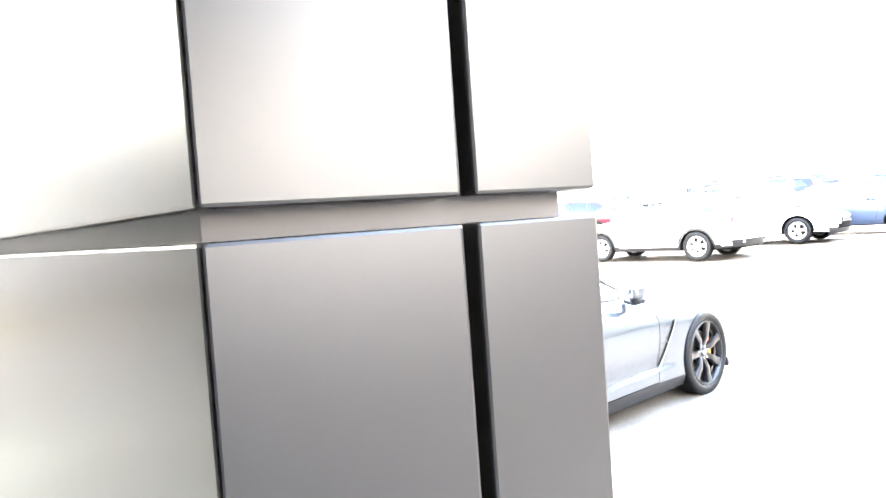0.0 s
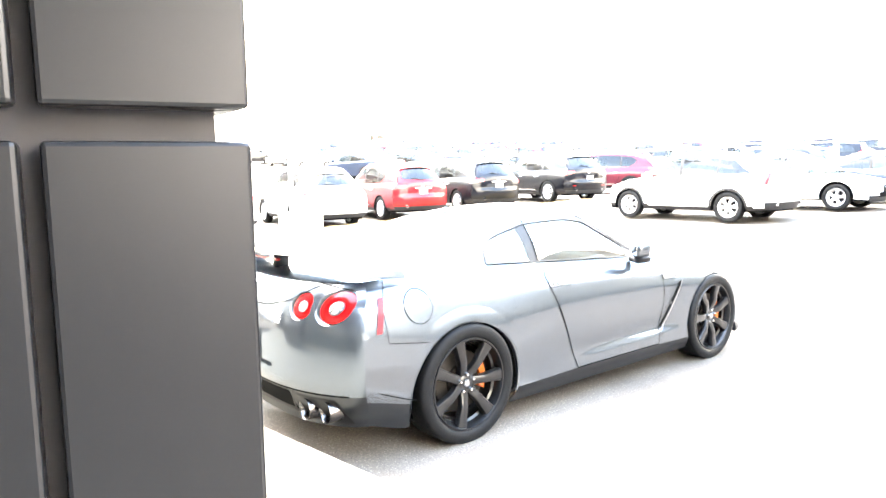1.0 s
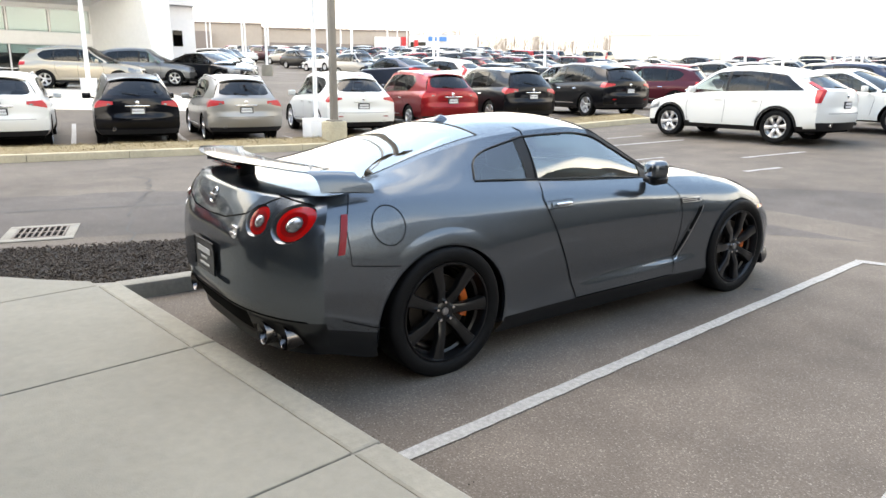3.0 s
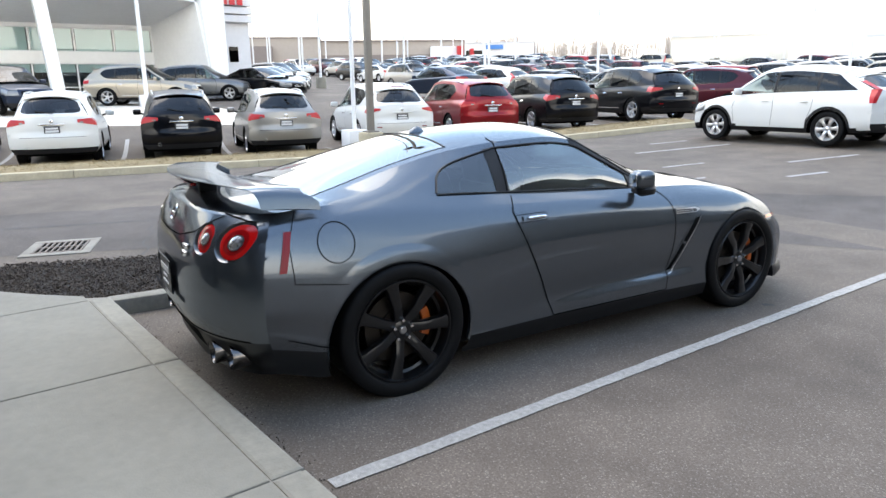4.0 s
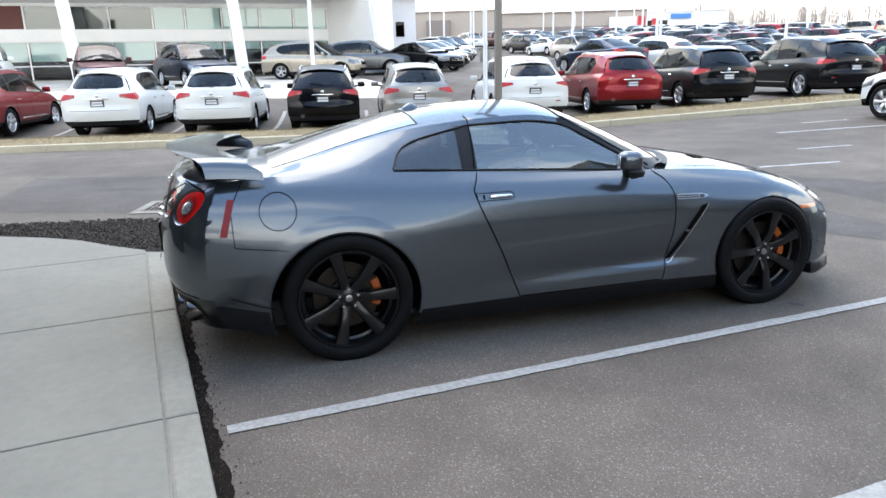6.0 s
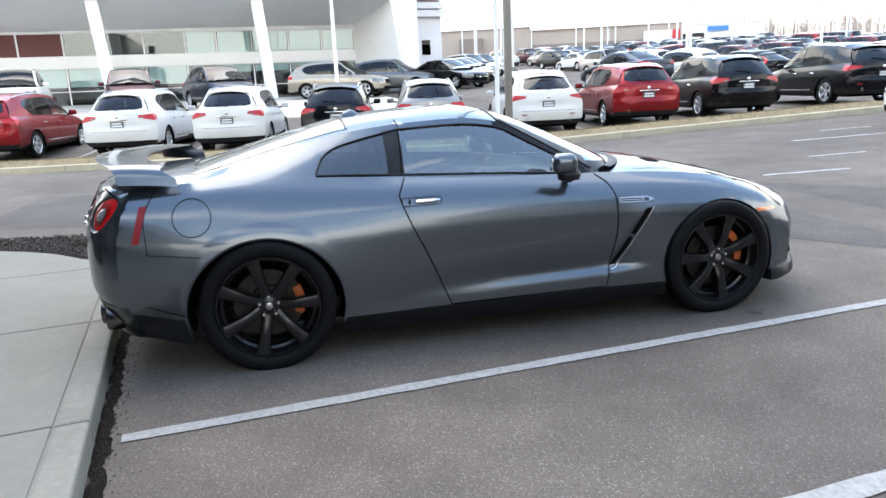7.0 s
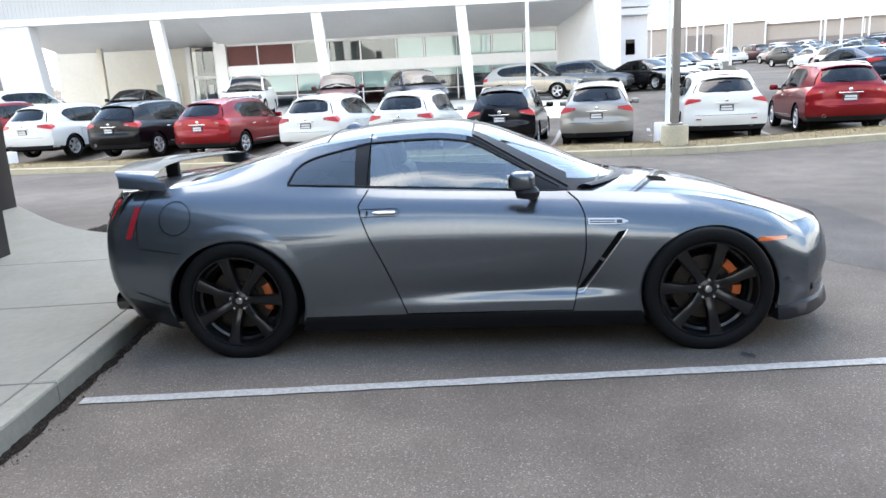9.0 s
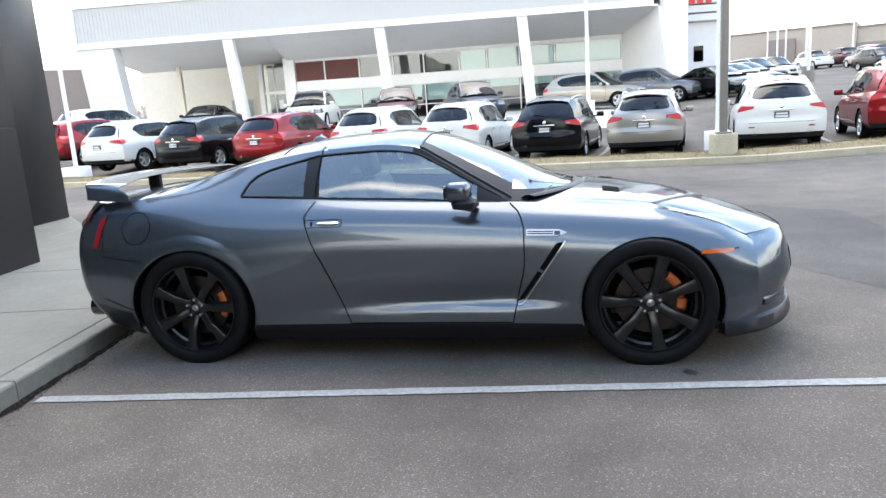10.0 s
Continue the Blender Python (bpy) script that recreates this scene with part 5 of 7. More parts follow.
        frame_pts = [(-0.612, zc - 0.021), (-0.40, zc - 0.021), (-0.385, zc - 0.012), (-0.385, zc + 0.012), (-0.40, zc + 0.021), (-0.612, zc + 0.021), (-0.612, zc - 0.021)]
        bar = tube([hull.on_side(y, zc, 0.012) for y in spans(-0.535, -0.400, 8)], [0.007, 0.010, 0.011, 0.011, 0.011, 0.011, 0.011, 0.010, 0.006], 10)
        key = grid(lambda y, z: hull.on_side(y, z, 0.006), spans(-0.578, -0.566, 2), spans(zc - 0.012, zc + 0.012, 2), True)
        fr = strip_on(hull, path_between(frame_pts, 0.02), 0.004, 0.0046)
        for nm, g, mt, lb in (("handle_recess", rec, PAINT, ""), ("handle", bar, CHROME, "chrome handle bar"), ("handle_rim", fr, DARK_HOLE, ""), ("lock", key, DARK_HOLE, "")):
            part(nm, facing_out(mirrored(g) if flip else g, (0, -0.5, 0.86)), mt, door, lb)
        # sill crease of the door, a bright rounded ledge
    # fender vents
    for flip in (False, True):
        def put(nm, g, mt, par=car, lb=""):
            return part(nm, mirrored(g) if flip else g, mt, par, lb)
        slot = grid(lambda u, v: hull.on_side(0.905 + (0.668 - 0.905) * u + (v - 0.5) * (0.047 - 0.012 * u), 0.715 + (0.375 - 0.715) * u + (v - 0.5) * 0.01, 0.004), spans(0, 1, 14), spans(0, 1, 3))
        vent = put("fender_vent", slot, DARK_HOLE, car, "black diagonal vent slot behind the front wheel")
        put("vent_edge", strip_on(hull, path_between([(0.932, 0.722), (0.685, 0.358), (0.655, 0.352)], 0.03), 0.007, 0.008), BRUSHED, vent)
        put("vent_edge", strip_on(hull, path_between([(0.876, 0.712), (0.650, 0.385)], 0.03), 0.006, 0.005), PAINT, vent)
        put("vent_bridge", strip_on(hull, [(0.775, 0.560), (0.805, 0.545)], 0.018, 0.007), PAINT, vent)
        bar = grid(lambda y, v: hull.on_side(y, 0.772 - 0.02 * (y - 0.72) + (v - 0.5) * 0.034 * (1 if y < 0.9 else (0.945 - y) / 0.045), 0.008), spans(0.715, 0.940, 14), spans(0, 1, 3))
        put("vent_trim", bar, BRUSHED, vent, "brushed chrome bar")
        put("vent_trim_groove", strip_on(hull, [(0.722, 0.778), (0.865, 0.774)], 0.005, 0.0105), DARK_HOLE, vent)
        put("vent_trim_groove", strip_on(hull, [(0.722, 0.766), (0.865, 0.763)], 0.005, 0.0105), DARK_HOLE, vent)
        put("badge_plate", grid(lambda y, v: hull.on_side(y, 0.768 + (v - 0.5) * 0.02, 0.013), spans(0.873, 0.905, 2), spans(0, 1, 2)), PLATE, vent)
    # fuel flap on the near side
    def ring(r0, r1, n=40):
        v, f = [], []
        for i in range(n):
            t = 2 * math.pi * i / n
            for r in (r0, r1):
                v.append(hull.on_side(-1.735 + r * math.cos(t), 0.875 + r * math.sin(t), 0.0035))
        for i in range(n):
            j = (i + 1) % n
            f.append((2 * i, 2 * i + 1, 2 * j + 1, 2 * j))
        return v, f
    part("fuel_flap", grid(lambda r, t: hull.on_side(-1.735 + r * math.cos(t), 0.875 + r * math.sin(t), 0.0012), spans(0.002, 0.096, 5), spans(0, 2 * math.pi, 40)), PAINT, car)
    part("fuel_flap_gap", ring(0.0945, 0.099), DARK_HOLE, car)
    # marker lamps and panel lines
    for flip in (False, True):
        def put(nm, g, mt, lb=""):
            return part(nm, mirrored(g) if flip else g, mt, car, lb)
        mk = grid(lambda u, v: hull.on_side(min(-2.0 + 0.055 * u + (v - 0.5) * 0.038, 0) if False else -2.022 + 0.052 * u + (v - 0.5) * 0.036, 0.765 + 0.185 * u, 0.006), spans(0, 1, 8), spans(0, 1, 3))
        put("side_marker_lamp", mk, MARKER_RED, "narrow red side marker lamp")
        am = grid(lambda u, v: hull.on_side(1.655 + 0.175 * u + 0.012 * v, 0.640 - 0.004 * u + (v - 0.5) * 0.025 * (1 - 0.5 * abs(u - 0.35)), 0.006), spans(0, 1, 10), spans(0, 1, 3))
        put("front_marker_lamp", am, AMBER, "amber front marker lamp")
        put("bumper_seam", strip_on(hull, path_between([(-2.02, 0.43), (-1.85, 0.365), (-1.79, 0.35)], 0.03), 0.005), DARK_HOLE)
        put("bumper_seam", strip_on(hull, path_between([(-1.90, 1.04), (-1.935, 0.98), (-1.975, 0.90), (-1.97, 0.72), (-1.97, 0.705), (-1.70, 0.668)], 0.02), 0.004, 0.003), DARK_HOLE)
        put("bumper_seam", strip_on(hull, path_between([(1.78, 0.645), (1.87, 0.64)], 0.03), 0.004, 0.003), DARK_HOLE)
    # tail: lamps, boot line, number plate recess, badges, valance
    def on_rear(x, z, out=0.004):
        return x, hull.rear_y(x, z) - out, z

    def rear_disc(x, z, r, out=0.004, dome=0.0, n=32, rings=4):
        v, f = [on_rear(x, z, out + dome)], []
        for k in range(1, rings + 1):
            q = r * k / rings
            for i in range(n):
                t = 2 * math.pi * i / n
                v.append(on_rear(x + q * math.cos(t), z + q * math.sin(t), out + dome * (1 - (k / rings) ** 2)))
        for i in range(n):
            f.append((0, 1 + (i + 1) % n, 1 + i))
            for k in range(rings - 1):
                a, b = 1 + k * n + i, 1 + k * n + (i + 1) % n
                f.append((a, b, b + n, a + n))
        return facing_out((v, f), (x, hull.rear_y(x, z) + 0.5, z))

    def rear_ring(x, z, r0, r1, o0, o1, n=36):
        v, f = [], []
        for i in range(n):
            t = 2 * math.pi * i / n
            for r, o in ((r0, o0), ((r0 + r1) / 2, max(o0, o1) + 0.004), (r1, o1)):
                v.append(on_rear(x + r * math.cos(t), z + r * math.sin(t), o))
        for i in range(n):
            j = (i + 1) % n
            f += [(3 * i, 3 * i + 1, 3 * j + 1, 3 * j), (3 * i + 1, 3 * i + 2, 3 * j + 2, 3 * j + 1)]
        return facing_out((v, f), (x, hull.rear_y(x, z) + 0.5, z))
    for sx in (1, -1):
        for x, z, r in lamps:
            cx = sx * x
            ex, er = cx + sx * 0.125 * r, r * 0.865
            lamp = part("tail_lamp", rear_disc(ex, z, er, -0.006, 0.004), RED_LENS, car, "round red tail lamp sunk in the tail")
            flat = [on_rear(cx + q * math.cos(2 * math.pi * i / 44), z + q * math.sin(2 * math.pi * i / 44), 0.0012) for i in range(44) for q in (r, r + 0.03)]
            part("lamp_bezel", facing_out((flat, [(2 * i, 2 * i + 1, (2 * i + 3) % 88, (2 * i + 2) % 88) for i in range(44)]), (cx, 0, z)), PAINT, lamp)
            v, f = [], []
            for i in range(40):
                t = 2 * math.pi * i / 40
                for k, o in ((0.0, 0.0015), (0.08, -0.004), (0.55, -0.014), (1.0, -0.016)):
                    qx, qz = cx + (ex - cx) * k, r + (er - r) * k
                    v.append(on_rear(qx + qz * math.cos(t), z + qz * math.sin(t), o))
            for i in range(40):
                j = (i + 1) % 40
                f += [(4 * i + k, 4 * i + k + 1, 4 * j + k + 1, 4 * j + k) for k in range(3)]
            part("lamp_wall", facing_out((v, f), (cx, hull.rear_y(cx, z) + 0.5, z)), CHROME_DULL, lamp, "grey inner wall")
            part("lamp_ring", rear_disc(ex, z, er * 0.72, -0.003, 0.001, 28, 3), DARK_RED, lamp)
            part("lamp_collar", rear_disc(ex + sx * 0.08 * r, z, er * 0.46, 0.001, 0.001, 24, 3), CHROME_DULL, lamp)
            part("lamp_centre", rear_disc(ex + sx * 0.08 * r, z, er * 0.39, 0.002, 0.012, 20, 3), LENS_GREY, lamp, "clear reversing lamp")
    def rear_strip(pts, w, mt, name, out=0.003, lb=""):
        v, f = [], []
        for i, (x, z) in enumerate(pts):
            a, b = pts[max(i - 1, 0)], pts[min(i + 1, len(pts) - 1)]
            dx, dz = b[0] - a[0], b[1] - a[1]
            n = math.hypot(dx, dz) or 1
            for k in (-1, 1):
                v.append(on_rear(x - k * dz / n * w / 2, z + k * dx / n * w / 2, out))
        for i in range(len(pts) - 1):
            f.append((2 * i, 2 * i + 1, 2 * i + 3, 2 * i + 2))
        return part(name, (v, f), mt, car, lb)
    rear_strip(path_between([(-0.62, 1.02), (-0.45, 0.925), (-0.25, 0.882), (0, 0.872), (0.25, 0.882), (0.45, 0.925), (0.62, 1.02)], 0.03), 0.006, DARK_HOLE, "boot_line")
    for sx in (1, -1):
        rear_strip(path_between([(sx * 0.60, 1.03), (sx * 0.84, 0.985)], 0.03), 0.006, DARK_HOLE, "corner_seam")
    # plate in a shallow step
    rear_strip(path_between([(-0.30, 0.535), (0.30, 0.535)], 0.04), 0.03, PAINT, "plate_ledge", 0.022)
    plate = part("licence_plate", grid(lambda x, z: (x, hull.rear_y(0, 0.63) - 0.016, z), spans(-0.135, 0.175, 2), spans(0.555, 0.715, 2)), PLATE, car, "dark dealer plate with pale lettering bars")
    for z, w in ((0.665, 0.105), (0.622, 0.05), (0.585, 0.075)):
        part("plate_bar", box(0.02 - w, 0.02 + w, hull.rear_y(0, 0.63) - 0.021, hull.rear_y(0, 0.63) - 0.017, z - (0.016 if w > 0.1 else 0.006), z + (0.016 if w > 0.1 else 0.006)), PLATE_BAR, plate)
    fr = [(-0.14, 0.55), (0.18, 0.55), (0.18, 0.72), (-0.14, 0.72)]
    part("plate_frame", tube([(x, hull.rear_y(0, 0.63) - 0.016, z) for x, z in fr], 0.006, 6, True), BLACK_TRIM, plate)
    part("boot_badge", rear_ring(0.0, 0.962, 0.030, 0.043, 0.004, 0.004, 28), CHROME, car, "round chrome badge")
    part("boot_badge_bar", box(-0.046, 0.046, hull.rear_y(0, 0.962) - 0.014, hull.rear_y(0, 0.962) - 0.004, 0.954, 0.970, 0.002), CHROME, car)
    for z in (0.845, 0.812):
        part("model_badge", box(0.355, 0.42, hull.rear_y(0.39, z) - 0.012, hull.rear_y(0.39, z) + 0.01, z - 0.014, z + 0.014, 0.002), CHROME, car)
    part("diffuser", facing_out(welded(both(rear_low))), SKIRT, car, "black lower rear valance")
    part("valance_grille", grid(lambda x, z: on_rear(x, z, 0.003), spans(-0.46, 0.46, 16), spans(0.29, 0.415, 3)), DARK_HOLE, car, "black mesh opening")
    rear_strip(path_between([(-0.50, 0.425), (-0.43, 0.29), (0.43, 0.29), (0.50, 0.425)], 0.03), 0.020, SKIRT, "valance_trim", 0.004)
    rear_strip(path_between([(-0.84, 0.430), (0.84, 0.430)], 0.03), 0.010, DARK_HOLE, "valance_seam", 0.001)
    for sx in (1, -1):
        rec = grid(lambda x, z: on_rear(sx * (x + 0.10 * (0.41 - z)), z, 0.004), spans(0.475, 0.765, 10), spans(0.25, 0.405, 4))
        part("exhaust_recess", facing_out(rec, (0, 0, 0.3)), SKIRT, car, "black exhaust cut-out")
        for x in (0.568, 0.700):
            y = hull.rear_y(x, 0.34) - 0.005
            pipe = part("exhaust_tip", moved(lathe([(0.052, 0.20), (0.060, 0.18), (0.064, 0.0), (0.062, -0.006), (0.057, 0.0), (0.052, 0.20)], 28, "y"), Matrix.Translation((sx * x, y - 0.018, 0.325))), EXHAUST, car, "polished round exhaust tip")
            part("exhaust_bore", ([(sx * x + 0.056 * math.cos(t), y + 0.02, 0.325 + 0.056 * math.sin(t)) for t in spans(0, 2 * math.pi, 24)[:-1]], [tuple(range(24))]), DARK_HOLE, pipe)
    # nose: intake, headlamps, lip
    part("grille", grid(lambda x, z: (x, hull.front_y(x, z) + 0.004, z), spans(-0.42, 0.42, 20), spans(0.27, 0.54, 6)), DARK_HOLE, car, "black front intake")
    for flip in (False, True):
        hl = grid(lambda s, y: tuple(a + b for a, b in zip(hull.top(s * (0.06 + 0.30 * smooth01((y - 1.50) / 0.4)), y), (0, 0, 0.004))), spans(0, 1, 6), spans(1.52, 1.94, 14))
        part("headlamp", facing_out(mirrored(hl) if flip else hl), CLEAR_LENS, car, "long clear headlamp on the fender")
        duct = grid(lambda s, y: tuple(a + b for a, b in zip(hull.top(s, y), (0, 0, 0.004))), spans(0.42, 0.62, 4), spans(1.16, 1.26, 4))
        part("bonnet_duct", mirrored(duct) if flip else duct, DARK_HOLE, car)
        ln = [tuple(a + b for a, b in zip(hull.top(0.10 + 0.10 * smooth01((y - 0.9) / 0.9), y), (0, 0, 0.003))) for y in spans(0.92, 1.80, 24)]
        ln = ([p for q in ln for p in (q, (q[0] - 0.006, q[1], q[2] + 0.0005))], [(2 * i, 2 * i + 1, 2 * i + 3, 2 * i + 2) for i in range(24)])
        part("bonnet_line", mirrored(ln) if flip else ln, DARK_HOLE, car)
        # bumper corner fins
        fin = grid(lambda u, v: (lambda x, z: (x, hull.front_y(x, z) + 0.012 * math.sin(math.pi * v), z))(0.80 - 0.28 * u, 0.30 + 0.05 * v - 0.02 * u), spans(0, 1, 10), spans(0, 1, 5))
        part("bumper_fin", facing_out(mirrored(fin) if flip else fin), PAINT, car)
    # lower splitter: a blade swept round the nose, deeper at the corners
    plan = [(0.80 * math.sin(math.pi / 2 * t), 0) for t in spans(0, 1, 22)]
    plan = [(x, hull.front_y(x, 0.24)) for x, _ in plan] + [(hull.side_x(y, 0.24), y) for y in spans(1.965, 1.78, 8)]
    plan = [(-x, y) for x, y in plan[:0:-1]] + plan
    v, f = [], []
    for i, (x, y) in enumerate(plan):
        p, q = plan[max(i - 1, 0)], plan[min(i + 1, len(plan) - 1)]
        d = Vector((q[0] - p[0], q[1] - p[1])).normalized()
        n = Vector((-d.y, d.x))
        e = smooth01((abs(x) - 0.45) / 0.3) * smooth01((y - 1.80) / 0.15)
        for out, z in ((-0.06, 0.258), (0.004, 0.250 + 0.012 * e), (0.010 + 0.012 * e, 0.238 + 0.010 * e), (0.020 + 0.014 * e, 0.190), (0.014, 0.165), (-0.10, 0.160)):
            v.append((x + n.x * out, y + n.y * out, z))
    for i in range(len(plan) - 1):
        for j in range(6):
            f.append((6 * i + j, 6 * i + (j + 1) % 6, 6 * i + 6 + (j + 1) % 6, 6 * i + 6 + j))
    f += [tuple(range(6)), tuple(len(v) - 6 + j for j in range(6))[::-1]]
    part("lip_blade", facing_out((v, f), (0, 1.9, 0.2)), SPLITTER, car, "black front splitter")
    # cabin
    ws = curve((0.62, 0.705), (0.70, 0.66), (0.80, 0.54), (0.90, 0.34), (0.97, 0.15), (1.0, 0.0))
    belt_z = lambda y: hull.edge(y)[1]
    rail_x = curve((-1.80, 0.655), (-1.6, 0.60), (-1.2, 0.545), (-0.86, 0.535), (-0.6, 0.55), (-0.3, 0.558), (0.0, 0.55), (0.2, 0.594), (0.4, 0.648), (0.62, 0.705))
    rail_z = curve((-1.80, 1.045), (-1.6, 1.085), (-1.2, 1.185), (-0.86, 1.25), (-0.5, 1.287), (-0.2, 1.297), (0.02, 1.272), (0.2, 1.178), (0.4, 1.058), (0.62, 0.930))
    mid_z = curve((-1.85, 1.06), (-1.75, 1.088), (-1.5, 1.155), (-1.2, 1.235), (-0.85, 1.318), (-0.5, 1.355), (-0.16, 1.366), (0.1, 1.325), (0.45, 1.195), (0.8, 1.035), (1.0, 0.95))
    cab = Cabin(lambda y: (hull.edge(y)[0] - 0.006, belt_z(y) - 0.002) if y <= 0.62 else (ws(y), 0.93 + 0.02 * (y - 0.62) / 0.38),
                lambda y: (rail_x(y), max(rail_z(y), belt_z(y) - 0.001)) if y <= 0.62 else (ws(y), 0.93 + 0.02 * (y - 0.62) / 0.38), mid_z, -1.80, 1.0, 0.022)
    q_hi = curve((-1.07, 0.10), (-1.05, 0.36), (-1.0, 0.60), (-0.91, 0.73), (-0.77, 0.81), (-0.625, 0.875))
    lo = 0.05
    paint_side = [side_sheet(cab, -1.80, -1.07, 16, 0, 1, 6), side_sheet(cab, -1.07, -0.625, 14, 0, lo, 1), side_sheet(cab, -1.07, -0.625, 14, q_hi, 1, 4),
                  side_sheet(cab, -0.625, 0.02, 18, 0.90, 1, 2), side_sheet(cab, -0.625, 0.55, 30, 0, lo, 1), side_sheet(cab, 0.55, 0.62, 3, 0, lo, 1)]
    roof = [roof_sheet(cab, -0.86, 0.06, 24, 0, 1, 14), roof_sheet(cab, -1.80, -0.86, 20, 0, 0.10, 2), roof_sheet(cab, -1.80, -1.74, 3, 0.10, 1, 10)]
    top = part("roof", facing_out(welded(joined(*[both(g) for g in paint_side], *roof))), PAINT, car, "dark grey roof and pillars", smooth=50)
    for o in (body, top):
        soft_shoulder(o, hull, cab, -1.78, -0.62)
    part("windscreen", facing_out(welded(joined(roof_sheet(cab, 0.06, 0.62, 14, 0.24, 1, 12), roof_sheet(cab, 0.62, 0.995, 10, 0.16, 1, 12)))), GLASS_FRONT, car, "clear windscreen")
    part("rear_window", facing_out(welded(roof_sheet(cab, -1.74, -0.86, 18, 0.10, 1, 12))), GLASS_REAR, car, "sloping rear window")
    for flip in (False, True):
        def put(nm, g, mt, lb="", par=car):
            return part(nm, facing_out(mirrored(g) if flip else g), mt, par, lb)
        side_strip, screen_edge = side_sheet(cab, 0.02, 0.62, 14, 0.90, 1, 2), joined(grid(lambda y, q: cab.roof(y, q), spans(0.06, 0.62, 14), spans(0, 0.24, 4), True), grid(lambda y, q: cab.roof(y, q), spans(0.62, 0.995, 10), spans(0, 0.16, 4), True))
        put("windscreen_pillar", joined(side_strip, screen_edge), PILLAR_BLACK, "gloss black windscreen pillar")
        put("door_window", side_sheet(cab, -0.565, 0.55, 24, lo, 0.90, 8, -0.004), GLASS_DOOR, "door glass")
        put("quarter_window", side_sheet(cab, -1.07, -0.66, 12, lo, q_hi, 6, -0.003), GLASS_QUARTER, "dark rear quarter glass")
        put("window_post", side_sheet(cab, -0.66, -0.565, 3, lo, 0.90, 6, 0.001), BLACK_TRIM, "black post between the side windows")
        seal = [cab.side(y, lo, 0.003) for y in spans(-1.07, 0.56, 30)]
        top_line = [cab.side(y, 0.895, 0.002) for y in spans(0.56, -0.6, 30)] + [cab.side(y, q_hi(y), 0.002) for y in spans(-0.625, -1.07, 12)]
        put("window_seal", tube(seal + top_line, 0.0065, 6), BLACK_TRIM)
        put("post_seam", tube([cab.side(-0.585 + 0.02 * (v - lo), v, 0.003) for v in spans(lo, 1.0, 8)] + [cab.roof(-0.57, s, 0.002) for s in spans(0.02, 0.12, 3)], 0.003, 5), DARK_HOLE)
        put("screen_post_trim", tube([cab.roof(y, 0.05, 0.001) for y in spans(0.62, 0.06, 16)], 0.010, 6), BLACK_TRIM)
        put("rear_window_seal", tube([cab.roof(y, 0.10, 0.0) for y in spans(-1.74, -0.86, 16)], 0.003, 6), BLACK_TRIM)
        # small triangle ahead of the door glass, behind the mirror
        put("mirror_sail", side_sheet(cab, 0.42, 0.60, 6, lo, 0.92, 3, 0.003), BLACK_TRIM)
    part("rear_window_seal", tube([cab.roof(-0.86, s, 0.0) for s in spans(0.1, 1, 8)] + [(-p[0], p[1], p[2]) for p in [cab.roof(-0.86, s, 0.0) for s in spans(1, 0.1, 8)]], 0.006, 6), BLACK_TRIM, car)
    part("windscreen_seal", tube([cab.roof(0.06, s, 0.0) for s in spans(0.05, 1, 8)] + [(-p[0], p[1], p[2]) for p in [cab.roof(0.06, s, 0.0) for s in spans(1, 0.05, 8)]], 0.008, 6), BLACK_TRIM, car)
    cow = grid(lambda x, w: (x, 0.965 + 0.09 * w - 0.68 * x * x, 0.945 + 0.018 * math.sin(math.pi * w) + 0.012 * w - 0.02 * x * x), spans(-0.66, 0.66, 28), spans(0, 1, 5))
    part("cowl", facing_out(cow, (0, 0.9, 0)), BLACK_TRIM, car, "black cowl below the windscreen")
    for a, b in (((0.55, 0.80, 0.948), (-0.05, 0.93, 0.985)), ((-0.10, 0.975, 0.972), (-0.60, 0.72, 0.965))):
        part("wiper", tube([a, tuple((p + q) / 2 + d for p, q, d in zip(a, b, (0, 0, 0.012))), b], 0.009, 6), BLACK_TRIM, car)
    fin = moved(lathe([(0.0, 0.040), (0.018, 0.03), (0.034, 0.012), (0.040, 0.0)], 16, "z"), Matrix.Translation((0, -0.78, 1.325)) @ Matrix.Diagonal((0.9, 1.6, 1, 1)))
    part("aerial_fin", fin, PAINT, car)
    # door mirrors
    for sx in (1, -1):
        shell = moved(box(-0.058, 0.058, -0.075, 0.070, -0.058, 0.058, 0.042, 5), Matrix.Translation((sx * 0.915, 0.345, 1.022)) @ Euler((0, 0, -sx * 0.2)).to_matrix().to_4x4())
        mir = part("door_mirror", facing_out(shell, (sx * 0.915, 0.345, 1.022)), PAINT, car, "grey door mirror with a dark lower half")
        part("mirror_base", facing_out(moved(lathe([(0.0, 0.04), (0.05, 0.034), (0.068, 0.01), (0.06, -0.02), (0.0, -0.03)], 18, "z"), Matrix.Translation((sx * 0.915, 0.37, 0.950)) @ Matrix.Diagonal((0.9, 1.05, 1.1, 1))), (sx * 0.915, 0.37, 0.950)), BLACK_TRIM, mir)
        part("mirror_foot", tube([(sx * 0.92, 0.38, 0.945), (sx * 0.86, 0.40, 0.925), (sx * 0.77, 0.42, 0.935)], [0.03, 0.025, 0.022], 10), BLACK_TRIM, mir)
        part("mirror_glass", moved(box(-0.038, 0.038, -0.002, 0.002, -0.038, 0.038, 0.001), pose(sx * 0.915 - sx * 0.012, 0.345 - 0.077, 1.022, 0, 0, -sx * 11)), CHROME, mir)
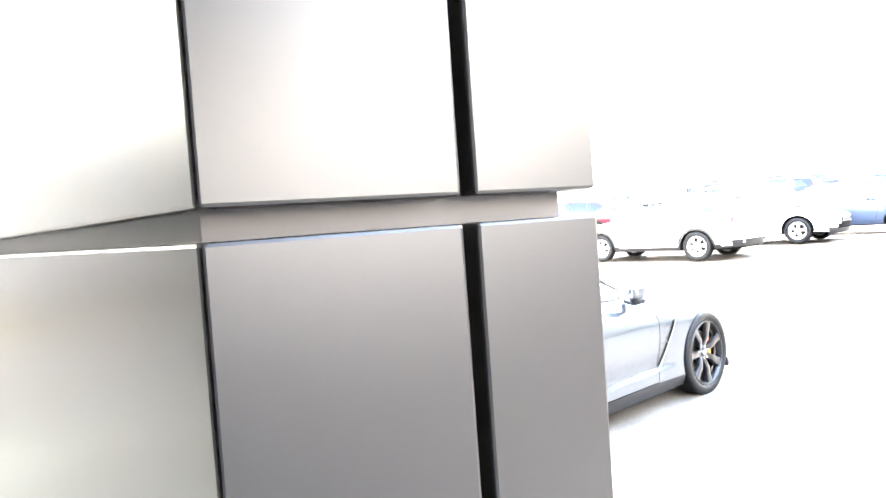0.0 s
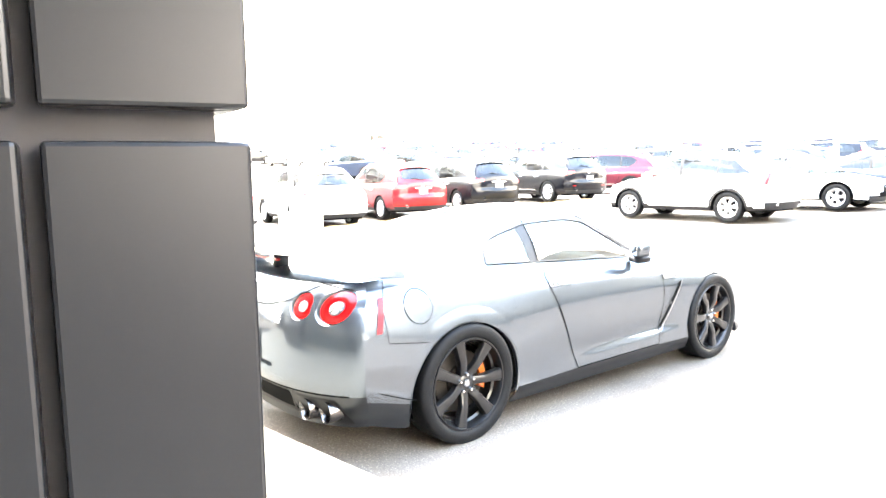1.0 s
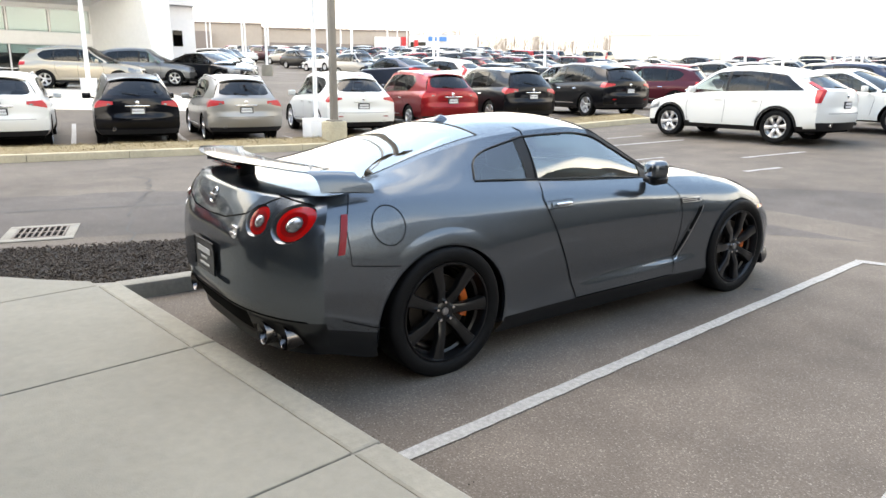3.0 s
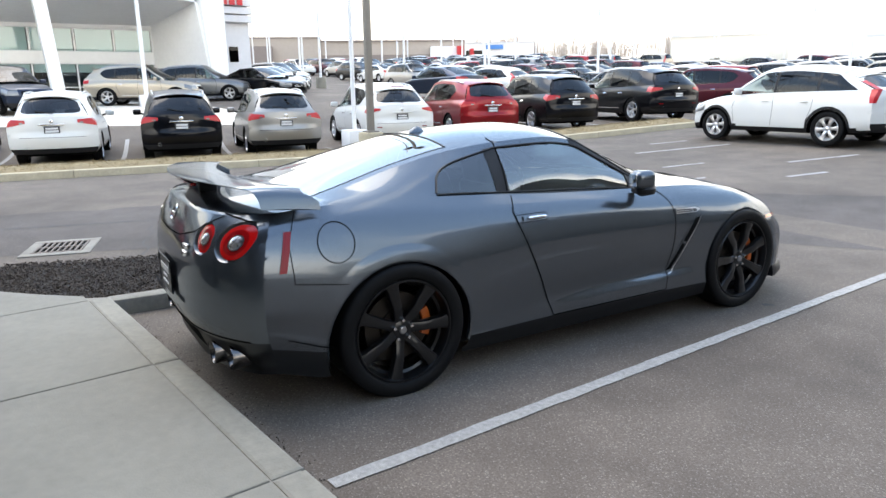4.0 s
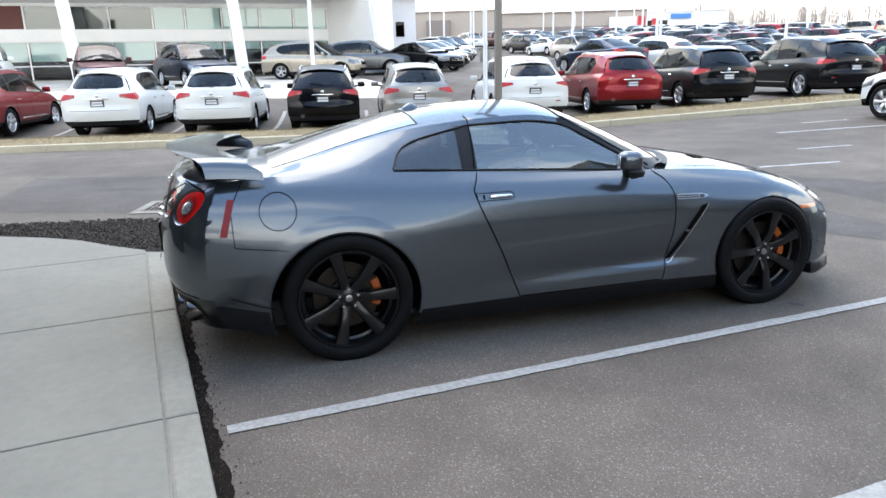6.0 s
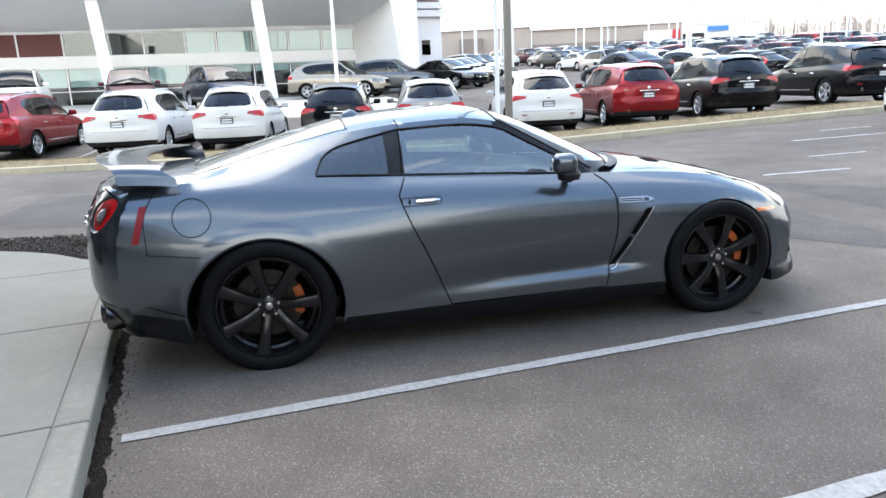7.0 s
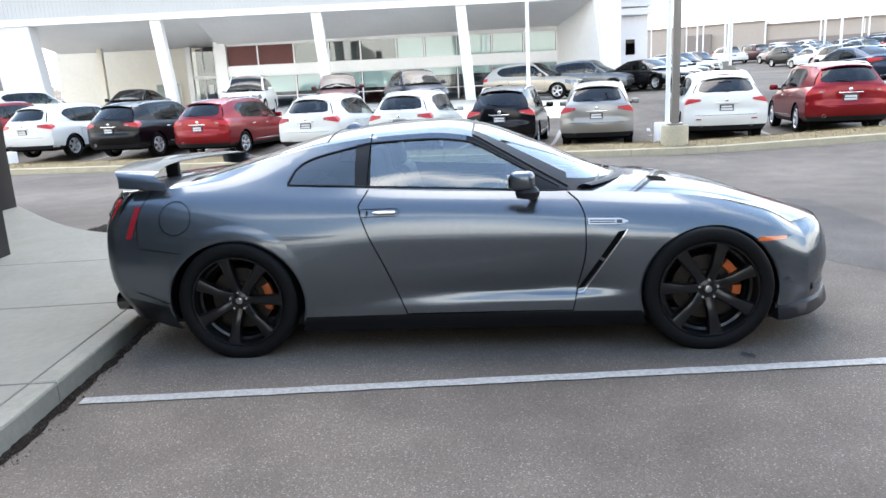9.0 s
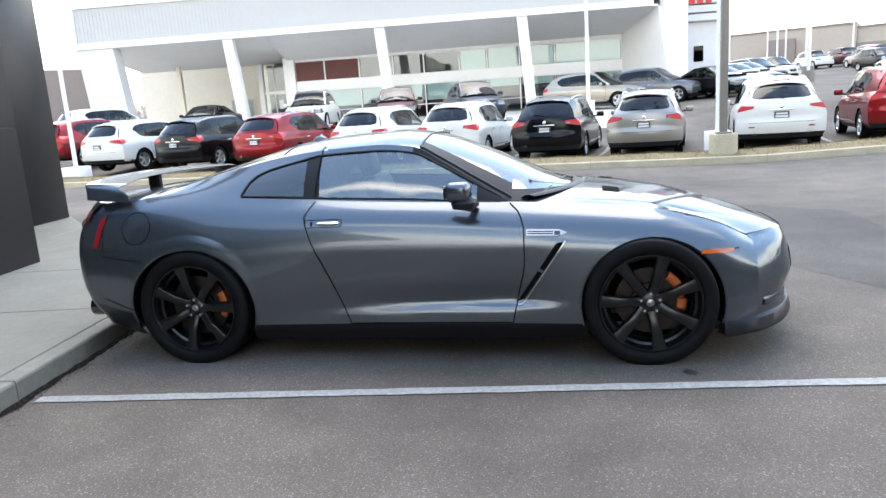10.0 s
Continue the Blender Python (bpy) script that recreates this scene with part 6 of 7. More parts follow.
    # rear wing
    te = lambda x: -2.32 + 0.30 * abs(x) ** 1.8
    le = lambda x: -2.03 + 0.30 * x * x
    # the blade bends down into a fin at each end: (x, drop, lean of the fin)
    bend = [(x, 0.0, 0.0) for x in spans(0, 0.75, 12)] + [(0.775, 0.002, 0.10), (0.797, 0.009, 0.30), (0.812, 0.022, 0.60), (0.821, 0.040, 0.85), (0.828, 0.062, 1.0), (0.834, 0.085, 1.0), (0.839, 0.104, 1.0)]
    stations = [(-x, d, a) for x, d, a in bend[:0:-1]] + bend
    us = [0.0, 0.03, 0.08, 0.2, 0.45, 0.75, 0.93, 0.98, 1.0]
    v, f = [], []
    for x, drop, a in stations:
        sgn = 1 if x > 0 else -1
        y0, y1 = le(x) + 0.03 * a - 0.05 * math.sin(math.pi * a), te(x) + 0.02 * a
        for side_of, row in ((1, us), (-1, us[::-1])):
            for u in row:
                top = 1.172 - 0.022 * x * x + 0.004 * math.sin(math.pi * u) - 0.016 * (1 - u) ** 1.3 - drop * (1 - 0.10 * u)
                thick = 0.024 * min(1, 0.15 + 4.0 * min(u, 1 - u))
                off = thick if side_of < 0 else 0
                v.append((x - sgn * off * 0.9 * a, y0 + (y1 - y0) * u, top - off * (1 - 0.7 * a)))
    k, xs = 2 * len(us), stations
    for i in range(len(xs) - 1):
        for j in range(k):
            f.append((i * k + j, i * k + (j + 1) % k, (i + 1) * k + (j + 1) % k, (i + 1) * k + j))
    f += [tuple(range(k)), tuple((len(xs) - 1) * k + j for j in range(k))[::-1]]
    wing = part("rear_wing", facing_out((v, f), (0, -2.1, 1.14)), PAINT, car, "grey rear wing arching over the boot lid", smooth=60)
    part("wing_strut", facing_out(moved(box(-0.022, 0.022, -0.05, 0.05, -0.07, 0.035, 0.015), Matrix.Translation((0, -2.13, 1.12))), (0, -2.13, 1.12)), BLACK_TRIM, wing)
    part("brake_light", box(-0.20, 0.20, -2.26, -2.23, 1.118, 1.136, 0.008), DARK_RED, wing)
    # interior
    part("dashboard", facing_out(joined(box(-0.66, 0.66, 0.30, 0.80, 0.72, 0.93, 0.06, 3), box(-0.14, 0.14, -0.6, 0.4, 0.30, 0.66, 0.05, 3)), (0, 0, 0.7)), INTERIOR, car)
    part("floor_pan", box(-0.645, 0.645, -1.95, 1.80, 0.145, 0.30, 0.01), INTERIOR, car)
    part("parcel_shelf", box(-0.62, 0.62, -1.75, -1.15, 0.86, 0.98, 0.03), INTERIOR, car)
    for sx in (1, -1):
        cush = moved(box(-0.24, 0.24, -0.25, 0.27, -0.08, 0.10, 0.07, 4), pose(sx * 0.37, -0.12, 0.45, 6))
        back = moved(box(-0.24, 0.24, -0.07, 0.07, 0.0, 0.56, 0.06, 4), pose(sx * 0.37, -0.36, 0.50, 16))
        head = moved(box(-0.14, 0.14, -0.055, 0.055, 0.0, 0.20, 0.045, 4), pose(sx * 0.37, -0.53, 1.02, 12))
        seat = part("front_seat", joined(cush, back), SEAT, car, "grey leather front seat")
        part("headrest", head, SEAT, seat)
        part("door_lining", box(min(sx * 0.68, sx * 0.72), max(sx * 0.68, sx * 0.72), -0.62, 0.62, 0.35, 0.89, 0.015), INTERIOR, car)
    part("rear_seat", moved(box(-0.55, 0.55, -0.08, 0.08, 0, 0.42, 0.07, 4), pose(0, -0.98, 0.55, 25)), SEAT, car)
    part("steering_wheel", moved(joined(tube([(0.18 * math.cos(t), 0, 0.18 * math.sin(t)) for t in spans(0, 2 * math.pi, 30)[:-1]], 0.016, 8, True), tube([(-0.17, 0, 0), (0.17, 0, 0)], 0.02, 8), tube([(0, 0, 0), (0, 0, -0.17)], 0.02, 8), moved(lathe([(0, -0.03), (0.06, -0.02), (0.065, 0.02)], 14, "y"), Matrix.Identity(4))), pose(-0.37, 0.22, 0.82, -22)), INTERIOR, car)
    part("inner_mirror", box(-0.11, 0.11, 0.22, 0.24, 1.19, 1.245, 0.01), INTERIOR, car)
    part("headlining", facing_out(roof_sheet(cab, -0.86, 0.06, 12, 0.02, 1, 8, -0.018)), LINING, car)
    # wheels
    for y, r, w in ((1.39, 0.365, 0.255), (-1.39, 0.369, 0.285)):
        for sx in (1, -1):
            m = pose(sx * (0.945 - w / 2), y, 0.357, 0, 0, 0 if sx > 0 else 180)
            wh = wheel(car, m, r, w, 0.279, 7, RIM_DARK, True, twist=0.45 if y > 0 else 0.02, spoke_w=(0.070, 0.084), detail=72)
            v, f = [], []
            sgn = 1 if sx > 0 else -1
            bounds = (-0.25, 0.06, 0.50, 0.98) if y > 0 else (-0.40, -0.24, 0.10, 0.50)
            steps = [(t, 1.0) for t in spans(bounds[0], bounds[1], 4)] + [(t, 0.45) for t in spans(bounds[1] + 0.03, bounds[2] - 0.03, 3)] + [(t, 1.0) for t in spans(bounds[2], bounds[3], 5)]
            for t, e in steps:
                for rr, xx in ((0.146, 0.02), (0.150, 0.050), (0.174, 0.058), (0.196, 0.050), (0.199, 0.02)):
                    rr = 0.18 + (rr - 0.18) * e
                    v.append((0.02 + (xx - 0.02) * e, sgn * rr * math.cos(t), rr * math.sin(t)))
            n = len(steps)
            for i in range(n - 1):
                for j in range(4):
                    f.append((i * 5 + j, i * 5 + j + 1, i * 5 + 6 + j, i * 5 + 5 + j))
            f += [tuple(range(5)), tuple(5 * n - 5 + j for j in range(5))]
            part("brake_caliper", facing_out((v, f), (0.05, sgn * 0.16, 0.0)), CALIPER, wh, "orange brake caliper")
    return car


PILLAR_BLACK = mat("gloss_black_pillar", (0.010, 0.011, 0.014), 0.42, spec=0.12)
SPLITTER = mat("satin_black_splitter", (0.012, 0.012, 0.014), 0.4, spec=0.25)
EXHAUST = mat("exhaust_steel", (0.12, 0.113, 0.11), 0.2, 1.0)
CHROME_DULL = mat("dull_bezel_metal", (0.15, 0.16, 0.17), 0.3, 0.9, coat=0.3)
GLASS_REAR = glass_mat("rear_glass", (0.20, 0.23, 0.24), 0.22, 1.2)
GLASS_FRONT = glass_mat("windscreen_glass", (0.42, 0.52, 0.48), 0.14, 1.3)
GLASS_QUARTER = glass_mat("quarter_glass", (0.20, 0.24, 0.26), 0.05)
MARKER_RED = mat("dull_red_marker_lens", (0.22, 0.006, 0.012), 0.4, coat=0.1, spec=0.25)
LENS_GREY = mat("grey_clear_lens", (0.42, 0.41, 0.41), 0.2, 0.7, coat=0.8, vary=0.8, scale=60)
coupe = build_coupe()


# ---- the other cars ----
GLASS_BACK = glass_mat("tinted_tailgate_glass", (0.04, 0.05, 0.065), 0.0, 1.0)
ARCH_KINDS = ("crv",)


def suv_hull(L, W, belt, nose, hood, clad=0.34):
    """Side lines of a crossover of half length L, half width W, belt height at the middle, nose and bonnet heights."""
    a, b = -L + 0.18, L - 0.28

    def xs(r, m, f):
        return curve((a, W * r), (-1.2, W * m), (0, W * (m - 0.004)), (0.9, W * m), (1.4, W * (0.45 * m + 0.55 * f)), (b, W * f * 0.93))

    def zs(k):
        return curve((a, k + 0.03 if k > 0.3 else k + 0.06), (-1.0, k), (1.0, k), (b, k - 0.02))
    belt_r = belt + 0.07
    lines = [(xs(0.86, 0.90, 0.84), zs(0.24)), (xs(0.955, 0.985, 0.92), zs(clad)), (xs(0.985, 1.0, 0.94), zs(clad + 0.14)),
             (xs(0.985, 0.995, 0.94), curve((a, 0.80), (0, 0.74), (1.2, 0.70), (b, 0.60))),
             (xs(0.935, 0.972, 0.91), curve((a, 0.97), (0, 0.90), (1.2, 0.86), (b, 0.70))),
             (xs(0.80, 0.905, 0.82), curve((a, belt_r), (0, belt), (1.0, belt - 0.03), (1.5, hood - 0.05), (b, nose)))]
    centre = curve((a, belt_r), (0, belt - 0.02), (1.0, belt - 0.015), (1.4, hood + 0.02), (b - 0.12, nose + 0.07), (b, nose + 0.01))
    return Hull(lines, centre, a, b, 0.20, 0.36, curve((0.3, 0.06), (0.46, -0.02), (0.62, -0.045), (0.69, -0.035), (0.74, 0.012), (0.90, 0.015), (1.18, 0.06)), curve((0.2, -0.05), (0.4, 0.0), (0.6, 0.0), (0.9, -0.06)), (0.3, 0.6), 2.6)


def build_suv(name, kind):
    """kind: rogue (upright crossover), murano (rounder, larger), crv, sedan. The paint takes the object's colour."""
    S = {"rogue": dict(L=2.32, W=0.90, belt=1.02, nose=0.80, hood=0.98, roof=1.655, wb=(1.42, -1.27), r=0.34, rear_slope=0.20, tail="wide", tip=0.26),
         "murano": dict(L=2.40, W=0.94, belt=1.04, nose=0.82, hood=1.0, roof=1.70, wb=(1.48, -1.34), r=0.365, rear_slope=0.30, tail="slim", tip=0.34),
         "crv": dict(L=2.27, W=0.91, belt=1.03, nose=0.80, hood=0.98, roof=1.63, wb=(1.36, -1.26), r=0.345, rear_slope=0.30, tail="tall", tip=0.52),
         "sedan": dict(L=2.40, W=0.90, belt=0.93, nose=0.68, hood=0.86, roof=1.46, wb=(1.42, -1.32), r=0.325, rear_slope=0.0, tail="wide", tip=0.0),
         "wagon": dict(L=2.45, W=0.93, belt=1.10, nose=0.92, hood=1.06, roof=1.78, wb=(1.48, -1.38), r=0.37, rear_slope=0.10, tail="tall", tip=0.12)}[kind]
    L, W, belt, rf = S["L"], S["W"], S["belt"], S["roof"]
    car = new(name)
    hull = suv_hull(L, W, belt, S["nose"], S["hood"], 0.36 if kind != "sedan" else 0.27)
    f_y, r_y = S["wb"]
    arches = [(f_y, 0.34, S["r"] + 0.06, S["r"] + 0.05), (r_y, 0.34, S["r"] + 0.06, S["r"] + 0.05)]
    ys = spans(hull.y0, hull.y1, 48)
    clad = 0.36 if kind not in ("sedan", "wagon") else 0.29
    side = cut_arches(hull.side(ys, 16), arches)
    low = {q for q in side[1] if sum(side[0][i][2] for i in q) / len(q) < clad}
    sed = kind == "sedan"
    tops = [grid(lambda s, y: hull.top(s, y), spans(0, 1, 8), spans(1.0, hull.y1, 16))]
    if sed:
        tops.append(grid(lambda s, y: hull.top(s, y), spans(0, 1, 8), spans(hull.y0, -1.35, 8)))
    rear, front = hull.cap(True, 14, 10), hull.cap(False, 12, 10)
    dark_z = {"rogue": 0.43, "murano": 0.43, "crv": 0.50}.get(kind, 0.36)
    rl = {q for q in rear[1] if sum(rear[0][i][2] for i in q) / 4 < dark_z}
    fl = {q for q in front[1] if sum(front[0][i][2] for i in q) / 4 < 0.36}
    up = joined((side[0], [q for q in side[1] if q not in low]), *tops, (rear[0], [q for q in rear[1] if q not in rl]), (front[0], [q for q in front[1] if q not in fl]))
    part("body", facing_out(welded(both(up), 0.001)), PAINT_FAR, car, smooth=45)
    clad = joined((side[0], list(low)), (rear[0], list(rl)), (front[0], list(fl)))
    if sed:
        for g in ((rear[0], list(rl)), (front[0], list(fl))):
            part("bumper_cladding", facing_out(welded(both(g), 0.001)), BLACK_TRIM, car, "black lower bumper cladding", smooth=45)
    else:
        part("cladding", facing_out(welded(both(clad), 0.001)), BLACK_TRIM, car, "black lower cladding", smooth=45)
    part("underbody", box(-W + 0.14, W - 0.14, -L + 0.25, L - 0.3, 0.24, 0.34), DARK_HOLE, car)
    for yc, zc, a, b in arches:
        for sx in (1, -1):
            v, f = [], []
            for t in spans(-0.2, math.pi + 0.2, 18):
                for x in (W * 0.99, W - 0.30):
                    v.append((sx * x, yc + a * math.cos(t), zc + b * math.sin(t)))
            for i in range(18):
                f.append((2 * i, 2 * i + 1, 2 * i + 3, 2 * i + 2))
            f.append(tuple(2 * i + 1 for i in range(19)))
            part("wheel_liner", (v, f), DARK_HOLE, car)
            if kind in ARCH_KINDS:
                v = []
                for t in spans(0.0, math.pi, 20):
                    for k in (0.0, 0.055):
                        y, z = yc + (a + k) * math.cos(t), zc + (b + k) * math.sin(t)
                        v.append((sx * (hull.side_x(y, z) + 0.008), y, z))
                part("arch_trim", facing_out((v, [(2 * i, 2 * i + 1, 2 * i + 3, 2 * i + 2) for i in range(20)]), (0, yc, zc)), BLACK_TRIM, car, "black wheel arch trim")
    # cabin
    yr = hull.y0 + 0.03 if not sed else -1.95
    base = 1.02 if not sed else 1.0
    rx = W * 0.70
    if sed:
        rail_x = curve((yr, W * 0.78), (-1.4, W * 0.74), (-0.7, rx), (0.1, rx), (0.55, W * 0.78), (base, W * 0.86))
        rail_z = curve((yr, belt + 0.05), (-1.4, 1.18), (-0.7, rf - 0.09), (0.0, rf - 0.06), (0.5, 1.22), (base, belt))
        mid = curve((yr, belt + 0.08), (-1.4, 1.27), (-0.7, rf - 0.01), (0.0, rf), (0.5, 1.30), (1.25, belt + 0.03))
    else:
        rail_x = curve((yr, rx * 0.86), (yr + 0.35, rx * 0.93), (-0.8, rx), (0.1, rx), (0.5, W * 0.76), (base, W * 0.86))
        rail_z = curve((yr, rf - 0.20), (-1.2, rf - 0.105), (-0.3, rf - 0.065), (0.2, rf - 0.09), (0.6, 1.33), (base, belt))
        drop = {"crv": 0.09, "murano": 0.05}.get(kind, 0.0)
        rail_z = curve((yr, rf - 0.20 - drop), (-1.2, rf - 0.105 - drop * 0.4), (-0.3, rf - 0.065), (0.2, rf - 0.09), (0.6, 1.33), (base, belt))
        mid = curve((yr, rf - 0.10 - drop), (-1.2, rf - 0.03 - drop * 0.4), (-0.3, rf), (0.2, rf - 0.025), (0.6, 1.42), (1.35, belt + 0.06))
    wsx = curve((base, W * 0.86), (base + 0.18, W * 0.66), (base + 0.30, W * 0.35), (base + 0.36, 0.0))
    cab = Cabin(lambda y: (hull.edge(y)[0] - 0.006, hull.edge(y)[1] - 0.004) if y <= base else (wsx(y), belt + 0.05 * (y - base) / 0.36 + 0.01),
                lambda y: (rail_x(y), max(rail_z(y), hull.edge(y)[1])) if y <= base else (wsx(y), belt + 0.05 * (y - base) / 0.36 + 0.01), mid, yr, base + 0.36, 0.03, tip=(S["tip"], 0.9))
    dy0 = yr + {"rogue": 0.62, "murano": 0.56, "crv": 0.30, "wagon": 0.30, "sedan": 0.62}[kind]
    hi_q = curve((dy0, 0.15), (dy0 + 0.14, 0.62), (dy0 + 0.45, 0.86), (0.2, 0.88), (0.85, 0.80))
    lo = 0.06
    if kind in ("rogue", "murano"):
        # the sill of the last side window kicks up into a broad rear pillar
        hi_q = curve((dy0, 0.60), (dy0 + 0.10, 0.74), (dy0 + 0.40, 0.87), (0.2, 0.88), (0.85, 0.80))
        lo = curve((dy0, 0.55), (dy0 + 0.10, 0.36), (dy0 + 0.30, 0.12), (dy0 + 0.50, 0.06), (0.9, 0.06))
    solid = [side_sheet(cab, yr, dy0, 8, 0, 1, 6), side_sheet(cab, dy0, 0.9, 24, 0, lo, 1), side_sheet(cab, dy0, 0.9, 24, hi_q, 1, 3), side_sheet(cab, 0.9, base, 4, 0, 1, 3)]
    ry0 = yr if not sed else -0.85
    geos = [both(g) for g in solid] + [roof_sheet(cab, ry0, 0.22, 16, 0, 1, 8), roof_sheet(cab, 0.22, base, 10, 0, 0.07, 1)]
    if sed:
        geos += [roof_sheet(cab, yr, -0.85, 10, 0, 0.12, 1)]
    part("roof", facing_out(welded(joined(*geos))), PAINT_FAR, car, smooth=45)
    part("windscreen", facing_out(welded(joined(roof_sheet(cab, 0.22, base, 10, 0.07, 1, 8), roof_sheet(cab, base, base + 0.355, 6, 0, 1, 8)))), GLASS_DARK, car)
    for flip in (False, True):
        for ya, yb in ((dy0, -0.98), (-0.93, -0.06), (0.0, 0.9)) if not sed else ((dy0, -0.42), (-0.36, 0.9)):
            if yb > ya + 0.05:
                g = side_sheet(cab, ya, yb, 10, lo, hi_q, 4, -0.004)
                part("side_window", facing_out(mirrored(g) if flip else g), GLASS if ya > -0.4 else GLASS_DARK, car)
        for ya, yb in ((-0.98, -0.93), (-0.06, 0.0)) if not sed else ((-0.42, -0.36),):
            g = side_sheet(cab, ya, yb, 2, lo, hi_q, 4, -0.002)
            part("window_post", facing_out(mirrored(g) if flip else g), BLACK_TRIM, car)
        # door lines and handles
        zt = hull.edge(0)[1] - 0.02
        for pts in ([(0.86, zt - 0.03), (0.92, 0.75), (0.86, 0.40)], [(-0.03, zt), (-0.06, 0.75), (-0.03, 0.38)], [(-0.93, zt), (-0.90, 0.72), (-0.80, 0.45)]):
            g = strip_on(hull, path_between(pts, 0.08), 0.008, 0.003)
            part("door_line", mirrored(g) if flip else g, DARK_HOLE, car)
        for y in (0.12, -0.74):
            g = tube([hull.on_side(yy, 0.88, 0.018) for yy in spans(y - 0.09, y + 0.09, 3)], 0.014, 6)
            part("handle", mirrored(g) if flip else g, CHROME if kind in ("murano", "rogue") else PAINT_FAR, car)
        if kind in ("rogue", "murano"):
            g = strip_on(hull, path_between([(-0.72, 0.42), (0.80, 0.41)], 0.1), 0.026, 0.014)
            part("door_moulding", mirrored(g) if flip else g, CHROME, car)
        g = moved(box(-0.10, 0.10, -0.05, 0.05, -0.07, 0.07, 0.035, 3), Matrix.Translation((W + 0.10, 0.72, belt + 0.06)))
        mir = part("door_mirror", mirrored(g) if flip else g, PAINT_FAR, car)
        g = tube([(W + 0.04, 0.74, belt + 0.03), (W - 0.08, 0.78, belt + 0.0)], 0.025, 6)
        part("mirror_foot", mirrored(g) if flip else g, BLACK_TRIM, mir)
    part("cabin_floor", box(-W + 0.16, W - 0.16, yr + 0.2, 1.0, 0.50, 0.75), INTERIOR, car)
    for x in (-0.36, 0.36):
        for y in (0.0, -0.85):
            part("seat", moved(joined(box(-0.22, 0.22, -0.06, 0.06, 0, 0.50, 0.05, 2), moved(box(-0.12, 0.12, -0.05, 0.05, 0, 0.16, 0.04, 2), Matrix.Translation((0, 0, 0.54)))), pose(x, y, 0.72, 12)), INTERIOR, car)
    part("dashboard", box(-W + 0.2, W - 0.2, 0.75, 1.15, 0.8, belt - 0.02, 0.04), INTERIOR, car)
    # tailgate glass or boot
    if not sed:
        def hatch(s, v):
            ex, ez = hull.edge(hull.y0)
            tx, ty, tz = cab.roof(yr, s)
            bx = ex * (1 - s)
            by = hull.rear_y(bx, ez)
            ty -= S["rear_slope"] * 0.30 * (1 - (1 - s) ** 2)
            return bx + (tx - bx) * v, by + (ty - by) * v - 0.03 * math.sin(math.pi * v) * (1 - (1 - s) ** 2), ez + (tz - ez) * v
        v0, v1 = (0.16, 0.90) if kind != "wagon" else (0.10, 0.88)

        def edge_s(v):
            w = abs(2 * (v - v0) / (v1 - v0) - 1)
            return 0.085 + 0.24 * w ** 7 + 0.05 * (1 - v)
        zones = [grid(hatch, spans(0, 1, 10), spans(0, v0, 4)), grid(hatch, spans(0, 1, 10), spans(v1, 1, 3)), grid(lambda q, v: hatch(q * edge_s(v), v), spans(0, 1, 4), spans(v0, v1, 14))]
        part("tailgate", facing_out(welded(joined(*[both(g) for g in zones]))), PAINT_FAR, car, smooth=45)
        part("rear_window", facing_out(welded(both(grid(lambda q, v: hatch(edge_s(v) + (1 - edge_s(v)) * q, v), spans(0, 1, 10), spans(v0, v1, 14))))), GLASS_BACK, car, "dark rear window")
        v, f = [], []
        for x in spans(-rx * 0.84, rx * 0.84, 16):
            s = 1 - abs(x) / rx
            _, ty, tz = hatch(s, 1.0)
            v += [(x, ty + 0.05, tz + 0.008), (x, ty - 0.10 + 0.08 * (x / rx) ** 2, tz - 0.020), (x, ty - 0.095 + 0.08 * (x / rx) ** 2, tz - 0.042), (x, ty + 0.03, tz - 0.03)]
        for i in range(16):
            for j in range(4):
                f.append((4 * i + j, 4 * i + (j + 1) % 4, 4 * i + 4 + (j + 1) % 4, 4 * i + 4 + j))
        f += [(0, 1, 2, 3), (64, 65, 66, 67)]
        part("roof_spoiler", facing_out((v, f), (0, -2.0, rf - 0.1)), PAINT_FAR, car)
        part("wiper", tube([(0.05, hatch(0.95, 0.14)[1] - 0.02, hatch(0.95, 0.14)[2]), (-0.30, hatch(0.6, 0.28)[1] - 0.025, hatch(0.6, 0.28)[2])], 0.010, 6), BLACK_TRIM, car)
        if kind in ("rogue", "murano", "wagon"):
            for sx in (1, -1):
                pts = [(sx * (cab.roof(y, 0.07)[0]), y, cab.roof(y, 0.07)[2] + (0.03 if -1.45 < y < 0.05 else 0.0)) for y in spans(-1.6, 0.15, 12)]
                part("roof_rail", tube(pts, 0.016, 6), RIM_SILVER if kind != "wagon" else BLACK_TRIM, car)
        if kind == "murano":
            part("brake_light", box(-0.18, 0.18, hatch(1, 1)[1] - 0.165, hatch(1, 1)[1] - 0.14, rf - 0.135, rf - 0.11, 0.006), DARK_RED, car)
    else:
        part("rear_window", facing_out(welded(roof_sheet(cab, yr + 0.15, -0.85, 10, 0.12, 1, 8))), GLASS_DARK, car)
        part("rear_deck", facing_out(welded(roof_sheet(cab, yr, yr + 0.15, 2, 0.12, 1, 8))), PAINT_FAR, car)
    # lamps
    ze = hull.edge(hull.y0)[1]

    def wrap(u, v, x0, x1, z0, z1, out=0.008):
        """u runs from the flank round the corner on to the tail."""
        z = z0 + (z1 - z0) * v
        xk = hull.side_x(hull.y0, z)
        if u < 0:
            return hull.side_x(hull.y0 - u, z) + out, hull.y0 - u, z
        x = xk - (xk - x1) * u
        return x + out * 0.5 * (1 - u), hull.rear_y(x, z) - out, z
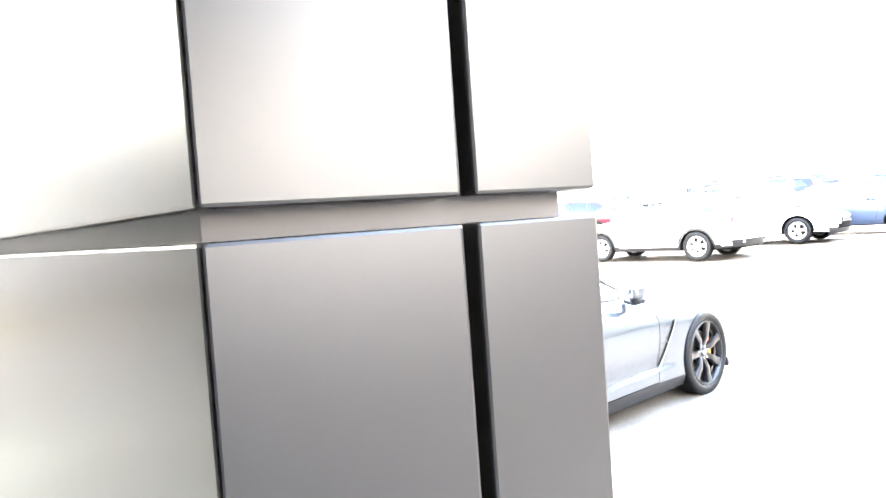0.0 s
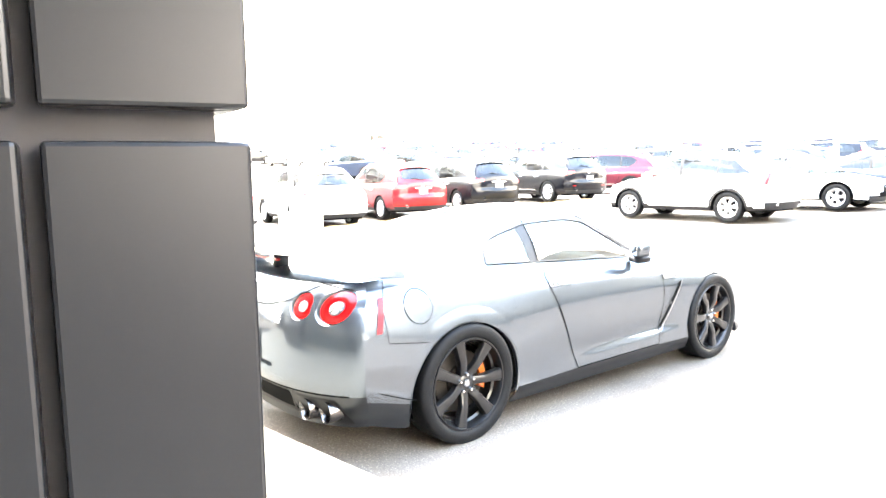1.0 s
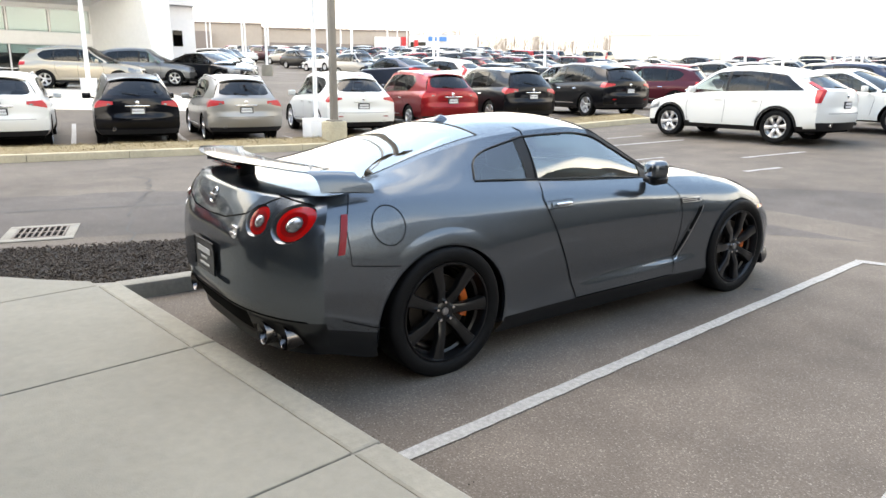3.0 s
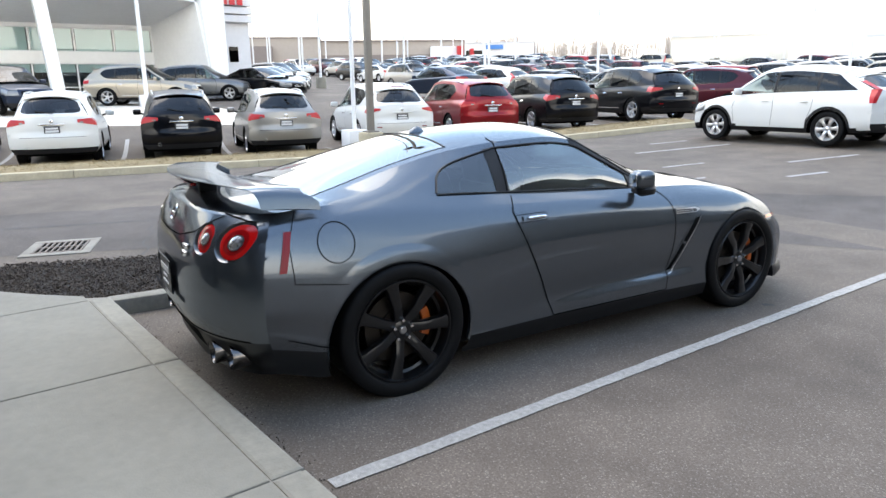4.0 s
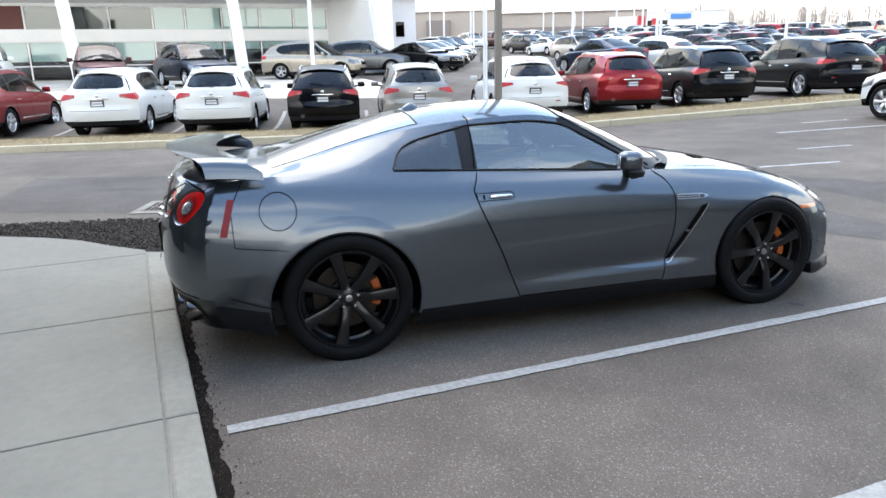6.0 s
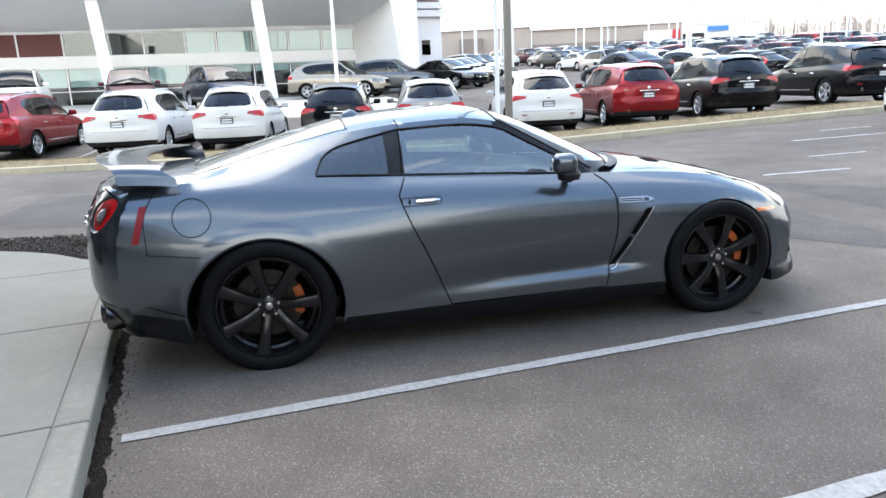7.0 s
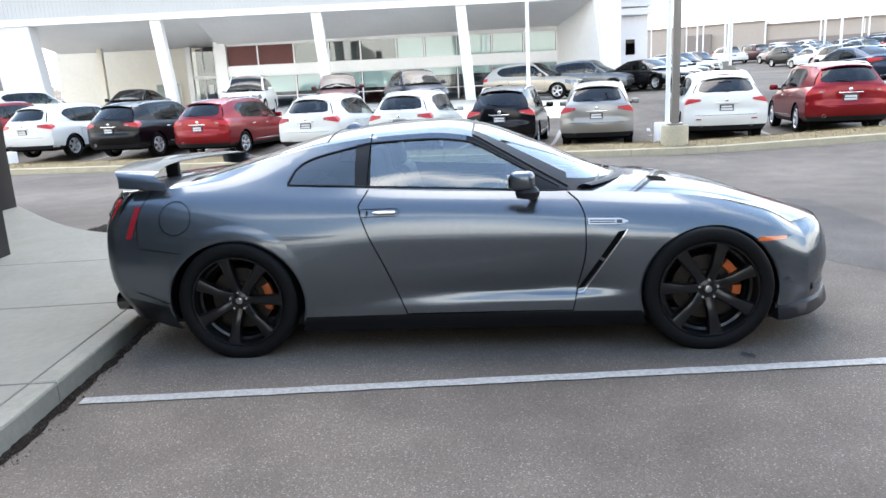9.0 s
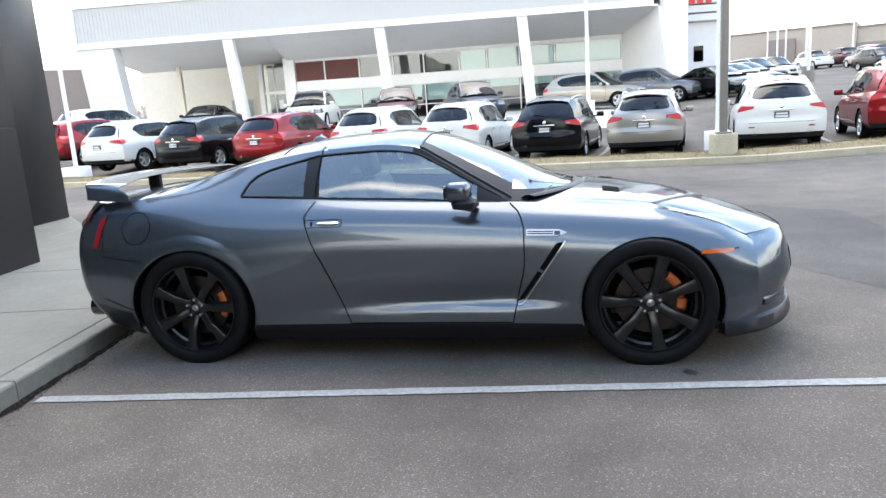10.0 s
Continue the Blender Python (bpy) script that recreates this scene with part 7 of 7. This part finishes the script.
    us = [-0.20, -0.13, -0.06, 0.0, 0.1, 0.2, 0.35, 0.5, 0.65, 0.8, 1.0]
    for flip in (False, True):
        if S["tail"] == "tall":
            g = grid(lambda u, v: wrap(max(min(u, 0.4), -0.14) * (0.45 + 0.55 * v), v, 0, 0.55, 0.86, ze + 0.02), [-0.12, -0.06, 0, 0.1, 0.2, 0.3, 0.4], spans(0, 1, 5))
            h = grid(lambda s, v: tuple(a + b for a, b in zip(hatch(s, v), (0.010, -0.012, 0))), spans(0.0, 0.13, 3), spans(0, 0.72, 5)) if not sed else None
            g = joined(g, h) if h else g
        else:
            z0, z1, x1 = (ze - 0.205, ze - 0.045, W * 0.56) if S["tail"] == "wide" else (ze - 0.20, ze - 0.06, W * 0.60)
            g = grid(lambda u, v: wrap(u, v, 0, x1, z0 + 0.075 * max(u, 0) + (0.10 if S["tail"] == "slim" else 0.35) * abs(min(u, 0)), z1 + 0.10 * max(0, -u) - 0.020 * max(u, 0)), us, spans(0, 1, 4))
        lamp = part("tail_lamp", facing_out(mirrored(g) if flip else g, (0, 0, 0.8)), LAMP_RED, car, "red tail lamp")
        if S["tail"] == "wide":
            h = grid(lambda u, v: wrap(0.66 + 0.20 * u, 0.25 + 0.25 * v, 0, x1, z0 + 0.03, z1, 0.014), spans(0, 1, 4), spans(0, 1, 3))
            part("reversing_lamp", facing_out(mirrored(h) if flip else h, (0, 0, 0.8)), CLEAR_LENS, lamp)
        zf = hull.edge(hull.y1)[1]

        def fw(u, v):
            z = zf - 0.20 + 0.17 * v + 0.02 * u
            if u < 0:
                return hull.side_x(hull.y1 + u, z + 0.03 * v) + 0.008, hull.y1 + u, z + 0.05 * abs(u) / 0.2
            xk = hull.side_x(hull.y1, z)
            x = xk - (xk - W * 0.52) * u
            return x, hull.front_y(x, z) + 0.008, z
        h = grid(fw, [-0.28, -0.2, -0.12, -0.05, 0, 0.15, 0.3, 0.5, 0.75, 1.0], spans(0, 1, 4))
        part("headlamp", facing_out(mirrored(h) if flip else h, (0, 0, 0.6)), CLEAR_LENS, car)
    # plate with a bright bar above it, exhaust, front grille
    zp = 0.82 if not sed else 0.72
    yp = hull.rear_y(0, zp)
    plate = part("licence_plate", box(-0.155, 0.155, yp - 0.020, yp + 0.01, zp - 0.075, zp + 0.075, 0.004), PLATE, car, "dealer plate")
    part("plate_bar", box(-0.12, 0.12, yp - 0.024, yp - 0.021, zp + 0.005, zp + 0.045), PLATE_BAR, plate)
    part("plate_bar", box(-0.13, 0.13, yp - 0.024, yp - 0.021, zp - 0.06, zp - 0.012), PLATE_BAR, plate)
    if not sed:
        zb = zp + 0.175
        part("badge", moved(lathe([(0.0, -0.012), (0.030, -0.012), (0.042, -0.006), (0.045, 0.0)], 16, "y"), Matrix.Translation((0, hull.rear_y(0, zb) - 0.004, zb))), CHROME, car)
    if kind != "crv":
        part("tailgate_bar", box(-0.26, 0.26, hull.rear_y(0, zp + 0.115) - 0.022, hull.rear_y(0, zp + 0.115), zp + 0.092, zp + 0.122, 0.01), CHROME if kind == "rogue" else PAINT_FAR, car)
    v, f = grid(lambda x, z: (x, hull.rear_y(x, z) - 0.003, z), spans(-W * 0.72, W * 0.72, 10), [zp - 0.17, zp - 0.163])
    part("tailgate_line", (v, f), DARK_HOLE, car)
    for x in ((-0.52,) if kind == "rogue" else (-0.55, 0.55)):
        y = hull.rear_y(x, 0.42) - 0.03
        tip = part("exhaust_tip", moved(lathe([(0.034, 0.12), (0.040, 0.1), (0.040, 0.0), (0.034, 0.0), (0.033, 0.1)], 16, "y"), Matrix.Translation((x, y, 0.42))), CHROME, car)
    for x in (-W * 0.62, W * 0.62):
        part("reflector", box(x - 0.09, x + 0.09, hull.rear_y(x, 0.56) - 0.010, hull.rear_y(x, 0.56) + 0.02, 0.548, 0.572), DARK_RED, car) if kind == "murano" else None
    zf = hull.edge(hull.y1)[1]
    part("grille", grid(lambda x, z: (x, hull.front_y(x, z) + 0.006, z), spans(-0.38, 0.38, 8), spans(zf - 0.22, zf - 0.05, 4)), DARK_HOLE, car)
    for k in range(2):
        part("grille_bar", box(-0.36, 0.36, hull.front_y(0.3, zf - 0.12) + 0.012, hull.front_y(0, zf - 0.12) + 0.012, zf - 0.17 + 0.06 * k, zf - 0.155 + 0.06 * k, 0.004), CHROME, car)
    part("lower_intake", grid(lambda x, z: (x, hull.front_y(x, z) + 0.006, z), spans(-0.5, 0.5, 8), spans(0.34, 0.46, 3)), DARK_HOLE, car)
    for y in S["wb"]:
        for sx in (1, -1):
            wheel(car, pose(sx * (W - 0.02 - 0.11), y, S["r"], 0, 0, 0 if sx > 0 else 180), S["r"], 0.22, S["r"] * 0.68, 5 if kind != "crv" else 6, RIM_SILVER, False, 0.1, (0.085, 0.12), 28)
    return car


COLORS = {"white": (0.63, 0.625, 0.595), "black": (0.003, 0.0036, 0.006), "silver": (0.27, 0.26, 0.245), "red": (0.205, 0.010, 0.014), "maroon": (0.075, 0.014, 0.020), "grey": (0.14, 0.145, 0.15),
          "blue": (0.022, 0.032, 0.055), "champagne": (0.36, 0.32, 0.26), "dark green": (0.02, 0.035, 0.03)}
KINDS = {"rogue": "small crossover", "murano": "rounded crossover", "crv": "small crossover", "sedan": "sedan", "wagon": "boxy SUV"}
STEM = {"rogue": "crossover", "murano": "crossover", "crv": "crossover", "sedan": "sedan", "wagon": "suv"}
MODELS = {}


def lighter(model, name):
    """A car far off: the same shape with its small parts joined."""
    ob = new(name)
    bins = {}
    for o in model.children_recursive:
        if o.type != "MESH":
            continue
        m, up = Matrix.Identity(4), o
        top = o
        while up != model:
            m = up.matrix_basis @ m
            top, up = up, up.parent
        mt = o.data.materials[0]
        if top.name.startswith("wheel") and top.type == "EMPTY":
            key = ("tyre" if mt == RUBBER else "rim", top.name)
        elif mt == PAINT_FAR:
            key = ("body", "")
        elif mt in (GLASS_DARK, GLASS):
            key = ("window", o.name)
        elif mt == LAMP_RED:
            key = ("tail_lamp", o.name)
        elif mt == INTERIOR:
            key = ("rear_bench", "")
        elif mt == CLEAR_LENS:
            key = ("headlamp", o.name)
        else:
            key = ("trim", mt.name)
        bins.setdefault(key, (mt, []))[1].append(([tuple(m @ v.co) for v in o.data.vertices], [tuple(f.vertices) for f in o.data.polygons]))
    for (nm, _), (mt, geos) in bins.items():
        if nm == "trim":
            geos = [max(geos, key=lambda q: max(p[0] for p in q[0]) - min(p[0] for p in q[0]))]
        if nm == "rim":
            mt = RIM_SILVER
        part(nm, joined(*geos), mt, ob, smooth=40)
    return ob


def park(kind, color, x, y, rz, where, group, lite=False):
    z = ground_z(x, y)
    m = pose(x, y, z, 0, 0, rz)
    key = (kind, lite)
    if key not in MODELS:
        ob = lighter(MODELS[(kind, False)], STEM[kind]) if lite else build_suv(STEM[kind], kind)
        MODELS[key] = ob
        ob.matrix_world = m
    else:
        ob = copy_thing(MODELS[key], m)
    tagged(ob, f"{color} {KINDS[kind]} {where}", "car", group)
    for o in (ob, *ob.children_recursive):
        o.color = (*COLORS[color], 1)
    return ob


# row behind the grass strip, tails to the lane
HEAD = math.degrees(math.atan2(0.987, 0.16))
for kind, color, px, py in (("murano", "black", -10.81, 14.34), ("rogue", "black", -11.38, 10.74), ("rogue", "red", -11.80, 8.14), ("murano", "white", -12.21, 5.57), ("rogue", "silver", -12.68, 2.63),
                            ("rogue", "black", -13.06, 0.27), ("rogue", "white", -13.46, -2.35), ("rogue", "white", -13.89, -4.94), ("rogue", "red", -14.41, -8.19), ("rogue", "black", -14.87, -11.06),
                            ("rogue", "white", -15.34, -14.03), ("rogue", "red", -16.6, -17.2)):
    back = 2.27 if kind == "rogue" else 2.35
    park(kind, color, px - back * 0.987, py + back * 0.16, HEAD, "parked tail out behind the grass strip", "cars in the row behind the grass strip")
park("murano", "maroon", -14.4, 19.6, 118, "parked at the far end of the row", "cars in the row behind the grass strip")
# white crossover and sedan on the near side of the lane
park("crv", "white", -5.37, 11.77, 91, "parked by the end of the grass strip", "cars by the lane")
park("sedan", "white", -4.5, 15.0, -89, "parked beside the white crossover", "cars by the lane")
park("sedan", "blue", -3.0, 18.0, -89, "parked beyond the white sedan", "cars by the lane")
for x, color in ((-10.4, "blue"), (-5.2, "black")):
    park("murano", color, x, 27.0, 91, "parked in the row beyond the sedans", "cars by the lane")
# cars in front of the showroom
for kind, color, x, y, rz, where in (("murano", "champagne", -29.0, 2.0, -26, "parked aslant before the showroom"), ("murano", "grey", -31.4, 4.9, -28, "parked behind the champagne crossover"),
                                     ("rogue", "maroon", -25.5, -6.6, -78, "facing the lot before the showroom"), ("rogue", "blue", -25.2, -3.2, -68, "facing the lot before the showroom"),
                                     ("wagon", "white", -25.6, -10.6, -80, "facing the lot before the showroom"), ("sedan", "black", -27.5, -16.8, -85, "by the showroom door"),
                                     ("sedan", "black", -30.6, 7.6, -60, "in the row beside the showroom"), ("sedan", "white", -33.6, 8.9, -60, "in the row beside the showroom"), ("sedan", "grey", -36.8, 10.2, -60, "in the row beside the showroom"),
                                     ("rogue", "silver", -40.0, 11.4, -60, "in the row beside the showroom"), ("rogue", "white", -46.0, 14.0, -75, "at the end of the side row"),
                                     ("rogue", "white", -24.0, -19.6, 60, "parked past the drive-through"), ("sedan", "grey", -22.5, -24.0, 60, "parked beyond the drive-through"), ("sedan", "black", -25.5, -26.0, 60, "parked beyond the drive-through")):
    park(kind, color, x, y, rz, where, "cars before the showroom")
# the far lot: rows that run away behind the lane
rnd = random.Random(7)
pick = ["white", "white", "silver", "black", "grey", "red", "blue", "maroon", "champagne", "white", "black", "silver"]
far = []
for row, (rx0, ry0, n, rz) in enumerate(((-24.5, 14.2, 8, 100), (-26.0, 24.0, 8, -80), (-20.5, 21.5, 3, 100), (-36.0, 21.5, 9, 100), (-41.5, 22.0, 9, -80), (-51.0, 24.0, 11, 100), (-56.5, 24.5, 11, -80),
                                          (-66.0, 24.0, 12, 100), (-72.0, 24.5, 12, -80), (-82.0, 27.0, 12, 100), (-14.0, 32.0, 9, 100), (-19.5, 33.0, 9, -80), (-10.0, 46.0, 8, 100), (-31.0, 46.0, 9, 100), (-25.0, 50.0, 8, -80))):
    for i in range(n):
        if row > 2 and rnd.random() < 0.08:
            continue
        step = 2.75
        x, y = rx0 + 0.16 * step * i + rnd.uniform(-0.25, 0.25), ry0 + step * i
        far.append((rnd.choice(["sedan", "sedan", "rogue", "sedan", "crv"] if row < 3 else ["rogue", "sedan", "sedan", "murano", "wagon", "crv", "rogue"]), rnd.choice(pick), x, y, rz + rnd.uniform(-2, 2)))
for kind, color, x, y, rz in far:
    park(kind, color, x, y, rz, "parked in the rows of the far lot", "cars in the far lot", True)
